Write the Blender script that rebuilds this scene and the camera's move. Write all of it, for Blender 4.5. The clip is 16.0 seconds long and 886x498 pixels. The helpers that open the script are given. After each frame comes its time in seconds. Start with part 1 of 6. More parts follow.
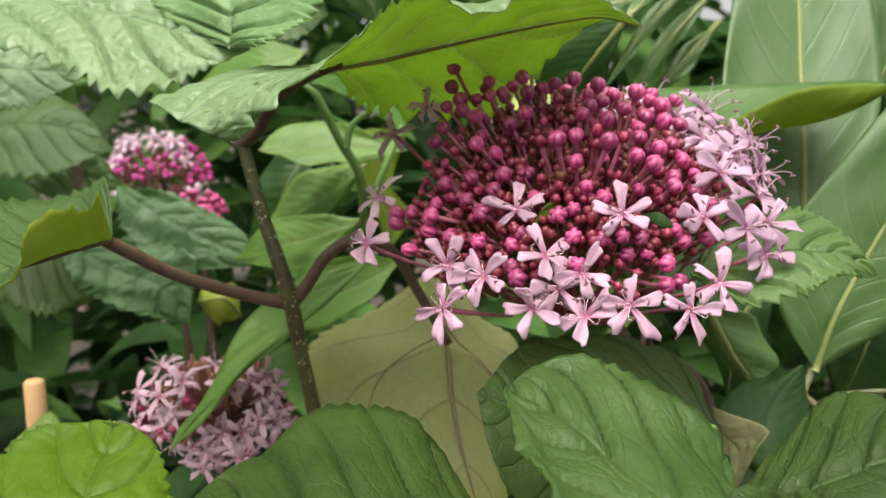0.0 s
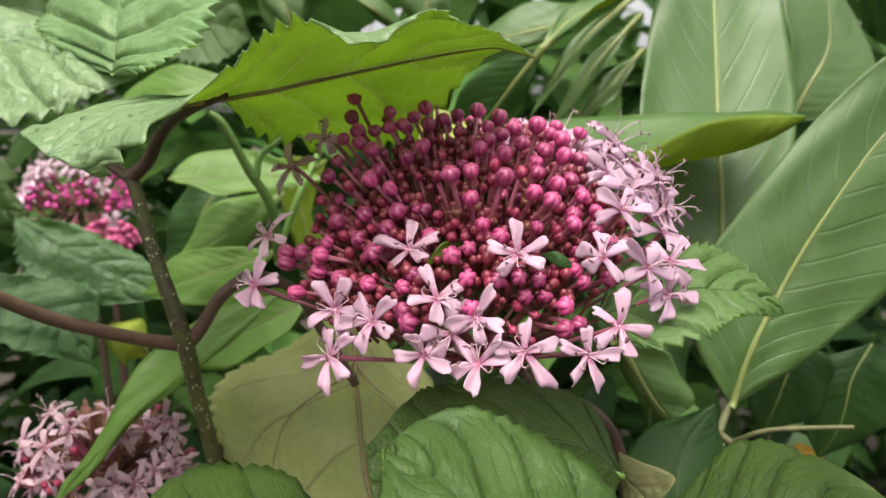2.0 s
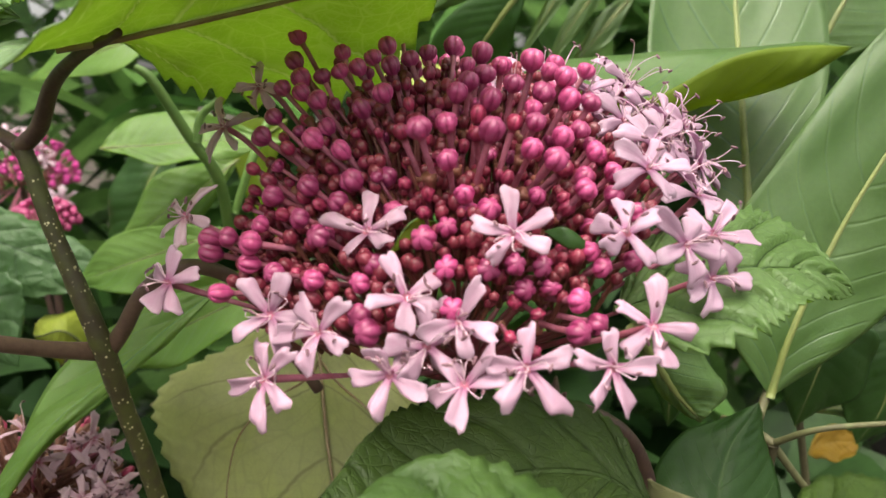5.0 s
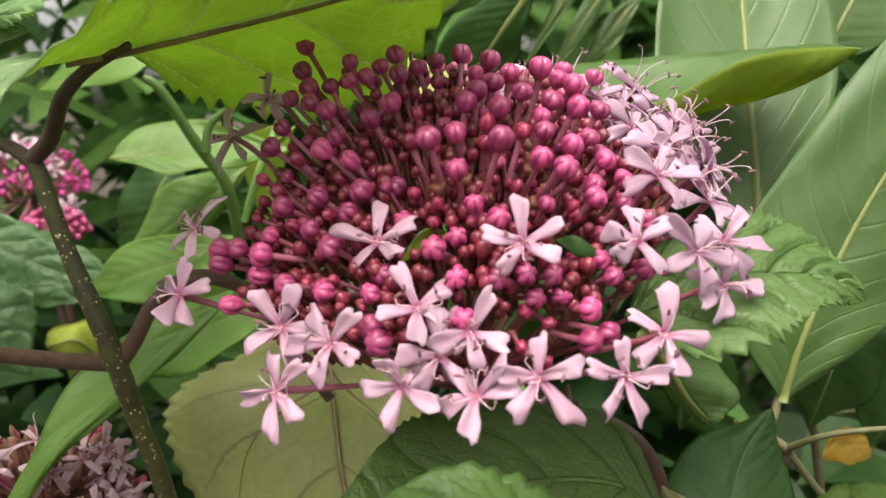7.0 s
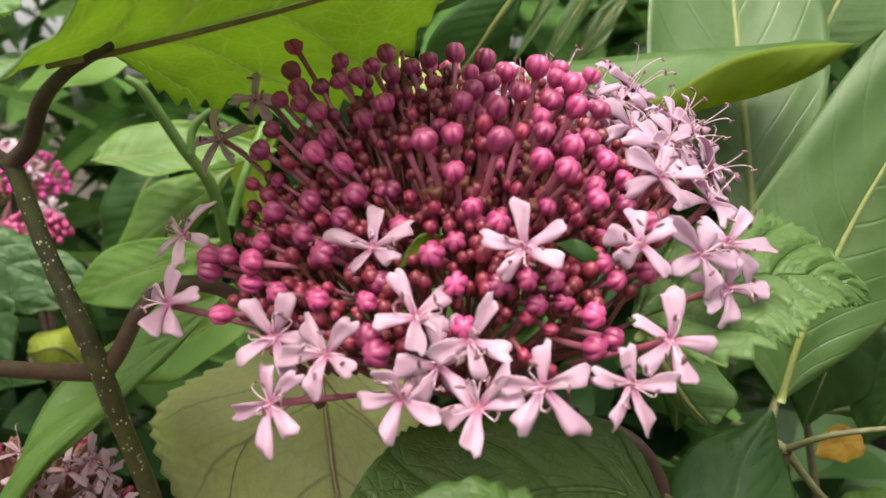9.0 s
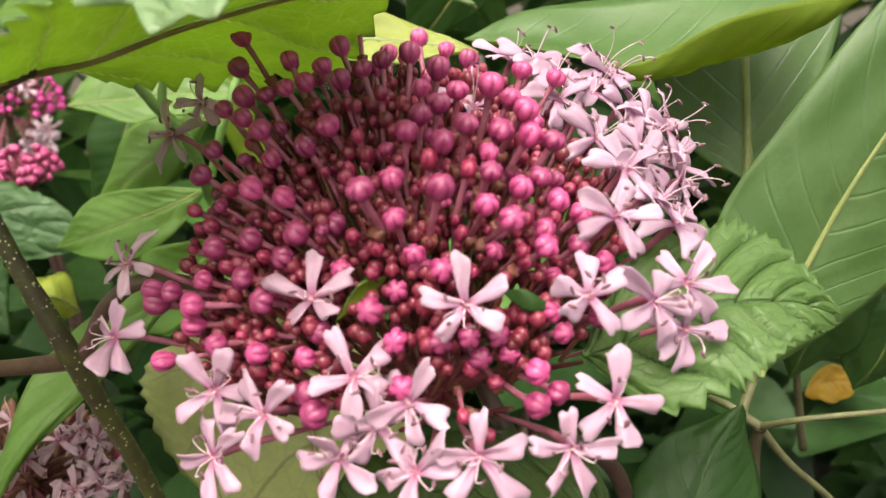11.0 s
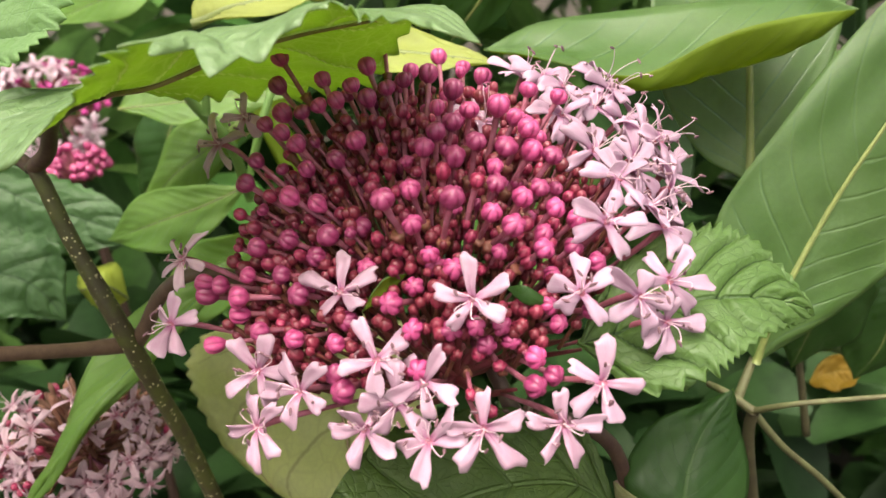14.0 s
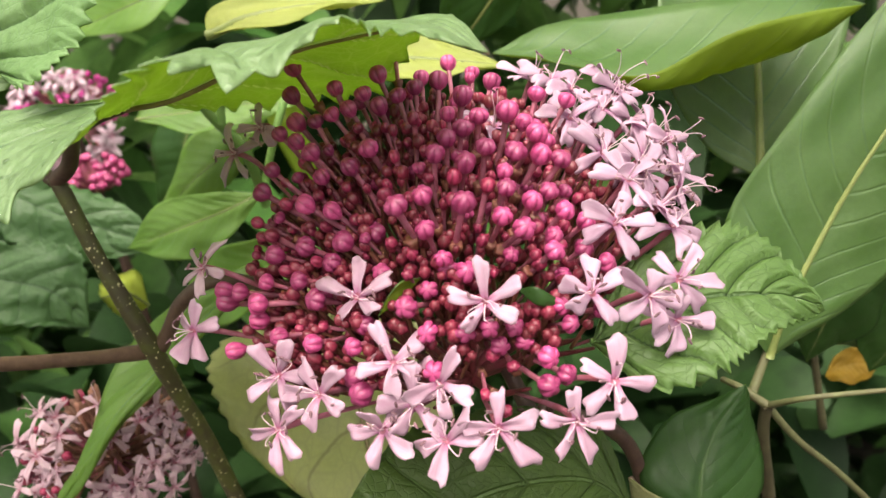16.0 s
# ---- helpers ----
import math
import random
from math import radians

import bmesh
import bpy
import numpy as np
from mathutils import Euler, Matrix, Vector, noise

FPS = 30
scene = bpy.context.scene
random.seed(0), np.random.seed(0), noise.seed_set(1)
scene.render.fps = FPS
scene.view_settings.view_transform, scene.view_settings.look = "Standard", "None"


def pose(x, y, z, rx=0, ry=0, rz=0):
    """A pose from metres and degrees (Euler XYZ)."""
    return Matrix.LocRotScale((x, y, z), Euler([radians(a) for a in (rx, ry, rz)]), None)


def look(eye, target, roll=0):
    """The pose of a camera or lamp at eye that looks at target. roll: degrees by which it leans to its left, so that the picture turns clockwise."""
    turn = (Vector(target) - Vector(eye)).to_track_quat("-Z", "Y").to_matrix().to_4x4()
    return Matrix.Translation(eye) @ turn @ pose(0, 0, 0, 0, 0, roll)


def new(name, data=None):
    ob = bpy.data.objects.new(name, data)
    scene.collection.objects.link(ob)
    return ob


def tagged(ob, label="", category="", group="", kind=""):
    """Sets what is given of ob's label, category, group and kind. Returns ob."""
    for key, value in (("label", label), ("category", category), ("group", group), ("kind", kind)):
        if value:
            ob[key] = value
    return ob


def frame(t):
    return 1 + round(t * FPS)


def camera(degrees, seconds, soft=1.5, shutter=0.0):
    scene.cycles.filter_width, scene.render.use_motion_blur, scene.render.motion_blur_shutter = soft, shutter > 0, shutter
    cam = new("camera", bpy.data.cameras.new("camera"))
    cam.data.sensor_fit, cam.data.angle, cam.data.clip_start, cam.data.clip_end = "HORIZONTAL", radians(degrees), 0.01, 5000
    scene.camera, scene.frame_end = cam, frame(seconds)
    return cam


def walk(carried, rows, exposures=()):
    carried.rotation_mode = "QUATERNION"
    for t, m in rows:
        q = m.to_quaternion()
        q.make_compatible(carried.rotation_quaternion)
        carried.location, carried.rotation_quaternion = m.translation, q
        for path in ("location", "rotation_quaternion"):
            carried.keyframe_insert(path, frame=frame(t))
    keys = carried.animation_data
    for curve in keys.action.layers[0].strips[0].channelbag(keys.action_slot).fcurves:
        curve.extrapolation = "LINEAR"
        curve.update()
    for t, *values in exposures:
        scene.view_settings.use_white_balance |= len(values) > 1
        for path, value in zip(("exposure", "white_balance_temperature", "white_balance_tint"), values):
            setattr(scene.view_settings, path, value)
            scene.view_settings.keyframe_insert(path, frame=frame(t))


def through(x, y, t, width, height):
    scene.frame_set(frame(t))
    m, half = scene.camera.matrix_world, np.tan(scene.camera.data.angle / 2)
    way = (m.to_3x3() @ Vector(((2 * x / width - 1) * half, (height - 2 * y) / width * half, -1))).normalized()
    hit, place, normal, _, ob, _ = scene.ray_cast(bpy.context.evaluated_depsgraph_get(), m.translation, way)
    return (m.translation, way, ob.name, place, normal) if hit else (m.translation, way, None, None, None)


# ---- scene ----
# ---- camera ----
cam = camera(58.1, 16.0)
METRES, EYE, TILT, LEAN, TURN = 0.29, 1.05, -10.0, 0.0, 0.0
ROWS = [
    (0.0, 0.0, 0.0, 0.0, -0.0, 0.0, -0.0),
    (0.5, 0.003, -0.032, -0.0191, -0.44, 1.05, -1.4),
    (1.0, 0.0262, -0.0986, -0.0265, 0.2, 2.33, -2.43),
    (1.5, 0.0384, -0.0646, -0.0162, -0.31, 2.29, -1.65),
    (2.0, 0.0652, 0.0489, 0.0219, -3.54, 1.5, 0.45),
    (2.5, 0.0603, 0.1583, 0.0406, -4.95, -0.09, 1.92),
    (3.0, 0.0533, 0.2541, 0.0386, -6.03, -0.9, 1.63),
    (5.5, 0.1014, 0.258, 0.0439, -4.05, -1.39, 2.72),
    (6.0, 0.1047, 0.2517, 0.0471, -4.12, -1.47, 3.29),
    (6.5, 0.0912, 0.2543, 0.0452, -3.68, -1.34, 3.06),
    (7.0, 0.091, 0.2591, 0.0473, -3.87, -1.12, 3.07),
    (7.5, 0.0892, 0.2616, 0.0525, -4.05, -1.17, 3.02),
    (8.0, 0.0946, 0.2686, 0.0553, -4.33, -1.11, 3.28),
    (8.5, 0.0919, 0.2774, 0.0585, -4.6, -1.26, 3.68),
    (9.0, 0.0823, 0.2794, 0.0537, -5.02, -1.38, 3.63),
    (11.5, 0.1632, 0.3158, 0.2067, -2.13, -12.21, 4.89),
    (12.0, 0.1444, 0.2782, 0.2096, -0.11, -12.27, 4.35),
    (12.5, 0.1503, 0.2675, 0.2191, -0.63, -11.62, 4.51),
    (13.0, 0.1717, 0.2563, 0.2315, -1.27, -11.2, 5.01),
    (13.5, 0.1668, 0.2398, 0.2144, -1.19, -11.7, 4.58),
    (14.0, 0.1682, 0.2282, 0.2077, -1.12, -11.61, 4.57),
    (14.5, 0.1658, 0.2133, 0.206, -0.38, -10.88, 4.47),
    (15.0, 0.1613, 0.2394, 0.2081, -0.56, -11.15, 5.12),
    (15.5, 0.1752, 0.2234, 0.2158, -0.53, -11.43, 5.76),
    (16.0, 0.1705, 0.2133, 0.2149, -0.3, -11.6, 5.95),
]
walk(cam, [(t, pose(0, 0, EYE, TILT, LEAN, TURN) @ pose(METRES * x, METRES * y, METRES * z, 90 + pitch, roll, yaw)) for t, x, y, z, yaw, pitch, roll in ROWS],
     [(0.0, 0.74, 6700, 10), (1.5, 0.72, 6700, 10), (3.0, 0.80, 6900, 10), (9.0, 0.80, 6950, 10), (11.5, 0.97, 7100, 10), (16.0, 0.95, 7100, 10)])
# a close-up lens: the bloom is sharp, the leaves far behind are soft
cam.data.dof.use_dof, cam.data.dof.focus_distance, cam.data.dof.aperture_fstop = True, 0.228, 18.0

# ---- light: a bright overcast sky ----
SUN_UP, SUN_ROUND = 70.0, 190.0
world = bpy.data.worlds.new("overcast_sky")
scene.world = world
world.use_nodes = True
wn, wl = world.node_tree.nodes, world.node_tree.links
sky = wn.new("ShaderNodeTexSky")
sky.sky_type, sky.sun_disc = "NISHITA", False
sky.sun_elevation, sky.sun_rotation = radians(SUN_UP), radians(SUN_ROUND)
sky.air_density, sky.dust_density, sky.ozone_density = 1.0, 6.0, 0.6
wn["Background"].inputs["Strength"].default_value = 0.18
cloud = wn.new("ShaderNodeHueSaturation")
cloud.inputs["Saturation"].default_value = 0.18
wl.new(sky.outputs[0], cloud.inputs["Color"])
wl.new(cloud.outputs[0], wn["Background"].inputs["Color"])
sun = new("sun", bpy.data.lights.new("sun", "SUN"))
sun.data.energy, sun.data.angle, sun.data.color = 2.0, radians(60), (1.0, 0.94, 0.80)
sun.matrix_world = look((0, 0, 0), (-math.sin(radians(SUN_ROUND)) * math.cos(radians(SUN_UP)), -math.cos(radians(SUN_ROUND)) * math.cos(radians(SUN_UP)), -math.sin(radians(SUN_UP))))


# ---- materials ----
def tree(name):
    m = bpy.data.materials.new(name)
    m.use_nodes = True
    n = m.node_tree.nodes
    return m, n, m.node_tree.links, n["Principled BSDF"]


def math_node(n, l, op, a, b=None, c=None):
    k = n.new("ShaderNodeMath")
    k.operation = op
    for i, v in enumerate((a, b, c)):
        if v is None:
            continue
        if isinstance(v, (int, float)):
            k.inputs[i].default_value = v
        else:
            l.new(v, k.inputs[i])
    return k.outputs[0]


def mix_node(n, l, fac, a, b, kind="MIX"):
    k = n.new("ShaderNodeMix")
    k.data_type, k.blend_type = "RGBA", kind
    for i, v in ((0, fac), (6, a), (7, b)):
        if isinstance(v, (int, float)):
            k.inputs[i].default_value = v
        elif isinstance(v, tuple):
            k.inputs[i].default_value = (*v, 1)
        else:
            l.new(v, k.inputs[i])
    return k.outputs[2]


def noise_node(n, l, scale, detail=3.0, rough=0.55, vector=None):
    k = n.new("ShaderNodeTexNoise")
    k.inputs["Scale"].default_value, k.inputs["Detail"].default_value, k.inputs["Roughness"].default_value = scale, detail, rough
    if vector is None:
        vector = n.new("ShaderNodeTexCoord").outputs["Object"]
    l.new(vector, k.inputs["Vector"])
    return k.outputs["Fac"]


def smooth(n, l, value, lo, hi, to0=0.0, to1=1.0):
    k = n.new("ShaderNodeMapRange")
    k.interpolation_type = "SMOOTHSTEP"
    l.new(value, k.inputs[0])
    for i, v in enumerate((lo, hi, to0, to1)):
        k.inputs[i + 1].default_value = v
    return k.outputs[0]


def bump_node(n, l, height, strength, distance, normal=None):
    k = n.new("ShaderNodeBump")
    k.inputs["Strength"].default_value, k.inputs["Distance"].default_value = strength, distance
    l.new(height, k.inputs["Height"])
    if normal is not None:
        l.new(normal, k.inputs["Normal"])
    return k.outputs["Normal"]


def leaf_mat(name, col, col2, vein, veins=7.0, slope=1.6, rough=0.42, through=0.3, glow=None, rib=0.03, net=900.0, relief=0.6, vein_mix=0.7, spots=0.0, pucker=0.0, sheen=0.4, cross=0.0, wide=0.455):
    """A leaf's skin: blade colours, veins along its own u and v, a fine net of veins, and light that shines through."""
    m, n, l, p = tree(name)
    uv = n.new("ShaderNodeSeparateXYZ")
    l.new(n.new("ShaderNodeUVMap").outputs[0], uv.inputs[0])
    u, v = uv.outputs[0], uv.outputs[1]
    obj = n.new("ShaderNodeTexCoord").outputs["Object"]
    wob = noise_node(n, l, 60.0, 2.0, vector=obj)
    side = math_node(n, l, "ABSOLUTE", math_node(n, l, "SUBTRACT", v, 0.5))
    side = math_node(n, l, "MULTIPLY", side, 2.0)
    run = math_node(n, l, "SUBTRACT", math_node(n, l, "MULTIPLY", u, veins), math_node(n, l, "MULTIPLY", math_node(n, l, "POWER", side, 1.2), slope))
    run = math_node(n, l, "ADD", run, math_node(n, l, "MULTIPLY", math_node(n, l, "SUBTRACT", wob, 0.5), 0.14))
    frac = math_node(n, l, "FRACT", math_node(n, l, "ADD", run, 20.0))
    off = math_node(n, l, "ABSOLUTE", math_node(n, l, "SUBTRACT", frac, 0.5))
    lateral = smooth(n, l, off, wide, 0.497)
    dent = smooth(n, l, off, 0.30, 0.5)
    if cross > 0:
        at = n.new("ShaderNodeCombineXYZ")
        l.new(math_node(n, l, "MULTIPLY", run, 2.4), at.inputs[0])
        l.new(math_node(n, l, "MULTIPLY", side, cross), at.inputs[1])
        l.new(math_node(n, l, "MULTIPLY", math_node(n, l, "GREATER_THAN", v, 0.5), 7.0), at.inputs[2])
        mesh = n.new("ShaderNodeTexVoronoi")
        mesh.feature = "DISTANCE_TO_EDGE"
        mesh.inputs["Scale"].default_value, mesh.inputs["Randomness"].default_value = 1.25, 0.85
        l.new(at.outputs[0], mesh.inputs["Vector"])
        lateral = math_node(n, l, "MAXIMUM", lateral, smooth(n, l, mesh.outputs["Distance"], 0.0, 0.06, 0.28, 0.0))
        dent = math_node(n, l, "MAXIMUM", dent, smooth(n, l, mesh.outputs["Distance"], 0.0, 0.45, 0.5, 0.0))
    lateral = math_node(n, l, "MULTIPLY", lateral, smooth(n, l, side, 0.75, 1.0, 1.0, 0.15))
    midrib = smooth(n, l, side, rib * 0.5, rib * 1.4, 1.0, 0.0)
    vor = n.new("ShaderNodeTexVoronoi")
    vor.feature = "DISTANCE_TO_EDGE"
    vor.inputs["Scale"].default_value = net
    warp = n.new("ShaderNodeVectorMath")
    warp.operation = "ADD"
    jig = n.new("ShaderNodeTexNoise")
    jig.inputs["Scale"].default_value = 250.0
    l.new(obj, jig.inputs["Vector"])
    sc = n.new("ShaderNodeVectorMath")
    sc.operation = "SCALE"
    sc.inputs["Scale"].default_value = 0.0025
    l.new(jig.outputs["Color"], sc.inputs[0])
    l.new(obj, warp.inputs[0])
    l.new(sc.outputs[0], warp.inputs[1])
    l.new(warp.outputs[0], vor.inputs["Vector"])
    fine = smooth(n, l, vor.outputs["Distance"], 0.0, 0.12, 1.0, 0.0)
    blotch = smooth(n, l, noise_node(n, l, 38.0, 4.0, 0.6, obj), 0.32, 0.68)
    base = mix_node(n, l, blotch, col, col2)
    speck = smooth(n, l, noise_node(n, l, 420.0, 3.0, 0.6, obj), 0.35, 0.7)
    base = mix_node(n, l, math_node(n, l, "MULTIPLY", speck, 0.35), base, tuple(c * 0.72 for c in col))
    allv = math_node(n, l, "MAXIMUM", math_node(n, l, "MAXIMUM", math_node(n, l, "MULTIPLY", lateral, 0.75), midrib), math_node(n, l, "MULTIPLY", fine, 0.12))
    # a vein colour darker than the blade paints in the shade of sunken veins
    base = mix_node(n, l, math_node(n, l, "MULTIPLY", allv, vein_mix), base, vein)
    if spots > 0:
        rust = smooth(n, l, noise_node(n, l, 75.0, 5.0, 0.7, obj), 0.71, 0.76)
        base = mix_node(n, l, math_node(n, l, "MULTIPLY", rust, spots), base, (0.22, 0.1, 0.03))
    l.new(base, p.inputs["Base Color"])
    wear = smooth(n, l, noise_node(n, l, 130.0, 4.0, 0.6, obj), 0.3, 0.7, rough - 0.07, rough + 0.12)
    l.new(wear, p.inputs["Roughness"])
    p.inputs["Specular IOR Level"].default_value = sheen
    h = math_node(n, l, "ADD", math_node(n, l, "MULTIPLY", lateral, -1.0), math_node(n, l, "MULTIPLY", midrib, -1.0))
    h = math_node(n, l, "ADD", h, math_node(n, l, "MULTIPLY", fine, -0.15))
    h = math_node(n, l, "ADD", h, math_node(n, l, "MULTIPLY", noise_node(n, l, 160.0, 3.0, 0.6, obj), 0.4))
    if cross > 0:
        h = math_node(n, l, "SUBTRACT", h, math_node(n, l, "MULTIPLY", dent, 0.45))
    nrm = bump_node(n, l, h, relief, 0.0007)
    if pucker > 0:
        cells = n.new("ShaderNodeTexVoronoi")
        cells.feature = "DISTANCE_TO_EDGE"
        cells.inputs["Scale"].default_value = 135.0
        l.new(warp.outputs[0], cells.inputs["Vector"])
        nrm = bump_node(n, l, smooth(n, l, cells.outputs["Distance"], 0.0, 0.42), pucker, 0.0022, nrm)
    l.new(nrm, p.inputs["Normal"])
    t = n.new("ShaderNodeBsdfTranslucent")
    g = glow or tuple(min(1.0, c * 1.5) for c in col)
    l.new(mix_node(n, l, math_node(n, l, "MULTIPLY", allv, 0.85), mix_node(n, l, blotch, g, tuple(c * 0.82 for c in g)), vein), t.inputs["Color"])
    mx = n.new("ShaderNodeMixShader")
    mx.inputs[0].default_value = through
    l.new(p.outputs[0], mx.inputs[1])
    l.new(t.outputs[0], mx.inputs[2])
    l.new(mx.outputs[0], n["Material Output"].inputs["Surface"])
    return m


def skin_mat(name, col, col2, rough=0.4, scale=300.0, relief=0.3, vary=0.25, through=0.0, coat=0.0, specks=None, distance=0.0004, crease_shade=None):
    """A plain plant skin or wood: two colours by noise, a shift from piece to piece, fine relief."""
    m, n, l, p = tree(name)
    obj = n.new("ShaderNodeTexCoord").outputs["Object"]
    mottled = smooth(n, l, noise_node(n, l, scale, 4.0, 0.6, obj), 0.3, 0.7)
    base = mix_node(n, l, mottled, col, col2)
    rnd = n.new("ShaderNodeObjectInfo").outputs["Random"]
    hsv = n.new("ShaderNodeHueSaturation")
    l.new(base, hsv.inputs["Color"])
    l.new(smooth(n, l, rnd, 0.0, 1.0, 1.0 - vary, 1.0 + vary), hsv.inputs["Value"])
    base = hsv.outputs["Color"]
    # shade between a bud's folds, painted as a darker colour along each crease
    if crease_shade:
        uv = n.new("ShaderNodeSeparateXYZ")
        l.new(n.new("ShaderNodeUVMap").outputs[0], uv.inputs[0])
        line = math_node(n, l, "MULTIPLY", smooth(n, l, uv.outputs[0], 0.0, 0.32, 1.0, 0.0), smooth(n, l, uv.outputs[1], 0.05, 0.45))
        base = mix_node(n, l, math_node(n, l, "MULTIPLY", line, 0.62), base, crease_shade)
    if specks:
        dv = n.new("ShaderNodeTexVoronoi")
        dv.inputs["Scale"].default_value = 560.0
        l.new(obj, dv.inputs["Vector"])
        dots = math_node(n, l, "MULTIPLY", smooth(n, l, dv.outputs["Distance"], 0.17, 0.28, 1.0, 0.0), smooth(n, l, noise_node(n, l, 170.0, 2.0, 0.6, obj), 0.45, 0.6))
        base = mix_node(n, l, dots, base, specks)
    l.new(base, p.inputs["Base Color"])
    p.inputs["Roughness"].default_value = rough
    p.inputs["Coat Weight"].default_value = coat
    p.inputs["Coat Roughness"].default_value = 0.12
    l.new(bump_node(n, l, noise_node(n, l, scale * 2.5, 4.0, 0.6, obj), relief, distance), p.inputs["Normal"])
    if through:
        t = n.new("ShaderNodeBsdfTranslucent")
        l.new(base, t.inputs["Color"])
        mx = n.new("ShaderNodeMixShader")
        mx.inputs[0].default_value = through
        l.new(p.outputs[0], mx.inputs[1])
        l.new(t.outputs[0], mx.inputs[2])
        l.new(mx.outputs[0], n["Material Output"].inputs["Surface"])
    return m


def petal_mat(name, root, blade, edge, rough=0.45, through=0.3):
    """A petal: deeper pink at its root, pale blade, faint long veins."""
    m, n, l, p = tree(name)
    uv = n.new("ShaderNodeSeparateXYZ")
    l.new(n.new("ShaderNodeUVMap").outputs[0], uv.inputs[0])
    u, v = uv.outputs[0], uv.outputs[1]
    obj = n.new("ShaderNodeTexCoord").outputs["Object"]
    c = mix_node(n, l, smooth(n, l, u, 0.0, 0.42), root, blade)
    side = math_node(n, l, "MULTIPLY", math_node(n, l, "ABSOLUTE", math_node(n, l, "SUBTRACT", v, 0.5)), 2.0)
    c = mix_node(n, l, math_node(n, l, "MULTIPLY", smooth(n, l, side, 0.1, 0.5, 1.0, 0.0), 0.14), c, root)
    c = mix_node(n, l, math_node(n, l, "MULTIPLY", smooth(n, l, u, 0.8, 1.0), 0.6), c, edge)
    wave = math_node(n, l, "SINE", math_node(n, l, "MULTIPLY", v, 44.0))
    c = mix_node(n, l, smooth(n, l, wave, 0.4, 1.0, 0.0, 0.1), c, root)
    blot = smooth(n, l, noise_node(n, l, 500.0, 3.0, 0.6, obj), 0.35, 0.7)
    c = mix_node(n, l, math_node(n, l, "MULTIPLY", blot, 0.25), c, edge)
    hsv = n.new("ShaderNodeHueSaturation")
    l.new(c, hsv.inputs["Color"])
    l.new(smooth(n, l, n.new("ShaderNodeObjectInfo").outputs["Random"], 0.0, 1.0, 0.85, 1.12), hsv.inputs["Value"])
    c = hsv.outputs["Color"]
    l.new(c, p.inputs["Base Color"])
    p.inputs["Roughness"].default_value = rough
    h = math_node(n, l, "ADD", math_node(n, l, "MULTIPLY", wave, 0.12), noise_node(n, l, 900.0, 3.0, 0.6, obj))
    l.new(bump_node(n, l, h, 0.35, 0.0003), p.inputs["Normal"])
    t = n.new("ShaderNodeBsdfTranslucent")
    l.new(c, t.inputs["Color"])
    mx = n.new("ShaderNodeMixShader")
    mx.inputs[0].default_value = through
    l.new(p.outputs[0], mx.inputs[1])
    l.new(t.outputs[0], mx.inputs[2])
    l.new(mx.outputs[0], n["Material Output"].inputs["Surface"])
    return m


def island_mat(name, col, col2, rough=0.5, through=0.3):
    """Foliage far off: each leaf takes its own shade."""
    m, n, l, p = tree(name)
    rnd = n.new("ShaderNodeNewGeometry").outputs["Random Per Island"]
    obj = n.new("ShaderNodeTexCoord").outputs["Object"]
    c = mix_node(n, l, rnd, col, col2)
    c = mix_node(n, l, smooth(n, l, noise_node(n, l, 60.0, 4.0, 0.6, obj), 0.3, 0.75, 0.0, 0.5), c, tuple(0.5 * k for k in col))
    l.new(c, p.inputs["Base Color"])
    p.inputs["Roughness"].default_value = rough
    p.inputs["Specular IOR Level"].default_value = 0.22
    l.new(bump_node(n, l, noise_node(n, l, 90.0, 3.0, 0.6, obj), 0.4, 0.002), p.inputs["Normal"])
    t = n.new("ShaderNodeBsdfTranslucent")
    l.new(c, t.inputs["Color"])
    mx = n.new("ShaderNodeMixShader")
    mx.inputs[0].default_value = through
    l.new(p.outputs[0], mx.inputs[1])
    l.new(t.outputs[0], mx.inputs[2])
    l.new(mx.outputs[0], n["Material Output"].inputs["Surface"])
    return m


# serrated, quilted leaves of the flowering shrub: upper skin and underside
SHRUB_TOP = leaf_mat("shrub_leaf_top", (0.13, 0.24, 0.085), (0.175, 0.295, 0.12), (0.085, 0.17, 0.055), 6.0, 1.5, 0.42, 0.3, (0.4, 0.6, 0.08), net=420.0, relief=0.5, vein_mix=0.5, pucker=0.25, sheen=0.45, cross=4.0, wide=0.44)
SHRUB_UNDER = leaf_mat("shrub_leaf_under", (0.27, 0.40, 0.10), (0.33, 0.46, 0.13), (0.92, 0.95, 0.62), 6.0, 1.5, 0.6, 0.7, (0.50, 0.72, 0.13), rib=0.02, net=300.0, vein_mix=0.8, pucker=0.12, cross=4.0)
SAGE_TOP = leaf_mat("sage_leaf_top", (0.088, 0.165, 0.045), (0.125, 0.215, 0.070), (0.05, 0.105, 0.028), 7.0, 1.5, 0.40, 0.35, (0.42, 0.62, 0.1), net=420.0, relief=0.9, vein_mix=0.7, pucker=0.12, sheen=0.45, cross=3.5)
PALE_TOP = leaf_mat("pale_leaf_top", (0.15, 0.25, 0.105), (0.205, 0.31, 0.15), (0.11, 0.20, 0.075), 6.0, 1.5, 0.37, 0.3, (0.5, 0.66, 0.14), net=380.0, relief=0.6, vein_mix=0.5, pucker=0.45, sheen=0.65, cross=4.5)
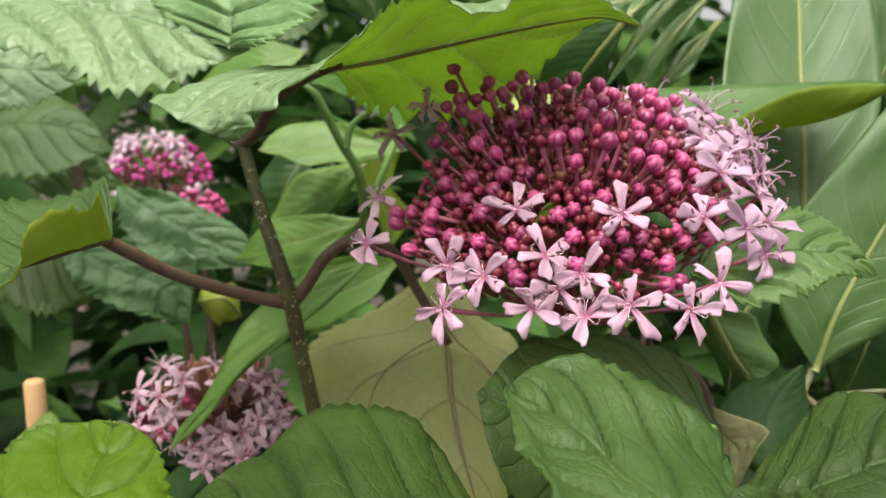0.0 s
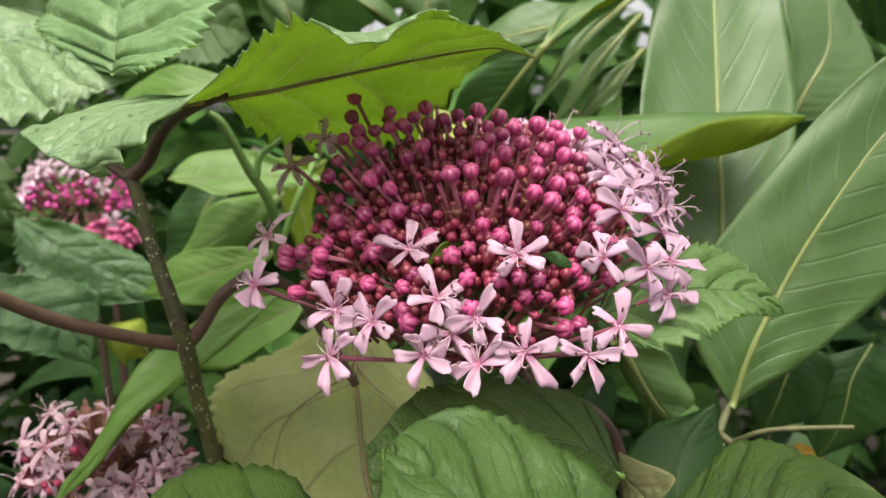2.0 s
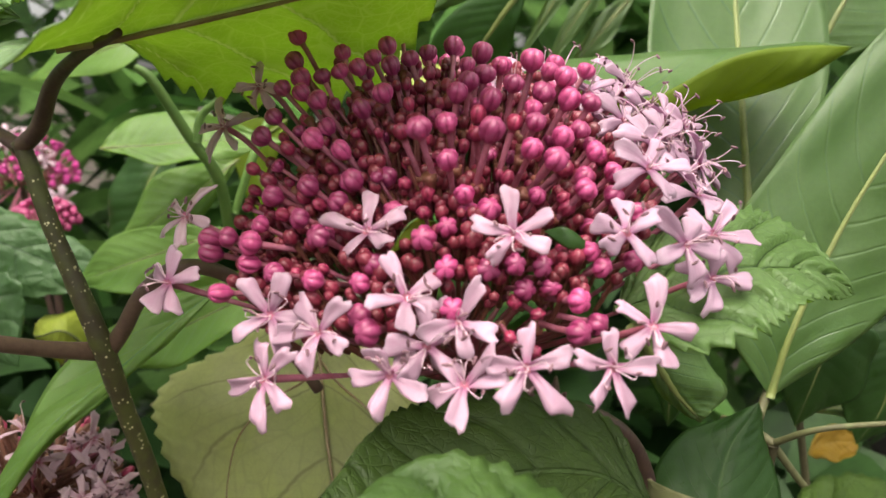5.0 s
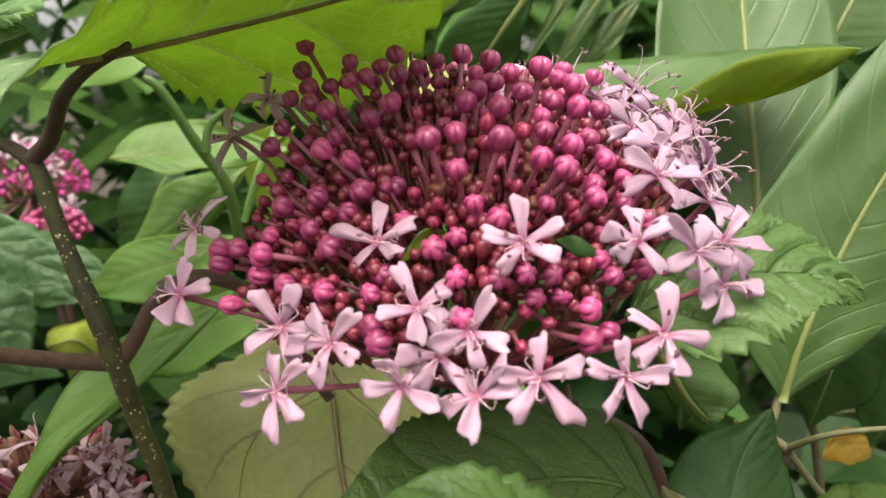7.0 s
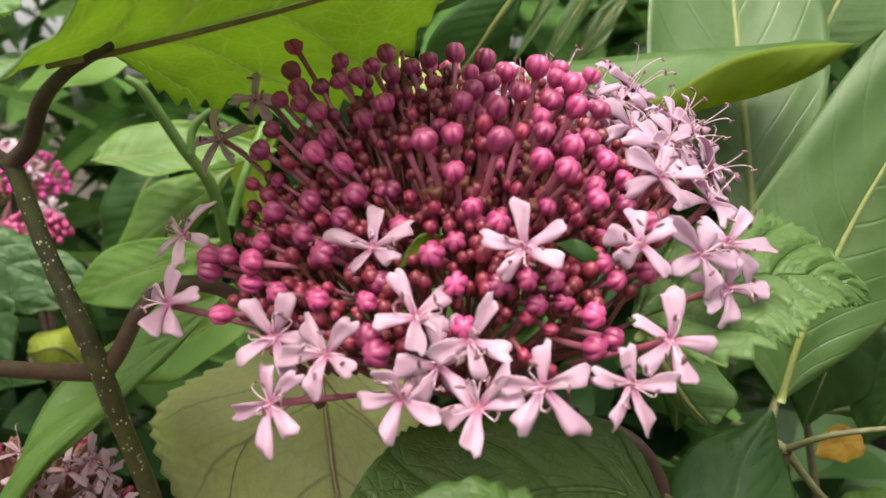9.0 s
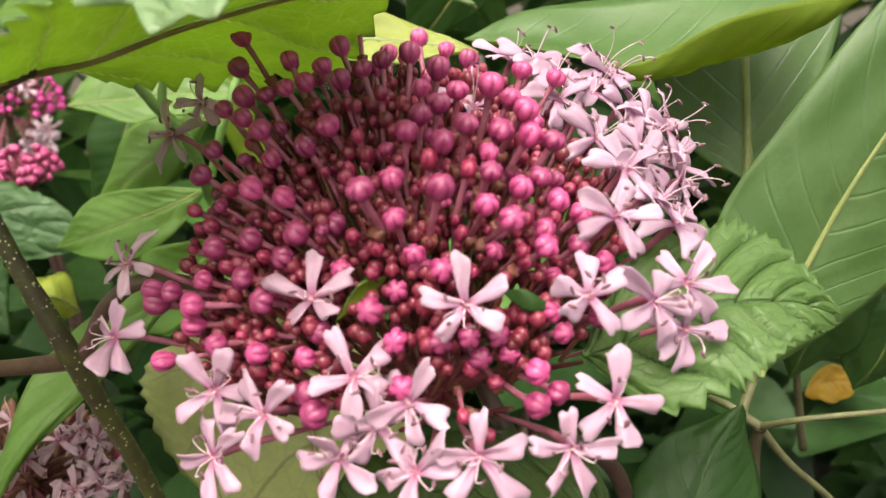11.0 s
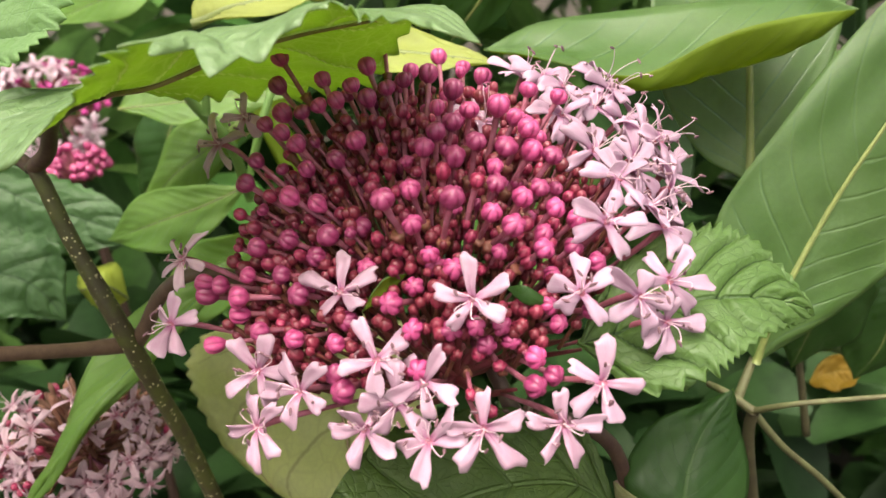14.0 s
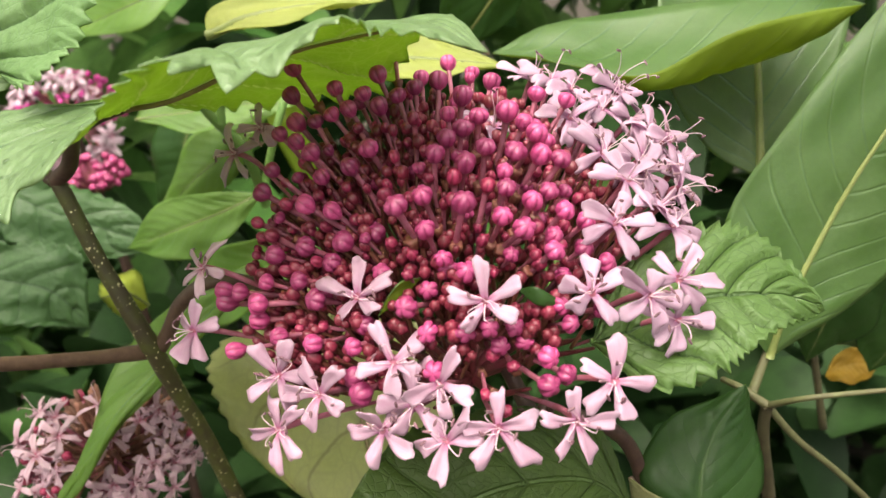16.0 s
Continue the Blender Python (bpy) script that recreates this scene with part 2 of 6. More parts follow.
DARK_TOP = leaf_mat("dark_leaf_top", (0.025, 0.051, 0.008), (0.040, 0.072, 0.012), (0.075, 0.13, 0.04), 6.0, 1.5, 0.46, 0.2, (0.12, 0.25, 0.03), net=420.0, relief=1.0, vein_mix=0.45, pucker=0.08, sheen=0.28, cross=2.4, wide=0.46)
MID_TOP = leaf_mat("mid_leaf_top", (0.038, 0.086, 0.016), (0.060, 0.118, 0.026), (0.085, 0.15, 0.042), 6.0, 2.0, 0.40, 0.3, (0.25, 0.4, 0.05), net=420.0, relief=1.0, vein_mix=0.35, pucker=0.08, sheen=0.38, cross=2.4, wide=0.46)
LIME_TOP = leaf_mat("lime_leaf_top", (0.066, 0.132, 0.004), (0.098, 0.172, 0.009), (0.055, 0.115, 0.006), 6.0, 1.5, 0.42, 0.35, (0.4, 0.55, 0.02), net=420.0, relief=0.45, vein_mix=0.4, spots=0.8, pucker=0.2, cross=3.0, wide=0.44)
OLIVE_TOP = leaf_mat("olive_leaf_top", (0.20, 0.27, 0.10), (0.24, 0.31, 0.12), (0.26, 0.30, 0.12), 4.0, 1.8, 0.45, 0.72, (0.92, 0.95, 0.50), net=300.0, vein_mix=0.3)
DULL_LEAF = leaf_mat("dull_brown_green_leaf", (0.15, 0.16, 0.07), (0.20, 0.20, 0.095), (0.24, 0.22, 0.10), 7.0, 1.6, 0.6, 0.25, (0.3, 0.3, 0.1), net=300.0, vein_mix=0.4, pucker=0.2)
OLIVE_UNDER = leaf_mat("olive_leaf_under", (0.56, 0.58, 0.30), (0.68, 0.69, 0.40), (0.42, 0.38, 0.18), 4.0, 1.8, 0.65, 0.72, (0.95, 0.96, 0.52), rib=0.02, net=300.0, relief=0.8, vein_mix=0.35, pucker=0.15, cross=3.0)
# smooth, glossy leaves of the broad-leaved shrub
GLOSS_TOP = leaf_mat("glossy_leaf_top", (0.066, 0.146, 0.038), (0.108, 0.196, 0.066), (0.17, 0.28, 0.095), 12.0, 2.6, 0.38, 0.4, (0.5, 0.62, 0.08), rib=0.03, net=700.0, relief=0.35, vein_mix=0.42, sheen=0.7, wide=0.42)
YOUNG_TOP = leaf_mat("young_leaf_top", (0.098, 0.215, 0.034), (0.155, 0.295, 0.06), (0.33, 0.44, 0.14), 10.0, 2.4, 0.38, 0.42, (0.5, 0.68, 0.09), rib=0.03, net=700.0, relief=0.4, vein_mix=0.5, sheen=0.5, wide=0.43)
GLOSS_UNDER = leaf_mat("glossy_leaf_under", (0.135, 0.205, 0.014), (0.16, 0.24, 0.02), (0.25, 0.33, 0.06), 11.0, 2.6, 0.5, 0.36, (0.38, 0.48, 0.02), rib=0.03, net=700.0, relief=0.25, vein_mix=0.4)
# for dark leaves; shade low behind the bloom is worked into this colour too
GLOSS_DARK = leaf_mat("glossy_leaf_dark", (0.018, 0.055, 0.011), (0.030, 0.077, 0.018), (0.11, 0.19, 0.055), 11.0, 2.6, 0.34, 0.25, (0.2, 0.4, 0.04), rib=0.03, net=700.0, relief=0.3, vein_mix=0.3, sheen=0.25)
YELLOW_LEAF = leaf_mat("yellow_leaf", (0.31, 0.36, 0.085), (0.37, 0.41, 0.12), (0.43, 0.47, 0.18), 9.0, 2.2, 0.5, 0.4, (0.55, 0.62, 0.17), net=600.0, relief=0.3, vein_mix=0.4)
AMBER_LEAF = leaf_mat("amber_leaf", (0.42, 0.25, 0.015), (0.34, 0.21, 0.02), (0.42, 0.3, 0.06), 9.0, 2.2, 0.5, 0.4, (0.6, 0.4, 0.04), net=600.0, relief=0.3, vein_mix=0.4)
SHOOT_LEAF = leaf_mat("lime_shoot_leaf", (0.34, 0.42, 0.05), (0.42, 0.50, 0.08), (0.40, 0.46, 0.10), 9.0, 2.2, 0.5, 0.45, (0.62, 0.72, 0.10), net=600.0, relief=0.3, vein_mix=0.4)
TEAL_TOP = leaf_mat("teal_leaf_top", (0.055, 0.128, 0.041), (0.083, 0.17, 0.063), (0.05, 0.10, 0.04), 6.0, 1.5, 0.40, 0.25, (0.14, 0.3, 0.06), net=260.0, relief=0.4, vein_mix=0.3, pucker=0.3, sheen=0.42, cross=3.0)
STEM = skin_mat("purple_brown_stem", (0.05, 0.025, 0.022), (0.075, 0.045, 0.03), 0.5, 220.0, 0.5, 0.1)
STEM_GREEN = skin_mat("green_brown_stem", (0.066, 0.076, 0.018), (0.045, 0.036, 0.018), 0.5, 120.0, 0.5, 0.1, specks=(0.72, 0.66, 0.40))
BARK = skin_mat("grey_brown_bark", (0.085, 0.08, 0.035), (0.055, 0.045, 0.022), 0.65, 150.0, 0.6, 0.1)
PETIOLE = skin_mat("brown_leaf_stalk", (0.085, 0.05, 0.035), (0.12, 0.075, 0.05), 0.5, 260.0, 0.4, 0.1)
GREEN_STALK = skin_mat("green_stalk", (0.10, 0.21, 0.045), (0.14, 0.25, 0.06), 0.5, 200.0, 0.3, 0.15)
TWIG = skin_mat("dull_twig", (0.115, 0.125, 0.05), (0.08, 0.075, 0.033), 0.6, 180.0, 0.5, 0.1)
OLIVE_VEIN = skin_mat("brown_olive_vein", (0.34, 0.26, 0.14), (0.27, 0.19, 0.10), 0.6, 200.0, 0.3, 0.1, 0.2)
YELLOW_RIB = skin_mat("pale_rib", (0.18, 0.215, 0.06), (0.14, 0.175, 0.05), 0.5, 200.0, 0.3, 0.1)
BUD = skin_mat("bud_skin", (0.52, 0.085, 0.235), (0.37, 0.038, 0.145), 0.38, 330.0, 0.55, 0.3, 0.16, 0.34, crease_shade=(0.23, 0.016, 0.075))
BUD_MAGENTA = skin_mat("magenta_bud_skin", (0.62, 0.06, 0.33), (0.52, 0.05, 0.26), 0.36, 330.0, 0.4, 0.25, 0.15, 0.2)
# young and inner buds: darker red, with the dome's inner shade mixed into it
BUD_DEEP = skin_mat("young_shaded_bud_skin", (0.40, 0.04, 0.115), (0.26, 0.024, 0.06), 0.4, 420.0, 0.3, 0.25, 0.08, 0.22, crease_shade=(0.14, 0.012, 0.03))
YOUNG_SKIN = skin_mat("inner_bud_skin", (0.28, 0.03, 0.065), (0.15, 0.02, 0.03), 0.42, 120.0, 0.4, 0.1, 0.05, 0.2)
TUBE = skin_mat("bud_tube", (0.54, 0.19, 0.29), (0.36, 0.10, 0.14), 0.45, 160.0, 0.3, 0.25, 0.25)
CALYX = skin_mat("red_brown_calyx", (0.22, 0.055, 0.055), (0.17, 0.075, 0.035), 0.5, 400.0, 0.4, 0.25)
BRANCH = skin_mat("red_branch", (0.20, 0.03, 0.05), (0.13, 0.035, 0.025), 0.5, 300.0, 0.4, 0.2)
PETAL = petal_mat("pink_petal", (0.46, 0.155, 0.30), (0.555, 0.345, 0.46), (0.60, 0.43, 0.53))
PETAL_LILAC = petal_mat("lilac_petal", (0.48, 0.19, 0.36), (0.60, 0.40, 0.53), (0.66, 0.50, 0.61), through=0.42)
PETAL_DULL = petal_mat("fading_petal", (0.46, 0.18, 0.26), (0.66, 0.46, 0.54), (0.70, 0.53, 0.60))
PETAL_PALE = petal_mat("pale_petal", (0.62, 0.30, 0.46), (0.80, 0.62, 0.72), (0.84, 0.72, 0.79))
FILAMENT = skin_mat("pale_filament", (0.80, 0.62, 0.68), (0.74, 0.50, 0.60), 0.5, 300.0, 0.1, 0.1, 0.2)
ANTHER = skin_mat("dark_anther", (0.13, 0.05, 0.08), (0.22, 0.12, 0.13), 0.6, 900.0, 0.4, 0.2)
RUSTY = skin_mat("withered_calyx", (0.17, 0.075, 0.05), (0.26, 0.125, 0.085), 0.7, 300.0, 0.5, 0.3)
WOOD = skin_mat("raw_wood", (0.52, 0.33, 0.16), (0.44, 0.26, 0.12), 0.6, 60.0, 0.5, 0.1)
SOIL = skin_mat("dark_soil", (0.03, 0.024, 0.017), (0.055, 0.042, 0.028), 0.95, 9.0, 1.0, 0.0, distance=0.02)
FAR_GREEN = island_mat("far_foliage", (0.05, 0.14, 0.03), (0.16, 0.30, 0.08))
# darker copy of the far foliage: shade in the hedge's gaps as colour
FAR_SHADED = island_mat("far_shaded_foliage", (0.012, 0.036, 0.010), (0.036, 0.084, 0.024))
WATER = skin_mat("water_drop", (0.9, 0.95, 0.9), (0.9, 0.95, 0.9), 0.03, 100.0, 0.0, 0.0)
WATER.node_tree.nodes["Principled BSDF"].inputs["Transmission Weight"].default_value = 1.0
WATER.node_tree.nodes["Principled BSDF"].inputs["IOR"].default_value = 1.33


# ---- builders ----
def under(ob, parent):
    """Makes ob a part of parent. Parts of a thing keep their places in the world."""
    ob.parent = parent
    if parent is not None and parent.parent is None:
        ob.matrix_parent_inverse = Matrix.Translation(-Vector(parent.location))


def part(name, me, material, parent, label="", kind=""):
    """One mesh object under a thing or under a part."""
    if isinstance(me, bmesh.types.BMesh):
        bm, me = me, bpy.data.meshes.new(name)
        bm.to_mesh(me)
        bm.free()
    for mt in material if isinstance(material, (list, tuple)) else [material]:
        if mt is not None and mt.name not in me.materials:
            me.materials.append(mt)
    ob = new(name, me)
    under(ob, parent)
    return tagged(ob, label=label, kind=kind)


def thing(name, at, label, category, group=""):
    """An Empty at the base of a thing."""
    e = new(name)
    e.location = at
    e.empty_display_size = 0.01
    return tagged(e, label, category, group)


def mesh_of(name, verts, faces, uvs=None, mats=None, smooth_faces=True):
    me = bpy.data.meshes.new(name)
    me.from_pydata([tuple(v) for v in verts], [], faces)
    if uvs is not None:
        lay = me.uv_layers.new(name="UVMap")
        idx = np.zeros(len(me.loops), dtype=np.int32)
        me.loops.foreach_get("vertex_index", idx)
        lay.data.foreach_set("uv", np.asarray(uvs, dtype=np.float32)[idx].ravel())
    if mats is not None:
        me.polygons.foreach_set("material_index", np.asarray(mats, dtype=np.int32))
    me.polygons.foreach_set("use_smooth", [smooth_faces] * len(me.polygons))
    me.update()
    return me


def spline(points, s):
    """Catmull-Rom through rows of points, at s in 0..1 (an array)."""
    p = np.asarray(points, dtype=float)
    k = len(p) - 1
    ext = np.concatenate([2 * p[:1] - p[1:2], p, 2 * p[-1:] - p[-2:-1]])
    x = np.clip(s * k, 0, k - 1e-9)
    i = x.astype(int)
    f = (x - i).reshape((-1,) + (1,) * (p.ndim - 1))
    a, b, c, d = ext[i], ext[i + 1], ext[i + 2], ext[i + 3]
    return 0.5 * (2 * b + (c - a) * f + (2 * a - 5 * b + 4 * c - d) * f**2 + (3 * b - a - 3 * c + d) * f**3)


def tube_mesh(name, points, radii, around=10, steps=24, knots=0.0, seed=1):
    """A tapered round stalk through points."""
    s = np.linspace(0, 1, steps)
    c = spline(points, s)
    r = np.interp(s, np.linspace(0, 1, len(radii)), radii)
    rng = np.random.default_rng(seed)
    tan = np.gradient(c, axis=0)
    tan /= np.linalg.norm(tan, axis=1)[:, None] + 1e-12
    up = np.array([0.3, 0.9, 0.2])
    verts, faces = [], []
    for j in range(steps):
        a = np.cross(tan[j], up)
        a /= np.linalg.norm(a) + 1e-12
        b = np.cross(tan[j], a)
        rj = r[j] * (1 + knots * rng.uniform(-1, 1))
        for q in range(around):
            w = 2 * math.pi * q / around
            verts.append(c[j] + rj * (math.cos(w) * a + math.sin(w) * b))
    for j in range(steps - 1):
        for q in range(around):
            q2 = (q + 1) % around
            faces.append((j * around + q, j * around + q2, (j + 1) * around + q2, (j + 1) * around + q))
    faces.append(tuple(range(around)))
    faces.append(tuple((steps - 1) * around + q for q in range(around)))
    return mesh_of(name, verts, faces)


def leaf(parent, rows, mats, label="", teeth=0, tooth=0.05, quilt=0.0, veins=8.0, slope=2.2, cross=4.0, wave=0.0, nu=48, nv=25, thick=0.0004, rib=0.0009, rib_mat=None, rib_from=0.0, seed=0, name="leaf", rib_side=1, ribs=()):
    """A leaf blade of real thickness: each row across it gives its two margins and its midrib, from the stalk to the tip.
    mats: upper skin, underside. The upper side is the one from which the first margin lies to the left of the way to the tip."""
    rows = np.asarray(rows, dtype=float)
    rng = np.random.default_rng(seed + 11)
    if teeth:
        nu = max(nu, 8 * teeth)
    s = np.linspace(0, 1, nu)
    net = spline(rows, s)
    le, mi, ri = net[:, 0], net[:, 1], net[:, 2]
    v = np.linspace(-1, 1, nv)
    v = np.sign(v) * np.abs(v) ** 0.9
    if teeth:
        ph = s * teeth + 0.3 * np.sin(s * 17 + seed)
        saw = (ph % 1.0)
        cut = 2.2 * tooth * (np.where(saw < 0.7, saw / 0.7, (1 - saw) / 0.3) - 0.5) * (0.6 + 0.8 * np.abs(np.sin(s * 9 + seed)))
    else:
        cut = np.zeros(nu)
    ve = v[None, :] * (1 + cut[:, None] * np.abs(v[None, :]) ** 5)
    p = mi[:, None] + ve[..., None] * ((ri - le) / 2)[:, None] + (ve**2)[..., None] * ((ri + le) / 2 - mi)[:, None]
    du, dv = np.gradient(p, axis=0), np.gradient(p, axis=1)
    nrm = np.cross(dv, du)
    nrm /= np.linalg.norm(nrm, axis=2)[..., None] + 1e-12
    av = np.abs(v)[None, :]
    run = s[:, None] * veins - slope * av**1.2
    puff = 1 - np.exp(-((np.abs((run % 1.0) - 0.5) - 0.5) / 0.085) ** 2)
    lane = np.floor(run)
    rung = av * cross + 0.5 * np.sin(lane * 2.4) + np.where(v[None, :] > 0, 0.37, 0.0)
    cell = 1 - 0.2 * np.exp(-((np.abs((rung % 1.0) - 0.5) - 0.5) / 0.16) ** 2)
    fine = np.zeros((nu, nv))
    size = np.linalg.norm(ri - le, axis=1)[:, None]
    for k in range(4):
        f1, f2, p1, p2 = rng.uniform(2, 6), rng.uniform(1.5, 4), rng.uniform(0, 6.28), rng.uniform(0, 6.28)
        fine += np.sin(f1 * 3 * s[:, None] + p1) * np.sin(f2 * 2 * v[None, :] + p2) / 4
    spine = 1 - np.exp(-((av / 0.07) ** 2))
    high = quilt * (puff * (0.55 + 0.45 * cell) * spine - 0.5) * (1 - 0.6 * av**4) + wave * fine * (0.3 + av**2)
    high = high * np.clip(size / (size.max() + 1e-9) * 2, 0, 1)
    p = p + nrm * high[..., None]
    top = p.reshape(-1, 3)
    low = (p - nrm * thick).reshape(-1, 3)
    n = nu * nv
    grid = np.arange(n).reshape(nu, nv)
    faces, mat = [], []
    for i in range(nu - 1):
        for j in range(nv - 1):
            a, b, c, d = int(grid[i, j]), int(grid[i, j + 1]), int(grid[i + 1, j + 1]), int(grid[i + 1, j])
            faces.append((a, b, c, d))
            mat.append(0)
            faces.append((a + n, d + n, c + n, b + n))
            mat.append(1)
    ring = list(grid[0, :]) + list(grid[1:, -1]) + list(grid[-1, -2::-1]) + list(grid[-2:0:-1, 0])
    for a, b in zip(ring, ring[1:] + ring[:1]):
        faces.append((int(b), int(a), int(a) + n, int(b) + n))
        mat.append(0)
    uv = np.stack(np.meshgrid(s, (v + 1) / 2, indexing="ij"), axis=2).reshape(-1, 2)
    me = mesh_of(name, np.concatenate([top, low]), faces, np.concatenate([uv, uv]), mat)
    ob = part(name, me, list(mats), parent, label)
    if rib > 0:
        k = max(0, int(rib_from * (nu - 1)))
        line = p[k:, nv // 2] - (nrm[k:, nv // 2] * (thick + 0.55 * rib if rib_side > 0 else 0.15 * rib))
        part("midrib", tube_mesh("midrib", line[:: max(1, len(line) // 24)], [rib, rib * 0.75, rib * 0.45, rib * 0.2], 8, 60), rib_mat or mats[1], ob)
    for s0, run_out, r in ribs:
        # raised side veins on the underside, one to each half
        for half in (-1, 1):
            line = []
            for q in np.linspace(0.02, 0.9, 12):
                i = (s0 + run_out * q**1.2) * (nu - 1)
                j = (nv - 1) * (0.5 + 0.5 * half * q ** (1 / 0.9))
                if i > nu - 2:
                    break
                a, c = int(i), min(int(j), nv - 2)
                f, g = i - a, j - c
                at = (p[a, c] * (1 - f) + p[a + 1, c] * f) * (1 - g) + (p[a, c + 1] * (1 - f) + p[a + 1, c + 1] * f) * g
                line.append(at - nrm[a, c] * (thick + 0.35 * r))
            if len(line) > 3:
                part("vein", tube_mesh("vein", line, [r, r * 0.7, r * 0.35], 6, 30), rib_mat or mats[1], ob)
    return ob


def stalk(parent, points, radii, material, name="stem", label="", around=12, steps=40, knots=0.0, seed=1):
    return part(name, tube_mesh(name, points, radii, around, steps, knots, seed), material, parent, label)


def ball_rows(name, profile, around, lobes=0.0, count=5, swirl=0.0):
    """A turned body: rows of (radius, height), with count folds that meet in narrow creases towards its top."""
    verts, faces, uvs = [], [], []
    for i, (r, z) in enumerate(profile):
        up = (i / (len(profile) - 1)) ** 0.28
        for q in range(around):
            w = 2 * math.pi * q / around + swirl * up / count
            d = (q * count / around) % 1.0
            d = min(d, 1 - d)
            g = 1 - lobes * up * math.exp(-((d / 0.16) ** 2)) + 0.2 * lobes * up * d
            verts.append((r * g * math.cos(w), r * g * math.sin(w), z))
            uvs.append((d * 2, i / (len(profile) - 1)))
    for i in range(len(profile) - 1):
        for q in range(around):
            q2 = (q + 1) % around
            faces.append((i * around + q, i * around + q2, (i + 1) * around + q2, (i + 1) * around + q))
    faces.append(tuple(reversed(range(around))))
    faces.append(tuple((len(profile) - 1) * around + q for q in range(around)))
    return mesh_of(name, verts, faces, uvs)


MM = 0.001
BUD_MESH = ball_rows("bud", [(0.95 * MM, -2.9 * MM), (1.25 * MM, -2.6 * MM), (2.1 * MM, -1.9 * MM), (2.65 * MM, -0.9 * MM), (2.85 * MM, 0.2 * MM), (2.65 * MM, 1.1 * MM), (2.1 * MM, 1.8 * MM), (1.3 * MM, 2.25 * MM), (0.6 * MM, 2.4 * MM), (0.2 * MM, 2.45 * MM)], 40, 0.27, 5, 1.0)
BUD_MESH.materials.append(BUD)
MAGENTA_MESH = BUD_MESH.copy()
MAGENTA_MESH.materials.clear()
MAGENTA_MESH.materials.append(BUD_MAGENTA)
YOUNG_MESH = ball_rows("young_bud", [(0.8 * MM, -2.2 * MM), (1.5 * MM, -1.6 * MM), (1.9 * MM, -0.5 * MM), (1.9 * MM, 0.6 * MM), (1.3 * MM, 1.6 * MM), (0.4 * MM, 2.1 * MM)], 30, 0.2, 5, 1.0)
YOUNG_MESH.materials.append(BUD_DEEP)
TUBE_MESHES = []
for bend in (-1.0, 0.2, 1.2):
    k = tube_mesh("bud_tube", [(0, 0, -2.2 * MM), (bend * 0.3 * MM, 0, -7 * MM), (bend * MM, 0.3 * MM, -15 * MM)], [0.9 * MM, 0.74 * MM, 0.8 * MM], 9, 9)
    k.materials.append(TUBE)
    TUBE_MESHES.append(k)
CALYX_MESH = ball_rows("calyx", [(0.5 * MM, -18.0 * MM), (1.1 * MM, -16.8 * MM), (1.5 * MM, -15.0 * MM), (1.9 * MM, -13.2 * MM), (1.1 * MM, -13.0 * MM)], 10, 0.2)
CALYX_MESH.materials.append(CALYX)


def toward(pos, way, spin=0.0, size=1.0):
    """A pose at pos whose z points along way."""
    q = Vector(way).to_track_quat("Z", "Y").to_matrix().to_4x4()
    return Matrix.Translation(pos) @ q @ pose(0, 0, 0, 0, 0, spin) @ Matrix.Scale(size, 4)


def bud(head, pos, way, spin, size, young=False, tube=True, body=None):
    b = new("bud", body or (YOUNG_MESH if young else BUD_MESH))
    under(b, head)
    b.matrix_basis = toward(pos, way, spin, size) @ Matrix.Diagonal((0.94 + 0.12 * math.sin(spin), 1.0, 0.98 + 0.12 * math.cos(spin * 1.7), 1))
    if tube:
        t = new("bud_tube", TUBE_MESHES[int(spin) % 3])
        t.parent = b
        c = new("calyx", CALYX_MESH)
        c.parent = b
    return b


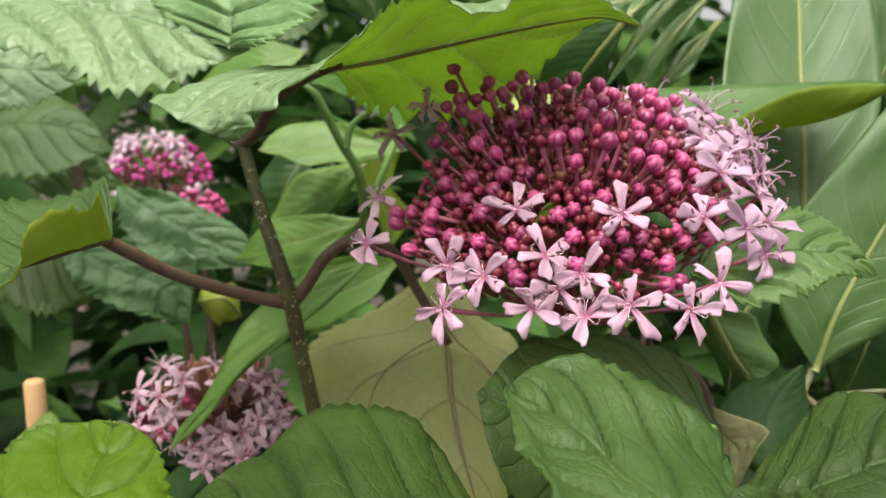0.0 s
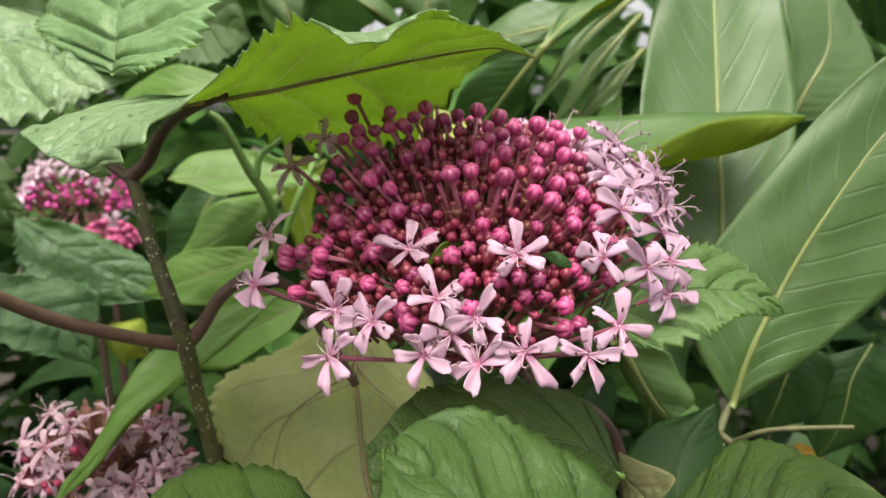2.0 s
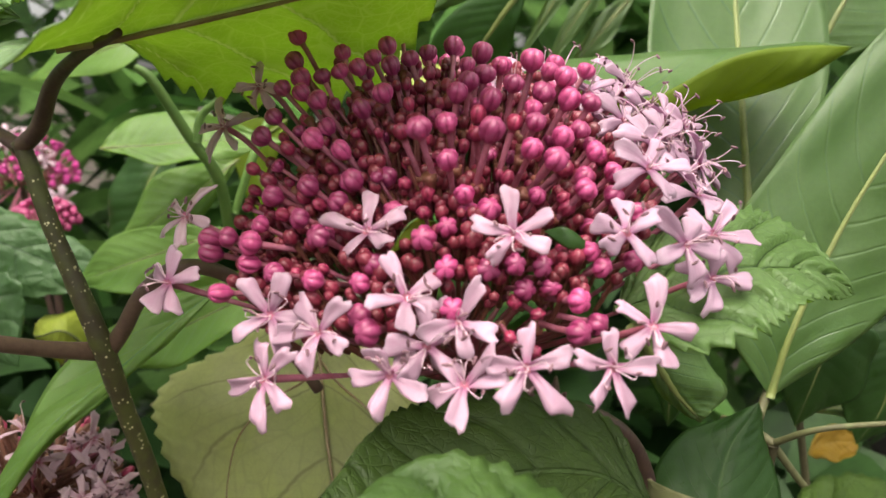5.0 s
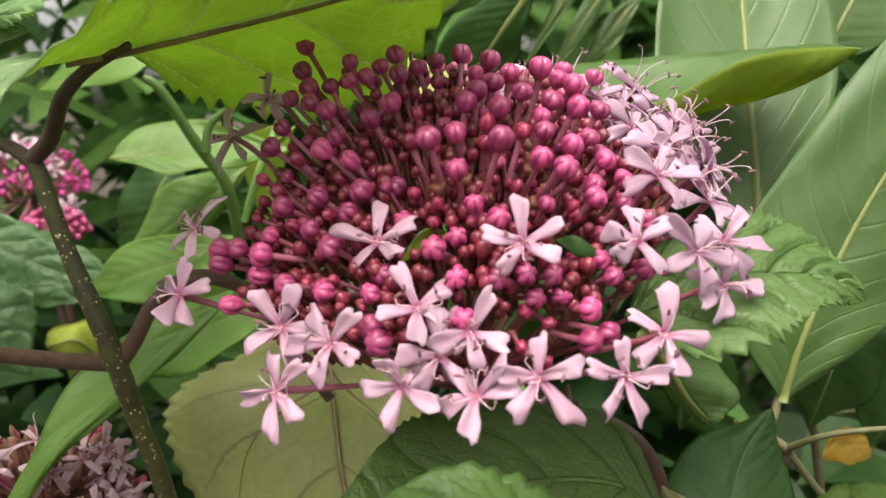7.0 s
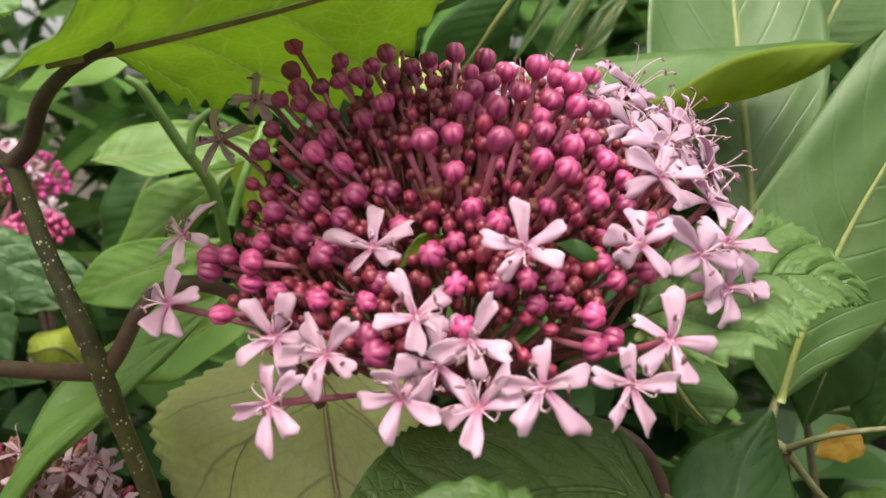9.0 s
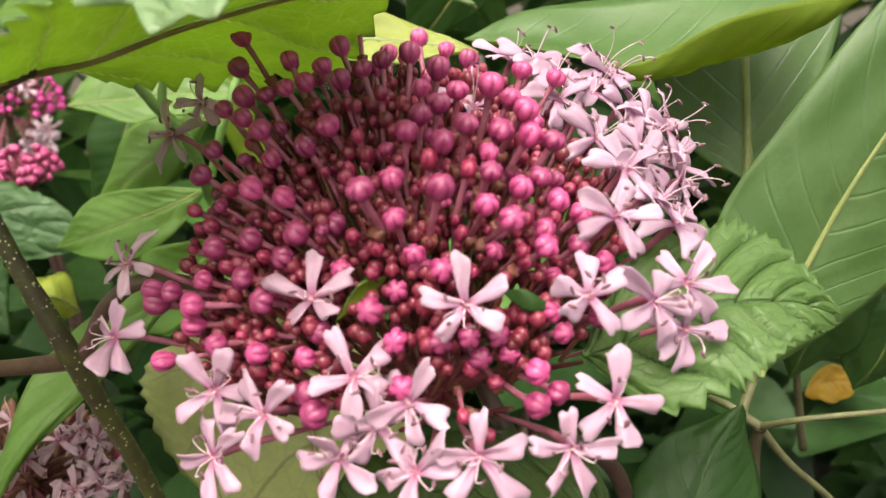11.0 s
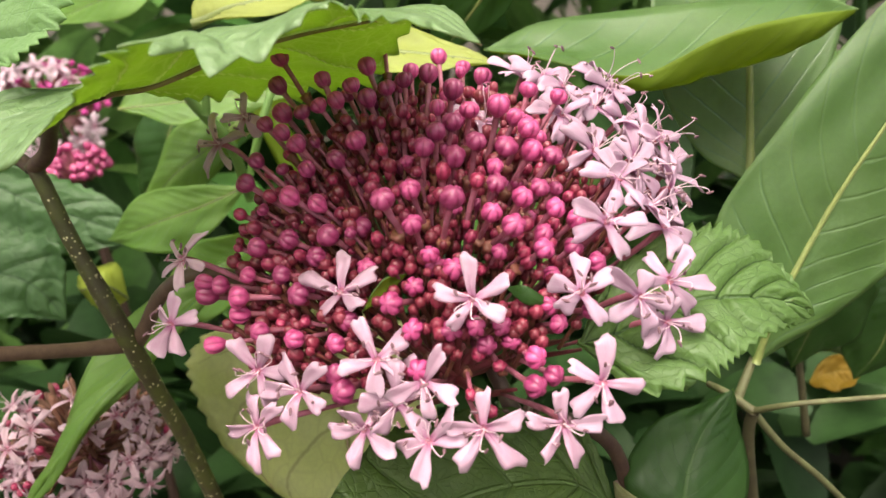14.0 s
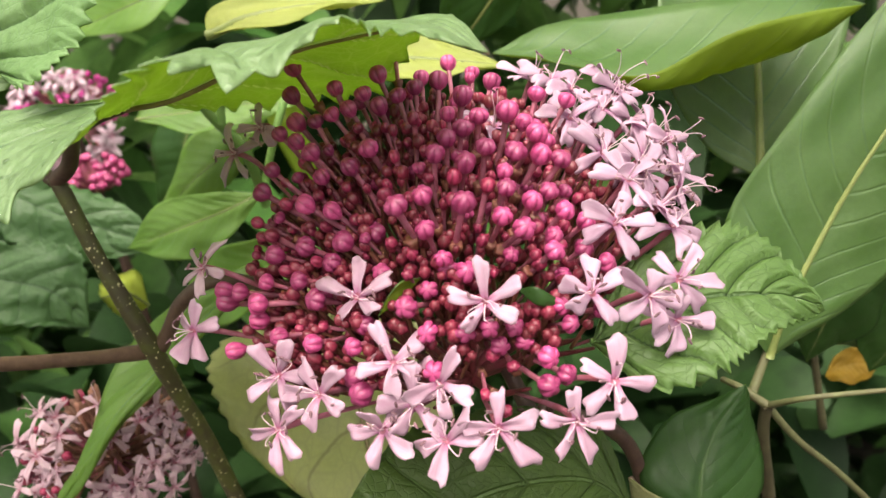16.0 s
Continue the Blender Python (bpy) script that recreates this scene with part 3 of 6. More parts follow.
def petal_mesh(seed, long=9.2, wide=4.1, curl=1.0):
    """A spoon-shaped petal: narrow at its root, blunt and uneven at its tip, folded and curled back."""
    rng = np.random.default_rng(seed)
    nu, nv = 17, 9
    verts, uvs = [], []
    back = rng.uniform(0.2, 1.2) * curl
    notch = rng.uniform(-0.06, 0.09)
    slant = rng.uniform(-0.13, 0.13)
    twist = rng.uniform(-0.7, 0.7)
    lean, sweep = rng.uniform(-0.1, 0.1), rng.uniform(-0.9, 0.9)
    tip = rng.uniform(0.2, 2.6)
    roll = rng.uniform(-0.45, 0.4)
    wide *= rng.uniform(0.88, 1.1)
    for side in (0, 1):
        for i in range(nu):
            u = i / (nu - 1)
            w = (1.75 + (wide - 1.75) * (math.sin(min(1, u / 0.84) * math.pi / 2) ** 2.0)) / 2
            if u > 0.82:
                w *= max(0.0, 1 - ((u - 0.82) / 0.188) ** 5.0) ** 0.5
            for j in range(nv):
                v = 2 * j / (nv - 1) - 1
                end = max(0.0, u - 0.75) / 0.25
                x = long * u * (1 - notch * (1 - abs(v)) * end + slant * v * end) + 0.5
                y = w * v * (1 + 0.07 * math.sin(9 * u + seed + 2 * v)) + lean * x + sweep * u * u
                z = 0.9 * math.sin(u * 2.0) - back * u**2 * 1.5 + roll * v * v * w + twist * v * w * u - 10 * tip * max(0.0, u - 0.78) ** 2
                z += 0.22 * math.sin(6 * u + 2.5 * v + seed) * (0.3 + u) - 0.28 * math.exp(-((v / 0.22) ** 2)) * (1 - 0.6 * u)
                z -= 0.35 * max(0.0, abs(v) - 0.6) * (1 + math.sin(seed * 1.7 + 5 * u + v)) * u * 2
                x -= 3.0 * tip * max(0.0, u - 0.84) ** 2
                verts.append((x * MM, y * MM, (z - 0.28 * side) * MM))
                uvs.append((u, (v + 1) / 2))
    n, faces = nu * nv, []
    for i in range(nu - 1):
        for j in range(nv - 1):
            a = i * nv + j
            faces.append((a, a + nv, a + nv + 1, a + 1))
            faces.append((a + n, a + 1 + n, a + nv + 1 + n, a + nv + n))
    ring = [j for j in range(nv)] + [i * nv + nv - 1 for i in range(1, nu)] + [(nu - 1) * nv + j for j in range(nv - 2, -1, -1)] + [i * nv for i in range(nu - 2, 0, -1)]
    for a, b in zip(ring, ring[1:] + ring[:1]):
        faces.append((a, b, b + n, a + n))
    return mesh_of("petal", verts, faces, uvs)


PETALS = {}
for kind, mt in (("pink", PETAL), ("lilac", PETAL_LILAC), ("dull", PETAL_DULL), ("pale", PETAL_PALE)):
    PETALS[kind] = []
    for k in range(14):
        pm = petal_mesh(k + (30 if kind == "dull" else 0), wide=4.1 if kind != "dull" else 2.9, curl=1.0 if kind != "dull" else 2.2)
        pm.materials.append(mt)
        PETALS[kind].append(pm)
STAMENS = []
for k in range(13):
    # five short ones that lie over the petals, four long pale ones that curl, four that stand straight out
    rng = np.random.default_rng(50 + k)
    a, r, up = rng.uniform(0, 6.28), rng.uniform(3.0, 5.5), rng.uniform(1.6, 3.2)
    if k > 4:
        r, up = (rng.uniform(2.0, 5.5), rng.uniform(6, 11)) if k < 9 else (rng.uniform(0.5, 5.0), rng.uniform(8, 12.5))
    end = (r * math.cos(a) * MM, r * math.sin(a) * MM, up * MM)
    bow = rng.uniform(-1.8, 1.8, 2) * (MM if k < 9 else 0.3 * MM)
    sm = tube_mesh("stamen", [(0, 0, -1 * MM), (0.2 * end[0] + 0.5 * bow[0], 0.2 * end[1] + 0.5 * bow[1], 0.55 * end[2]), (0.65 * end[0] + bow[0], 0.65 * end[1] + bow[1], 0.95 * end[2]), end], [0.15 * MM, 0.13 * MM, 0.10 * MM], 6, 14)
    sm.materials.append(FILAMENT)
    STAMENS.append((sm, end))
AM = ball_rows("anther", [(0.1 * MM, -1.1 * MM), (0.36 * MM, -0.6 * MM), (0.40 * MM, 0.1 * MM), (0.28 * MM, 0.8 * MM), (0.08 * MM, 1.15 * MM)], 8)
AM.materials.append(ANTHER)


def facing(pos, face):
    """A pose at pos whose z points along face and whose y points up."""
    z = Vector(face).normalized()
    y = (Vector((0, 0, 1)) - z * z.z).normalized()
    x = y.cross(z)
    return Matrix(((x.x, y.x, z.x, pos[0]), (x.y, y.y, z.y, pos[1]), (x.z, y.z, z.z, pos[2]), (0, 0, 0, 1)))


def flower(head, pos, face, hub, petals, kind="pink", seed=0):
    """An open flower on its long tube, which comes up from the hub. Each petal: its angle clockwise from the top, its length in mm, its rise in degrees."""
    rng = np.random.default_rng(seed * 7 + 3)
    pos, face, hub = Vector(pos), Vector(face).normalized(), Vector(hub)
    back = (hub - pos).normalized()
    m = facing(pos, face)
    inv = m.inverted()
    pts = [Vector((0, 0, 0.0002)), inv @ (pos - face * 0.004), inv @ (pos - face * 0.007 + back * 0.006), inv @ (pos + back * 0.030 - face * 0.004)]
    f = part("flower", tube_mesh("flower", pts, [1.15 * MM, 0.95 * MM, 0.85 * MM, 0.45 * MM], 9, 14), TUBE, head)
    f.matrix_basis = m
    for turn, long, rise in petals:
        p = new("petal", PETALS[kind][int(rng.integers(0, 14))])
        p.parent = f
        s, w = long / 9.6, rng.uniform(0.92, 1.1)
        p.matrix_basis = pose(0, 0, 0, 0, 0, 90 - turn) @ pose(0, 0, 0, rng.uniform(-20, 20), -rise - 6, 0) @ Matrix.Diagonal((s, w, s, 1))
    for k in range(5):
        sm, end = STAMENS[int(rng.integers(0, 5)) if k < 3 else int(rng.integers(0, 9)) if kind != "lilac" else int(rng.integers(8, 13))]
        turn = rng.uniform(0, 360)
        st = new("stamen", sm)
        st.parent = f
        st.matrix_basis = pose(0, 0, 0, 0, 0, turn)
        an = new("anther", AM)
        an.parent = f
        an.matrix_basis = pose(0, 0, 0, 0, 0, turn) @ pose(*end, rng.uniform(30, 90), 0, rng.uniform(0, 360))
    return f


def five(rng, size):
    """Five petals of about one length, evenly spread but for a little chance."""
    first = rng.uniform(0, 72)
    return [(first + 72 * k + rng.uniform(-9, 9), size * rng.uniform(9.0, 10.8), rng.uniform(-12, 14)) for k in range(5)]


# ---- ground and the dark hedge behind ----
gm = bmesh.new()
bmesh.ops.create_grid(gm, x_segments=90, y_segments=90, size=1.0)
for q in gm.verts:
    far = max(abs(q.co.x), abs(q.co.y))
    q.co.x, q.co.y = q.co.x * (2 + 400 * far**6), q.co.y * (2 + 400 * far**6)
    q.co.z = 0.03 * noise.noise((q.co.x * 3, q.co.y * 3, 0.0)) + 0.02 * noise.noise((q.co.x * 11, q.co.y * 11, 2.0))
ground = part("ground", gm, SOIL, None, "dark bare garden soil under the shrubs", "structure")
tagged(ground, category="soil")


def foliage(name, label, material, count, box, size, seed, aspect=0.32, droop=0.5):
    # many simple folded blades, each one its own island
    rng = np.random.default_rng(seed)
    verts, faces = [], []
    mx, my, mz = [(k[0] + k[1]) / 2 for k in box]
    for i in range(count):
        c = np.array([rng.uniform(*box[0]), rng.uniform(*box[1]), rng.uniform(*box[2])])
        c[2] = box[2][0] + (c[2] - box[2][0]) * (0.86 + 0.14 * math.sin(2.3 * c[0] + seed) * math.cos(3.1 * c[1]) + 0.1 * noise.noise((c[0] * 4, c[1] * 4, seed)))
        c[0] += 0.2 * noise.noise((c[1] * 3, c[2] * 3, seed))
        out = ((c[0] - mx) / (box[0][1] - mx)) ** 2 + ((c[1] - my) / (box[1][1] - my)) ** 2
        if out > 1.0 + 0.5 * noise.noise((c[0] * 2, c[1] * 2, seed)):
            continue
        c[2] = box[2][0] + (c[2] - box[2][0]) * math.sqrt(max(0.3, 1.1 - 0.5 * out))
        yaw, pitch = rng.uniform(0, 6.28), rng.uniform(-1.1, 0.5)
        along = np.array([math.cos(yaw) * math.cos(pitch), math.sin(yaw) * math.cos(pitch), math.sin(pitch)])
        side = np.cross(along, (rng.uniform(-0.5, 0.5), rng.uniform(-0.5, 0.5), 1.0))
        side /= np.linalg.norm(side)
        up = np.cross(side, along)
        ln = size * rng.uniform(0.6, 1.3)
        wd = ln * aspect * rng.uniform(0.7, 1.2)
        k = len(verts)
        for j in range(7):
            u = j / 6
            mid = c + along * ln * (u - 0.5) - np.array([0, 0, 1]) * droop * ln * (u - 0.4) ** 2
            w = wd * math.sin(math.pi * min(1.0, 0.04 + u * 0.96)) ** 0.8 * 0.5
            verts += [mid - side * w + up * w * 0.3, mid, mid + side * w + up * w * 0.3]
        for j in range(6):
            a = k + 3 * j
            faces += [(a, a + 1, a + 4, a + 3), (a + 1, a + 2, a + 5, a + 4)]
    ob = part(name, mesh_of(name, verts, faces), material, None, label, "stuff")
    return tagged(ob, category="foliage")


foliage("far_foliage", "dense mid-green broad leaves of shrubs far behind", FAR_GREEN, 7600, ((-2.3, 2.3), (0.72, 2.8), (0.08, 2.4)), 0.2, 3)
foliage("dark_foliage", "dark shaded leaves filling the gaps of the hedge", FAR_SHADED, 1700, ((-1.5, 1.5), (0.55, 1.45), (0.1, 1.1)), 0.13, 4, 0.5)
foliage("low_foliage", "dark low leaves under the blooms", FAR_SHADED, 900, ((-0.9, 0.9), (0.38, 0.85), (0.05, 0.86)), 0.11, 5, 0.5)


# ---- broad-leaved shrub behind the bloom: long smooth leaves with pale midribs ----
broad = thing("broad_leaved_shrub", (0.17, 0.37, 0.0), "tall shrub with long glossy green leaves and pale midribs", "shrub")

leaf(broad, [
    ((0.1837, 0.4000, 0.9883), (0.1836, 0.4000, 0.9882), (0.1835, 0.4000, 0.9881)),
    ((0.1611, 0.4100, 1.0046), (0.1862, 0.4100, 1.0088), (0.2104, 0.4100, 1.0098)),
    ((0.1444, 0.4200, 1.0472), (0.1910, 0.4300, 1.0490), (0.2328, 0.4300, 1.0571)),
    ((0.1581, 0.4500, 1.1065), (0.1978, 0.4600, 1.1092), (0.2377, 0.4600, 1.1108)),
    ((0.1769, 0.4800, 1.1546), (0.2049, 0.4900, 1.1645), (0.2340, 0.4900, 1.1657)),
    ((0.2109, 0.5200, 1.2279), (0.2108, 0.5200, 1.2278), (0.2107, 0.5200, 1.2277))],
    (GLOSS_TOP, GLOSS_UNDER), 'upright leaf with a pale yellow midrib', seed=1, veins=11.0, slope=2.6, quilt=0.0009, rib=0.0023, rib_mat=YELLOW_RIB, rib_side=-1, wave=0.003)
leaf(broad, [
    ((0.1671, 0.3430, 0.9340), (0.1670, 0.3430, 0.9340), (0.1669, 0.3430, 0.9339)),
    ((0.1508, 0.3483, 0.9622), (0.1741, 0.3433, 0.9591), (0.1926, 0.3433, 0.9488)),
    ((0.1524, 0.3523, 0.9912), (0.1877, 0.3473, 0.9841), (0.2142, 0.3473, 0.9643)),
    ((0.1733, 0.3553, 1.0217), (0.2027, 0.3503, 1.0098), (0.2404, 0.3503, 0.9865)),
    ((0.2002, 0.3593, 1.0542), (0.2265, 0.3543, 1.0430), (0.2627, 0.3543, 1.0169)),
    ((0.2387, 0.3600, 1.0899), (0.2545, 0.3600, 1.0742), (0.2799, 0.3600, 1.0504)),
    ((0.2788, 0.3630, 1.1106), (0.2787, 0.3630, 1.1105), (0.2786, 0.3630, 1.1104))],
    (GLOSS_TOP, GLOSS_UNDER), 'broad hanging leaf with a bright midrib', seed=2, veins=11.0, slope=2.6, quilt=0.0009, rib=0.0017, rib_mat=YELLOW_RIB, rib_side=-1, wave=0.003)
leaf(broad, [
    ((0.0740, 0.4200, 1.0506), (0.0739, 0.4200, 1.0505), (0.0738, 0.4200, 1.0504)),
    ((0.0973, 0.4300, 1.0585), (0.1053, 0.4050, 1.0482), (0.1037, 0.3850, 1.0483)),
    ((0.1343, 0.4250, 1.0609), (0.1307, 0.3850, 1.0384), (0.1278, 0.3720, 1.0435)),
    ((0.1765, 0.4200, 1.0635), (0.1626, 0.3780, 1.0422), (0.1564, 0.3620, 1.0577)),
    ((0.2033, 0.4100, 1.0635), (0.1895, 0.3760, 1.0491), (0.1838, 0.3660, 1.0610)),
    ((0.2091, 0.3750, 1.0606), (0.2090, 0.3750, 1.0605), (0.2089, 0.3750, 1.0604))],
    (GLOSS_TOP, GLOSS_UNDER), 'folded leaf showing its yellow-green underside', seed=3, veins=11.0, slope=2.6, quilt=0.0009, rib=0, rib_mat=YELLOW_RIB, rib_side=-1, wave=0.003)
leaf(broad, [
    ((0.2628, 0.5000, 1.0585), (0.2627, 0.5000, 1.0584), (0.2626, 0.5000, 1.0583)),
    ((0.2621, 0.5000, 1.0983), (0.2734, 0.5000, 1.0789), (0.2952, 0.5000, 1.0652)),
    ((0.2611, 0.5100, 1.1353), (0.2916, 0.5100, 1.1112), (0.3238, 0.5100, 1.0906)),
    ((0.2924, 0.5300, 1.1654), (0.2923, 0.5300, 1.1653), (0.2922, 0.5300, 1.1652))],
    (GLOSS_TOP, GLOSS_UNDER), 'leaf behind with a pale midrib', seed=4, veins=11.0, slope=2.6, quilt=0.0009, rib=0.0023, rib_mat=YELLOW_RIB, rib_side=-1, wave=0.003)
leaf(broad, [
    ((0.1003, 0.4500, 1.0984), (0.1002, 0.4500, 1.0983), (0.1001, 0.4500, 1.0982)),
    ((0.0942, 0.4550, 1.0781), (0.0887, 0.4550, 1.0839), (0.0772, 0.4600, 1.0928)),
    ((0.0869, 0.4650, 1.0597), (0.0761, 0.4650, 1.0661), (0.0555, 0.4700, 1.0723)),
    ((0.0515, 0.4800, 1.0355), (0.0514, 0.4800, 1.0354), (0.0513, 0.4800, 1.0353))],
    (GLOSS_DARK, GLOSS_UNDER), 'dark leaf with a pale midrib', seed=5, veins=11.0, slope=2.6, quilt=0.0009, rib=0.0023, rib_mat=YELLOW_RIB, rib_side=-1, wave=0.003)
leaf(broad, [
    ((0.0987, 0.4500, 1.0971), (0.0986, 0.4500, 1.0970), (0.0985, 0.4500, 1.0969)),
    ((0.1094, 0.4600, 1.1155), (0.1173, 0.4500, 1.1139), (0.1228, 0.4400, 1.1160)),
    ((0.1343, 0.4700, 1.1328), (0.1440, 0.4550, 1.1276), (0.1475, 0.4450, 1.1277)),
    ((0.1832, 0.4700, 1.1596), (0.1831, 0.4700, 1.1595), (0.1830, 0.4700, 1.1594))],
    (GLOSS_TOP, GLOSS_UNDER), 'narrow leaf pointing up', seed=6, veins=11.0, slope=2.6, quilt=0.0009, rib=0.0023, rib_mat=YELLOW_RIB, rib_side=-1, wave=0.003)
leaf(broad, [
    ((0.1463, 0.5000, 1.1294), (0.1462, 0.5000, 1.1293), (0.1461, 0.5000, 1.1292)),
    ((0.1167, 0.5000, 1.1104), (0.1145, 0.5000, 1.1156), (0.1229, 0.5100, 1.1316)),
    ((0.0843, 0.5100, 1.0974), (0.0800, 0.5100, 1.1064), (0.0842, 0.5200, 1.1224)),
    ((0.0383, 0.5400, 1.0808), (0.0382, 0.5400, 1.0807), (0.0381, 0.5400, 1.0806))],
    (GLOSS_TOP, GLOSS_UNDER), 'pale leaf lying over dark ones', seed=7, veins=11.0, slope=2.6, quilt=0.0009, rib=0.0023, rib_mat=YELLOW_RIB, rib_side=-1, wave=0.003)
leaf(broad, [
    ((0.1930, 0.5800, 1.1347), (0.1929, 0.5800, 1.1346), (0.1928, 0.5800, 1.1345)),
    ((0.1596, 0.5700, 1.0897), (0.1556, 0.5700, 1.0953), (0.1517, 0.5700, 1.1009)),
    ((0.1293, 0.5700, 1.0572), (0.1292, 0.5700, 1.0571), (0.1291, 0.5700, 1.0570))],
    (GLOSS_TOP, GLOSS_UNDER), '', seed=20, veins=11.0, slope=2.6, quilt=0.0009, rib=0.0023, rib_mat=YELLOW_RIB, rib_side=-1, wave=0.003)
leaf(broad, [
    ((0.2012, 0.6000, 1.1122), (0.2011, 0.6000, 1.1121), (0.2010, 0.6000, 1.1120)),
    ((0.1763, 0.5800, 1.0776), (0.1717, 0.5800, 1.0842), (0.1672, 0.5800, 1.0906)),
    ((0.1444, 0.5800, 1.0537), (0.1443, 0.5800, 1.0536), (0.1442, 0.5800, 1.0535))],
    (GLOSS_TOP, GLOSS_UNDER), '', seed=21, veins=11.0, slope=2.6, quilt=0.0009, rib=0.0023, rib_mat=YELLOW_RIB, rib_side=-1, wave=0.003)
leaf(broad, [
    ((0.1996, 0.6200, 1.1532), (0.1995, 0.6200, 1.1531), (0.1994, 0.6200, 1.1530)),
    ((0.1566, 0.6000, 1.1094), (0.1531, 0.6000, 1.1144), (0.1496, 0.6000, 1.1194)),
    ((0.1175, 0.6000, 1.0613), (0.1174, 0.6000, 1.0612), (0.1173, 0.6000, 1.0611))],
    (GLOSS_TOP, GLOSS_UNDER), '', seed=22, veins=11.0, slope=2.6, quilt=0.0009, rib=0.0023, rib_mat=YELLOW_RIB, rib_side=-1, wave=0.003)
leaf(broad, [
    ((-0.0685, 0.6200, 1.1728), (-0.0686, 0.6200, 1.1727), (-0.0687, 0.6200, 1.1726)),
    ((-0.0436, 0.6200, 1.1565), (-0.0602, 0.6100, 1.1477), (-0.0792, 0.6200, 1.1507)),
    ((-0.0452, 0.6200, 1.1347), (-0.0539, 0.6100, 1.1287), (-0.0673, 0.6200, 1.1251)),
    ((-0.0486, 0.6200, 1.1039), (-0.0487, 0.6200, 1.1038), (-0.0488, 0.6200, 1.1037))],
    (GLOSS_TOP, GLOSS_UNDER), '', seed=8, veins=11.0, slope=2.6, quilt=0.0009, rib=0.0023, rib_mat=YELLOW_RIB, rib_side=-1, wave=0.003)
leaf(broad, [
    ((-0.0380, 0.7000, 1.1898), (-0.0381, 0.7000, 1.1897), (-0.0382, 0.7000, 1.1896)),
    ((0.0028, 0.7000, 1.1671), (-0.0093, 0.6900, 1.1602), (-0.0274, 0.7000, 1.1708)),
    ((0.0211, 0.7000, 1.1508), (0.0111, 0.6900, 1.1466), (0.0036, 0.7000, 1.1476)),
    ((0.0298, 0.7000, 1.1291), (0.0297, 0.7000, 1.1290), (0.0296, 0.7000, 1.1289))],
    (GLOSS_TOP, GLOSS_UNDER), '', seed=9, veins=11.0, slope=2.6, quilt=0.0009, rib=0.0023, rib_mat=YELLOW_RIB, rib_side=-1, wave=0.003)
leaf(broad, [
    ((0.0401, 0.6600, 1.1804), (0.0400, 0.6600, 1.1803), (0.0399, 0.6600, 1.1802)),
    ((0.0645, 0.6600, 1.1630), (0.0453, 0.6500, 1.1560), (0.0267, 0.6600, 1.1615)),
    ((0.0610, 0.6600, 1.1398), (0.0462, 0.6500, 1.1379), (0.0326, 0.6600, 1.1387)),
    ((0.0528, 0.6600, 1.1163), (0.0527, 0.6600, 1.1162), (0.0526, 0.6600, 1.1161))],
    (GLOSS_TOP, GLOSS_UNDER), '', seed=10, veins=11.0, slope=2.6, quilt=0.0009, rib=0.0023, rib_mat=YELLOW_RIB, rib_side=-1, wave=0.003)
leaf(broad, [
    ((-0.0459, 0.4200, 1.0705), (-0.0460, 0.4200, 1.0704), (-0.0461, 0.4200, 1.0703)),
    ((-0.0442, 0.4300, 1.0811), (-0.0283, 0.4200, 1.0760), (-0.0175, 0.4100, 1.0726)),
    ((-0.0097, 0.4300, 1.0842), (0.0006, 0.4200, 1.0787), (0.0062, 0.4100, 1.0767)),
    ((0.0313, 0.4200, 1.0771), (0.0312, 0.4200, 1.0770), (0.0311, 0.4200, 1.0769))],
    (YELLOW_LEAF, YELLOW_LEAF), 'pale yellow ageing leaf', seed=11, veins=11.0, slope=2.6, quilt=0.0009, rib=0.0023, rib_mat=YELLOW_RIB, rib_side=-1, wave=0.003)
leaf(broad, [
    ((0.0194, 0.4000, 1.0630), (0.0193, 0.4000, 1.0629), (0.0192, 0.4000, 1.0628)),
    ((0.0304, 0.4100, 1.0650), (0.0323, 0.4000, 1.0563), (0.0298, 0.3900, 1.0501)),
    ((0.0534, 0.4100, 1.0596), (0.0549, 0.4000, 1.0530), (0.0521, 0.3900, 1.0484)),
    ((0.0777, 0.4000, 1.0477), (0.0776, 0.4000, 1.0476), (0.0775, 0.4000, 1.0475))],
    (YELLOW_LEAF, YELLOW_LEAF), 'bright yellow leaf behind the buds', seed=12, veins=11.0, slope=2.6, quilt=0.0009, rib=0.0023, rib_mat=YELLOW_RIB, rib_side=-1, wave=0.003)
leaf(broad, [
    ((0.1077, 0.3220, 0.9702), (0.1076, 0.3220, 0.9701), (0.1075, 0.3220, 0.9700)),
    ((0.1326, 0.3330, 0.9619), (0.1159, 0.3260, 0.9589), (0.1137, 0.3320, 0.9586)),
    ((0.1445, 0.3360, 0.9467), (0.1255, 0.3280, 0.9441), (0.1239, 0.3350, 0.9414)),
    ((0.1448, 0.3360, 0.9371), (0.1333, 0.3310, 0.9349), (0.1323, 0.3360, 0.9337)),
    ((0.1370, 0.3330, 0.9306), (0.1369, 0.3330, 0.9305), (0.1368, 0.3330, 0.9304))],
    (GLOSS_TOP, GLOSS_UNDER), 'small pale glossy leaf', seed=13, veins=11.0, slope=2.6, quilt=0.0009, rib=0.0023, rib_mat=YELLOW_RIB, rib_side=-1, wave=0.003)
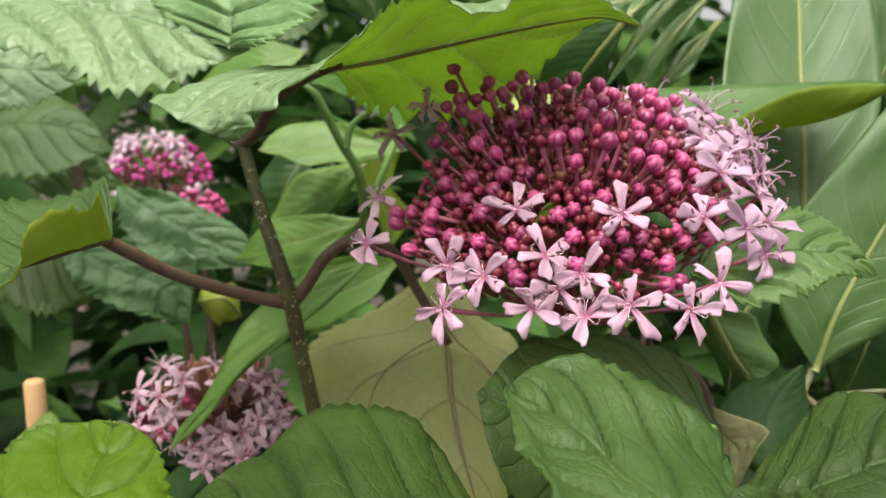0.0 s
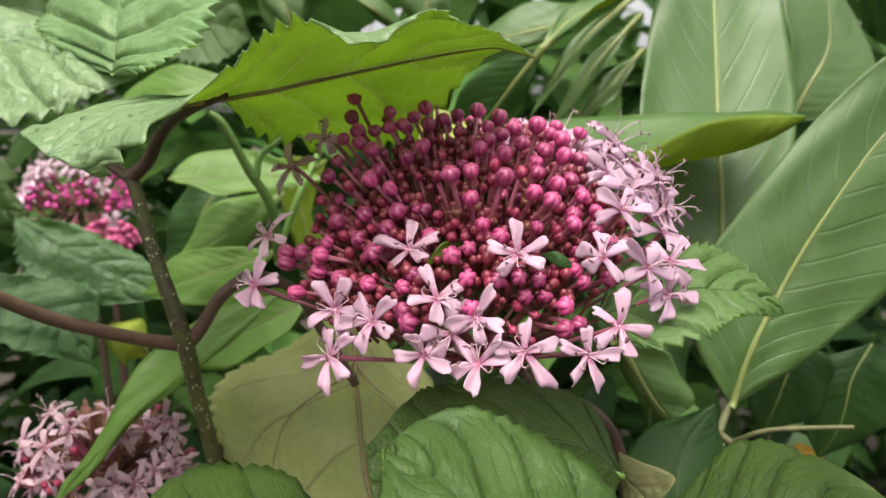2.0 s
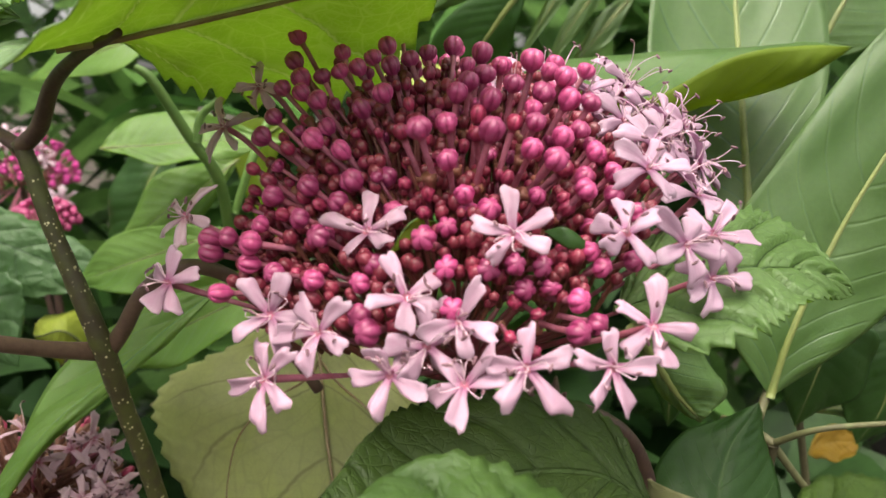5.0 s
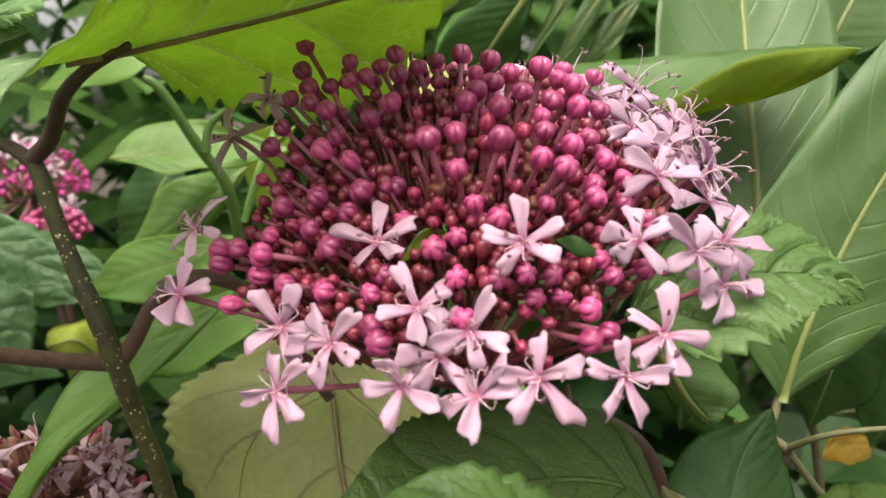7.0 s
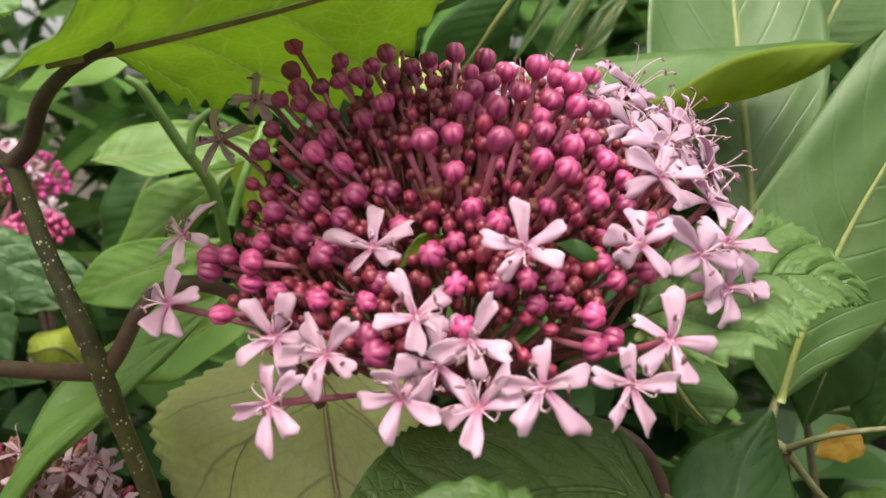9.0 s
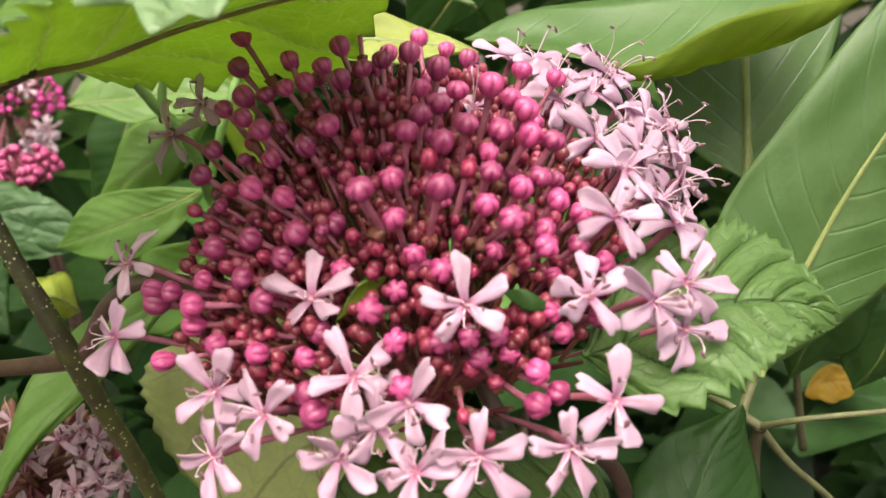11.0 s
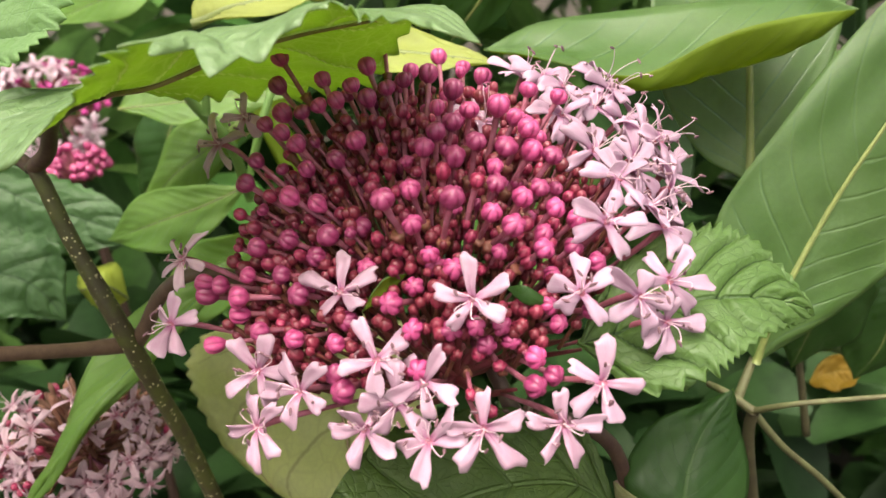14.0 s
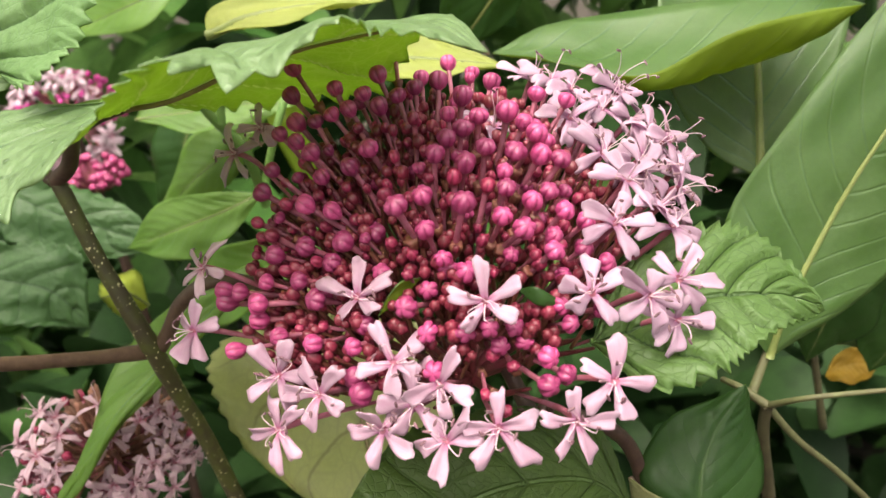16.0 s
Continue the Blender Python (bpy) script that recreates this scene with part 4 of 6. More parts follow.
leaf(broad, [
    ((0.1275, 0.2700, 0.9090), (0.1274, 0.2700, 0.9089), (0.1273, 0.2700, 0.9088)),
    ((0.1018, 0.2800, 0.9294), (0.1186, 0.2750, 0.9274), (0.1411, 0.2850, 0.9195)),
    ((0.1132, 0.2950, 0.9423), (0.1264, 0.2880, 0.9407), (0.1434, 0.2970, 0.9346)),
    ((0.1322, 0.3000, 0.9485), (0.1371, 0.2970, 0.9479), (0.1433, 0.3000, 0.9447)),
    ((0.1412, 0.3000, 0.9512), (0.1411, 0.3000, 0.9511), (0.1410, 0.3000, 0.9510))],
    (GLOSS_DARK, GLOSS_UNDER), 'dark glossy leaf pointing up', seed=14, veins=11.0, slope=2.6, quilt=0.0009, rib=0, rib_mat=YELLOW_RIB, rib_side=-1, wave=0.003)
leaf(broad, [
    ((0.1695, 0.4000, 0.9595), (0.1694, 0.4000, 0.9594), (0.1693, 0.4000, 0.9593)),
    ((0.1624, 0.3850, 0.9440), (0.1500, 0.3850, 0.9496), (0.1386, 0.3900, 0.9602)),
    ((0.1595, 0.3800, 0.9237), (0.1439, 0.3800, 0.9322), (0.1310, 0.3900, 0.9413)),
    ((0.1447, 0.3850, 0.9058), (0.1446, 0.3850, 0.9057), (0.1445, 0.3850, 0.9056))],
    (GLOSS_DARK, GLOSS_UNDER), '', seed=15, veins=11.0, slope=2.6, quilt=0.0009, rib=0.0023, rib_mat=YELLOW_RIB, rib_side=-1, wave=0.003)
leaf(broad, [
    ((0.2220, 0.4200, 0.8951), (0.2219, 0.4200, 0.8950), (0.2218, 0.4200, 0.8949)),
    ((0.2448, 0.4200, 0.8960), (0.2456, 0.4150, 0.8955), (0.2466, 0.4100, 0.8930)),
    ((0.2640, 0.4200, 0.9003), (0.2648, 0.4150, 0.8987), (0.2656, 0.4100, 0.8956)),
    ((0.3026, 0.4200, 0.9073), (0.3025, 0.4200, 0.9072), (0.3024, 0.4200, 0.9071))],
    (GLOSS_TOP, GLOSS_UNDER), '', seed=16, veins=11.0, slope=2.6, quilt=0.0009, rib=0.0023, rib_mat=YELLOW_RIB, rib_side=-1, wave=0.003)
leaf(broad, [
    ((0.2372, 0.4346, 0.8631), (0.2371, 0.4346, 0.8630), (0.2370, 0.4346, 0.8629)),
    ((0.2446, 0.4410, 0.8704), (0.2447, 0.4372, 0.8660), (0.2416, 0.4282, 0.8629)),
    ((0.2533, 0.4410, 0.8752), (0.2530, 0.4372, 0.8675), (0.2501, 0.4282, 0.8604)),
    ((0.2620, 0.4410, 0.8710), (0.2614, 0.4372, 0.8668), (0.2563, 0.4282, 0.8650)),
    ((0.2678, 0.4410, 0.8690), (0.2677, 0.4410, 0.8688), (0.2676, 0.4410, 0.8687))],
    (AMBER_LEAF, AMBER_LEAF), 'amber yellow leaf in the shade', seed=18, veins=11.0, slope=2.6, quilt=0.0009, rib=0, rib_mat=YELLOW_RIB, rib_side=-1, wave=0.003)
# two added leaves whose dark colour stands for shade below the broad leaf
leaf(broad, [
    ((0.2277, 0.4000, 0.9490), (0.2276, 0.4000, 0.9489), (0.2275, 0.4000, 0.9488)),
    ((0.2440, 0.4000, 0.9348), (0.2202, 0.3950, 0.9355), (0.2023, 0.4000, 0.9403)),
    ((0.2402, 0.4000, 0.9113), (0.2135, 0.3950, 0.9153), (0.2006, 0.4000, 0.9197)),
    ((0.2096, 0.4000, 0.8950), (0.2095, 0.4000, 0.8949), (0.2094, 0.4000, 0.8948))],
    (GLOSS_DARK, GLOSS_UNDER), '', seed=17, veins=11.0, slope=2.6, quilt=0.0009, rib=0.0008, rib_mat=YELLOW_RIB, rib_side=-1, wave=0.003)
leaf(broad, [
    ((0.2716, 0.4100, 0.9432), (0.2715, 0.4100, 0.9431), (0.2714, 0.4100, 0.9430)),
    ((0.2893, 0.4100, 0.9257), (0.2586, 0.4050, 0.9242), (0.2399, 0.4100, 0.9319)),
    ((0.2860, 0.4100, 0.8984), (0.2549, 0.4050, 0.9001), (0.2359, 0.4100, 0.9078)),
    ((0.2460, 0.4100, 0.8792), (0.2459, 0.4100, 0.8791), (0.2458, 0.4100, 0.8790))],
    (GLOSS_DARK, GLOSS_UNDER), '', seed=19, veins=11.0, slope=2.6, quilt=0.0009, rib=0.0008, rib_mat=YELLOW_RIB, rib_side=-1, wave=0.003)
stalk(broad, [(0.1587, 0.3380, 0.9217), (0.1669, 0.3450, 0.9352), (0.1752, 0.3490, 0.9513)], [0.0019, 0.0016, 0.0009], TWIG, 'leaf_stalk', '')
stalk(broad, [(0.1836, 0.4000, 0.9913), (0.1946, 0.4050, 0.9594), (0.2127, 0.4120, 0.9192), (0.2307, 0.4200, 0.8415)], [0.001, 0.0013, 0.0016, 0.002], BARK, 'leaf_stalk', '')
stalk(broad, [(0.1594, 0.3250, 0.9247), (0.1717, 0.3250, 0.9080), (0.1912, 0.3300, 0.8868), (0.2210, 0.3400, 0.8503)], [0.0015, 0.0013, 0.0013, 0.0013], TWIG, 'branch', 'brown-green woody branch')
stalk(broad, [(0.1594, 0.3250, 0.9247), (0.1700, 0.3120, 0.9352), (0.2026, 0.3100, 0.9365)], [0.0013, 0.001, 0.0009], TWIG, 'leaf_stalk', '')
stalk(broad, [(0.1594, 0.3250, 0.9247), (0.1508, 0.3300, 0.9305), (0.1479, 0.3400, 0.9284)], [0.0018, 0.0014, 0.0012], TWIG, 'leaf_stalk', '')
stalk(broad, [(0.1594, 0.3250, 0.9247), (0.1609, 0.3300, 0.9055), (0.1761, 0.3500, 0.8302), (0.1970, 0.3600, 0.6230)], [0.0023, 0.0022, 0.003, 0.006], BARK, 'stem', '')
stalk(broad, [(0.1970, 0.3600, 0.6230), (0.17, 0.37, 0.4), (0.17, 0.37, -0.02)], [0.006, 0.008, 0.01], BARK, 'stem')

# ---- young broad-leaved shoot behind the left stem ----
young = thing("leafy_shoot", (-0.03, 0.45, 0.0), "young green shoot with lance-shaped glossy leaves", "shoot")

leaf(young, [
    ((-0.0354, 0.4000, 0.9757), (-0.0355, 0.4000, 0.9756), (-0.0356, 0.4000, 0.9755)),
    ((-0.0578, 0.3700, 0.9561), (-0.0588, 0.3750, 0.9609), (-0.0636, 0.3850, 0.9708)),
    ((-0.0709, 0.3500, 0.9473), (-0.0741, 0.3520, 0.9503), (-0.0871, 0.3650, 0.9554)),
    ((-0.0844, 0.3380, 0.9373), (-0.0882, 0.3400, 0.9410), (-0.1005, 0.3520, 0.9372)),
    ((-0.0961, 0.3320, 0.9254), (-0.1006, 0.3330, 0.9265), (-0.1102, 0.3430, 0.9192)),
    ((-0.1088, 0.3300, 0.9125), (-0.1114, 0.3300, 0.9138), (-0.1173, 0.3380, 0.9093)),
    ((-0.1204, 0.3300, 0.9010), (-0.1205, 0.3300, 0.9009), (-0.1206, 0.3300, 0.9008))],
    (YOUNG_TOP, GLOSS_UNDER), 'long drooping lance-shaped leaf', seed=31, veins=11.0, slope=2.6, quilt=0.0009, rib=0.0005, rib_mat=GREEN_STALK, rib_side=-1, wave=0.003)
leaf(young, [
    ((-0.0237, 0.4600, 0.9629), (-0.0238, 0.4600, 0.9628), (-0.0239, 0.4600, 0.9627)),
    ((-0.0422, 0.4400, 0.9448), (-0.0435, 0.4500, 0.9531), (-0.0508, 0.4500, 0.9669)),
    ((-0.0690, 0.4400, 0.9262), (-0.0779, 0.4500, 0.9375), (-0.0836, 0.4600, 0.9567)),
    ((-0.1043, 0.4600, 0.9197), (-0.1044, 0.4600, 0.9196), (-0.1045, 0.4600, 0.9195))],
    (YOUNG_TOP, GLOSS_UNDER), '', seed=32, veins=11.0, slope=2.6, quilt=0.0009, rib=0.0009, rib_mat=YELLOW_RIB, rib_side=-1, wave=0.003)
leaf(young, [
    ((-0.1147, 0.5000, 1.0244), (-0.1148, 0.5000, 1.0243), (-0.1149, 0.5000, 1.0242)),
    ((-0.1021, 0.5100, 1.0389), (-0.0924, 0.5000, 1.0252), (-0.0866, 0.4900, 1.0166)),
    ((-0.0679, 0.5100, 1.0410), (-0.0587, 0.5000, 1.0266), (-0.0572, 0.4900, 1.0179)),
    ((-0.0210, 0.5000, 1.0245), (-0.0211, 0.5000, 1.0244), (-0.0212, 0.5000, 1.0243))],
    (YOUNG_TOP, GLOSS_UNDER), 'pale green leaf lying flat', seed=33, veins=11.0, slope=2.6, quilt=0.0009, rib=0.0009, rib_mat=YELLOW_RIB, rib_side=-1, wave=0.003)
leaf(young, [
    ((-0.0501, 0.5300, 1.0142), (-0.0502, 0.5300, 1.0141), (-0.0503, 0.5300, 1.0140)),
    ((-0.0680, 0.5200, 0.9865), (-0.0722, 0.5200, 0.9981), (-0.0780, 0.5300, 1.0129)),
    ((-0.0912, 0.5200, 0.9697), (-0.0993, 0.5200, 0.9812), (-0.1055, 0.5300, 0.9959)),
    ((-0.1290, 0.5300, 0.9546), (-0.1291, 0.5300, 0.9545), (-0.1292, 0.5300, 0.9544))],
    (YOUNG_TOP, GLOSS_UNDER), '', seed=34, veins=11.0, slope=2.6, quilt=0.0009, rib=0.0009, rib_mat=YELLOW_RIB, rib_side=-1, wave=0.003)
leaf(young, [
    ((-0.0911, 0.5600, 1.0233), (-0.0912, 0.5600, 1.0232), (-0.0913, 0.5600, 1.0231)),
    ((-0.0930, 0.5500, 0.9947), (-0.1056, 0.5500, 1.0025), (-0.1161, 0.5600, 1.0180)),
    ((-0.1051, 0.5500, 0.9734), (-0.1176, 0.5500, 0.9771), (-0.1326, 0.5600, 0.9922)),
    ((-0.1364, 0.5600, 0.9582), (-0.1365, 0.5600, 0.9581), (-0.1366, 0.5600, 0.9580))],
    (GLOSS_DARK, GLOSS_UNDER), '', seed=35, veins=11.0, slope=2.6, quilt=0.0009, rib=0.0009, rib_mat=YELLOW_RIB, rib_side=-1, wave=0.003)
leaf(young, [
    ((-0.0466, 0.4700, 0.9856), (-0.0467, 0.4700, 0.9855), (-0.0468, 0.4700, 0.9854)),
    ((-0.0679, 0.4600, 0.9645), (-0.0707, 0.4650, 0.9779), (-0.0753, 0.4700, 0.9879)),
    ((-0.0942, 0.4600, 0.9562), (-0.1001, 0.4700, 0.9688), (-0.1061, 0.4800, 0.9818)),
    ((-0.1277, 0.4800, 0.9588), (-0.1278, 0.4800, 0.9587), (-0.1279, 0.4800, 0.9586))],
    (YOUNG_TOP, GLOSS_UNDER), '', seed=36, veins=11.0, slope=2.6, quilt=0.0009, rib=0.0009, rib_mat=YELLOW_RIB, rib_side=-1, wave=0.003)
leaf(young, [
    ((-0.0242, 0.5500, 1.0346), (-0.0243, 0.5500, 1.0345), (-0.0244, 0.5500, 1.0344)),
    ((-0.0569, 0.5500, 1.0331), (-0.0442, 0.5500, 1.0173), (-0.0353, 0.5500, 0.9972)),
    ((-0.0517, 0.5500, 0.9923), (-0.0391, 0.5500, 0.9846), (-0.0223, 0.5500, 0.9770)),
    ((-0.0379, 0.5500, 0.9512), (-0.0380, 0.5500, 0.9511), (-0.0381, 0.5500, 0.9510))],
    (YOUNG_TOP, GLOSS_UNDER), '', seed=37, veins=11.0, slope=2.6, quilt=0.0009, rib=0.0009, rib_mat=YELLOW_RIB, rib_side=-1, wave=0.003)
leaf(young, [
    ((-0.0992, 0.6000, 1.0915), (-0.0993, 0.6000, 1.0914), (-0.0994, 0.6000, 1.0913)),
    ((-0.1211, 0.5800, 1.0680), (-0.1277, 0.5900, 1.0810), (-0.1345, 0.6000, 1.0986)),
    ((-0.1535, 0.5900, 1.0629), (-0.1606, 0.6000, 1.0716), (-0.1634, 0.6100, 1.0852)),
    ((-0.1901, 0.6100, 1.0622), (-0.1902, 0.6100, 1.0621), (-0.1903, 0.6100, 1.0620))],
    (YOUNG_TOP, GLOSS_UNDER), '', seed=38, veins=11.0, slope=2.6, quilt=0.0009, rib=0.0009, rib_mat=YELLOW_RIB, rib_side=-1, wave=0.003)
stalk(young, [(-0.0465, 0.4700, 0.9783), (-0.0469, 0.4500, 1.0119), (-0.0562, 0.4400, 1.0321), (-0.0667, 0.4300, 1.0559), (-0.0733, 0.4300, 1.0620)], [0.0027, 0.0027, 0.0024, 0.0022, 0.0016], GREEN_STALK, 'stem', 'fresh green stem')
stalk(young, [(-0.0528, 0.4400, 1.0289), (-0.0498, 0.4400, 1.0406), (-0.0385, 0.4400, 1.0492)], [0.002, 0.0018, 0.0015], GREEN_STALK, 'twig', '')
stalk(young, [(-0.0423, 0.4600, 0.9939), (-0.0326, 0.4600, 1.0187), (-0.0235, 0.4700, 1.0396)], [0.002, 0.002, 0.0018], GREEN_STALK, 'twig', '')
leaf(young, [
    ((-0.1269, 0.4850, 0.9220), (-0.1270, 0.4850, 0.9219), (-0.1271, 0.4850, 0.9218)),
    ((-0.1323, 0.4900, 0.9416), (-0.1337, 0.4750, 0.9352), (-0.1368, 0.4800, 0.9188)),
    ((-0.1473, 0.4900, 0.9391), (-0.1454, 0.4750, 0.9335), (-0.1405, 0.4800, 0.9175)),
    ((-0.1528, 0.4850, 0.9323), (-0.1529, 0.4850, 0.9322), (-0.1530, 0.4850, 0.9321))],
    (SHOOT_LEAF, SHOOT_LEAF), 'small curled yellow leaf', seed=39, veins=11.0, slope=2.6, quilt=0.0009, rib=0.0009, rib_mat=YELLOW_RIB, rib_side=-1, wave=0.003)

# ---- dark quilted shrub at the back ----
back = thing("quilted_shrub", (-0.25, 0.55, 0.0), "shrub with dark blue-green wrinkled leaves", "shrub")

leaf(back, [
    ((-0.2051, 0.5000, 1.0018), (-0.2052, 0.5000, 1.0017), (-0.2053, 0.5000, 1.0016)),
    ((-0.1674, 0.5000, 0.9958), (-0.1753, 0.4900, 0.9851), (-0.1956, 0.4800, 0.9780)),
    ((-0.1333, 0.5000, 0.9782), (-0.1418, 0.4900, 0.9678), (-0.1646, 0.4800, 0.9534)),
    ((-0.1116, 0.4900, 0.9540), (-0.1117, 0.4900, 0.9539), (-0.1118, 0.4900, 0.9538))],
    (TEAL_TOP, SHRUB_UNDER), '', seed=41, teeth=14, tooth=0.05, nu=84, quilt=0.0015, veins=6.0, slope=1.5, wave=0.005, rib=0.001, rib_mat=GREEN_STALK)
leaf(back, [
    ((-0.2246, 0.4600, 0.9757), (-0.2247, 0.4600, 0.9756), (-0.2248, 0.4600, 0.9755)),
    ((-0.1899, 0.4700, 0.9722), (-0.1967, 0.4600, 0.9590), (-0.2135, 0.4500, 0.9528)),
    ((-0.1504, 0.4700, 0.9630), (-0.1650, 0.4600, 0.9460), (-0.1894, 0.4500, 0.9362)),
    ((-0.1507, 0.4600, 0.9231), (-0.1508, 0.4600, 0.9230), (-0.1509, 0.4600, 0.9229))],
    (TEAL_TOP, SHRUB_UNDER), '', seed=42, teeth=14, tooth=0.05, nu=84, quilt=0.0015, veins=6.0, slope=1.5, wave=0.005, rib=0.001, rib_mat=GREEN_STALK)
leaf(back, [
    ((-0.3623, 0.5800, 1.0286), (-0.3624, 0.5800, 1.0285), (-0.3625, 0.5800, 1.0284)),
    ((-0.3290, 0.6000, 1.0561), (-0.3102, 0.5800, 1.0391), (-0.3175, 0.5600, 1.0055)),
    ((-0.2802, 0.6000, 1.0581), (-0.2714, 0.5800, 1.0365), (-0.2755, 0.5600, 1.0030)),
    ((-0.2370, 0.5800, 1.0209), (-0.2371, 0.5800, 1.0208), (-0.2372, 0.5800, 1.0207))],
    (MID_TOP, SHRUB_UNDER), '', seed=44, teeth=14, tooth=0.05, nu=84, quilt=0.0015, veins=6.0, slope=2.0, wave=0.005, rib=0.001, rib_mat=GREEN_STALK)
leaf(back, [
    ((-0.3321, 0.6200, 0.9975), (-0.3322, 0.6200, 0.9974), (-0.3323, 0.6200, 0.9973)),
    ((-0.3133, 0.6300, 1.0209), (-0.2950, 0.6200, 1.0035), (-0.2999, 0.6100, 0.9810)),
    ((-0.2759, 0.6300, 1.0178), (-0.2673, 0.6200, 0.9954), (-0.2771, 0.6100, 0.9774)),
    ((-0.2487, 0.6200, 0.9917), (-0.2488, 0.6200, 0.9916), (-0.2489, 0.6200, 0.9915))],
    (MID_TOP, SHRUB_UNDER), '', seed=45, teeth=14, tooth=0.05, nu=84, quilt=0.0015, veins=6.0, slope=2.0, wave=0.005, rib=0.001, rib_mat=GREEN_STALK)
leaf(back, [
    ((-0.3162, 0.5000, 0.9667), (-0.3163, 0.5000, 0.9666), (-0.3164, 0.5000, 0.9665)),
    ((-0.3041, 0.5200, 0.9844), (-0.2783, 0.5000, 0.9605), (-0.2794, 0.4800, 0.9372)),
    ((-0.2569, 0.5200, 0.9785), (-0.2479, 0.5000, 0.9541), (-0.2464, 0.4800, 0.9235)),
    ((-0.2252, 0.5000, 0.9280), (-0.2253, 0.5000, 0.9279), (-0.2254, 0.5000, 0.9278))],
    (DARK_TOP, SHRUB_UNDER), '', seed=46, teeth=14, tooth=0.05, nu=84, quilt=0.0015, veins=6.0, slope=1.5, wave=0.005, rib=0.001, rib_mat=GREEN_STALK)
leaf(back, [
    ((-0.1826, 0.7000, 1.1354), (-0.1827, 0.7000, 1.1353), (-0.1828, 0.7000, 1.1352)),
    ((-0.1577, 0.7000, 1.1559), (-0.1474, 0.7000, 1.1416), (-0.1575, 0.6800, 1.1097)),
    ((-0.1176, 0.7000, 1.1672), (-0.1170, 0.7000, 1.1379), (-0.1229, 0.6800, 1.1063)),
    ((-0.0965, 0.7000, 1.1290), (-0.0966, 0.7000, 1.1289), (-0.0967, 0.7000, 1.1288))],
    (MID_TOP, SHRUB_UNDER), '', seed=48, teeth=14, tooth=0.05, nu=84, quilt=0.0015, veins=6.0, slope=2.0, wave=0.005, rib=0.001, rib_mat=GREEN_STALK)
leaf(back, [
    ((-0.3089, 0.7000, 1.1500), (-0.3090, 0.7000, 1.1499), (-0.3091, 0.7000, 1.1498)),
    ((-0.2885, 0.7000, 1.1702), (-0.2787, 0.7000, 1.1511), (-0.2810, 0.6800, 1.1240)),
    ((-0.2483, 0.7000, 1.1718), (-0.2484, 0.7000, 1.1425), (-0.2464, 0.6800, 1.1206)),
    ((-0.2231, 0.7000, 1.1338), (-0.2232, 0.7000, 1.1337), (-0.2233, 0.7000, 1.1336))],
    (MID_TOP, SHRUB_UNDER), '', seed=49, teeth=14, tooth=0.05, nu=84, quilt=0.0015, veins=6.0, slope=2.0, wave=0.005, rib=0.001, rib_mat=GREEN_STALK)
stalk(back, [(-0.2786, 0.6000, 0.8956), (-0.2832, 0.6200, 1.0132), (-0.2803, 0.6200, 1.0520)], [0.004, 0.004, 0.003], PETIOLE, 'stem', '')

# ---- flowering shrub: speckled stem at the side of the bloom, with its big toothed leaves ----
shrub = thing("flowering_shrub", (-0.05, 0.37, 0.0), "flowering shrub with a dark speckled stem and toothed leaves", "shrub")

stalk(shrub, [(-0.0550, 0.3650, 0.8547), (-0.0604, 0.3520, 0.9141), (-0.0640, 0.3430, 0.9452), (-0.0665, 0.3350, 0.9715), (-0.0766, 0.3360, 1.0055), (-0.0826, 0.3380, 1.0285), (-0.0852, 0.3390, 1.0367)], [0.0035, 0.0034, 0.0033, 0.0036, 0.0028, 0.0027, 0.0028], STEM_GREEN, 'stem', 'dark stem dotted with pale specks', knots=0.04, steps=60, around=16)
stalk(shrub, [(-0.0566, 0.3750, 0.8498), (-0.0466, 0.3750, 0.5498), (-0.05, 0.37, -0.02)], [0.0036, 0.005, 0.008], STEM_GREEN, 'stem')
stalk(shrub, [(-0.0686, 0.3380, 0.9668), (-0.0814, 0.3250, 0.9729), (-0.1014, 0.3000, 0.9867), (-0.1126, 0.2800, 0.9998), (-0.1175, 0.2680, 1.0070)], [0.0032, 0.0026, 0.0025, 0.0025, 0.0022], PETIOLE, 'leaf_stalk', '')
stalk(shrub, [(-0.0655, 0.3380, 0.9669), (-0.0589, 0.3350, 0.9746), (-0.0492, 0.3300, 0.9885), (-0.0362, 0.3280, 0.9964), (-0.0212, 0.3350, 0.9895), (-0.0105, 0.3430, 0.9696), (0.0025, 0.3450, 0.9462)], [0.0032, 0.0028, 0.0026, 0.0025, 0.0024, 0.0022, 0.002], PETIOLE, 'leaf_stalk', '')
stalk(shrub, [(-0.0850, 0.3390, 1.0349), (-0.0763, 0.3330, 1.0412), (-0.0661, 0.3200, 1.0532), (-0.0520, 0.3020, 1.0602), (-0.0361, 0.2870, 1.0652)], [0.0029, 0.0027, 0.0023, 0.0018, 0.0012], STEM, 'leaf_stalk', '')
stalk(shrub, [(-0.0855, 0.3390, 1.0349), (-0.0936, 0.3450, 1.0389), (-0.1032, 0.3550, 1.0419), (-0.1074, 0.3600, 1.0566)], [0.0026, 0.0022, 0.002, 0.0016], STEM, 'leaf_stalk', '')
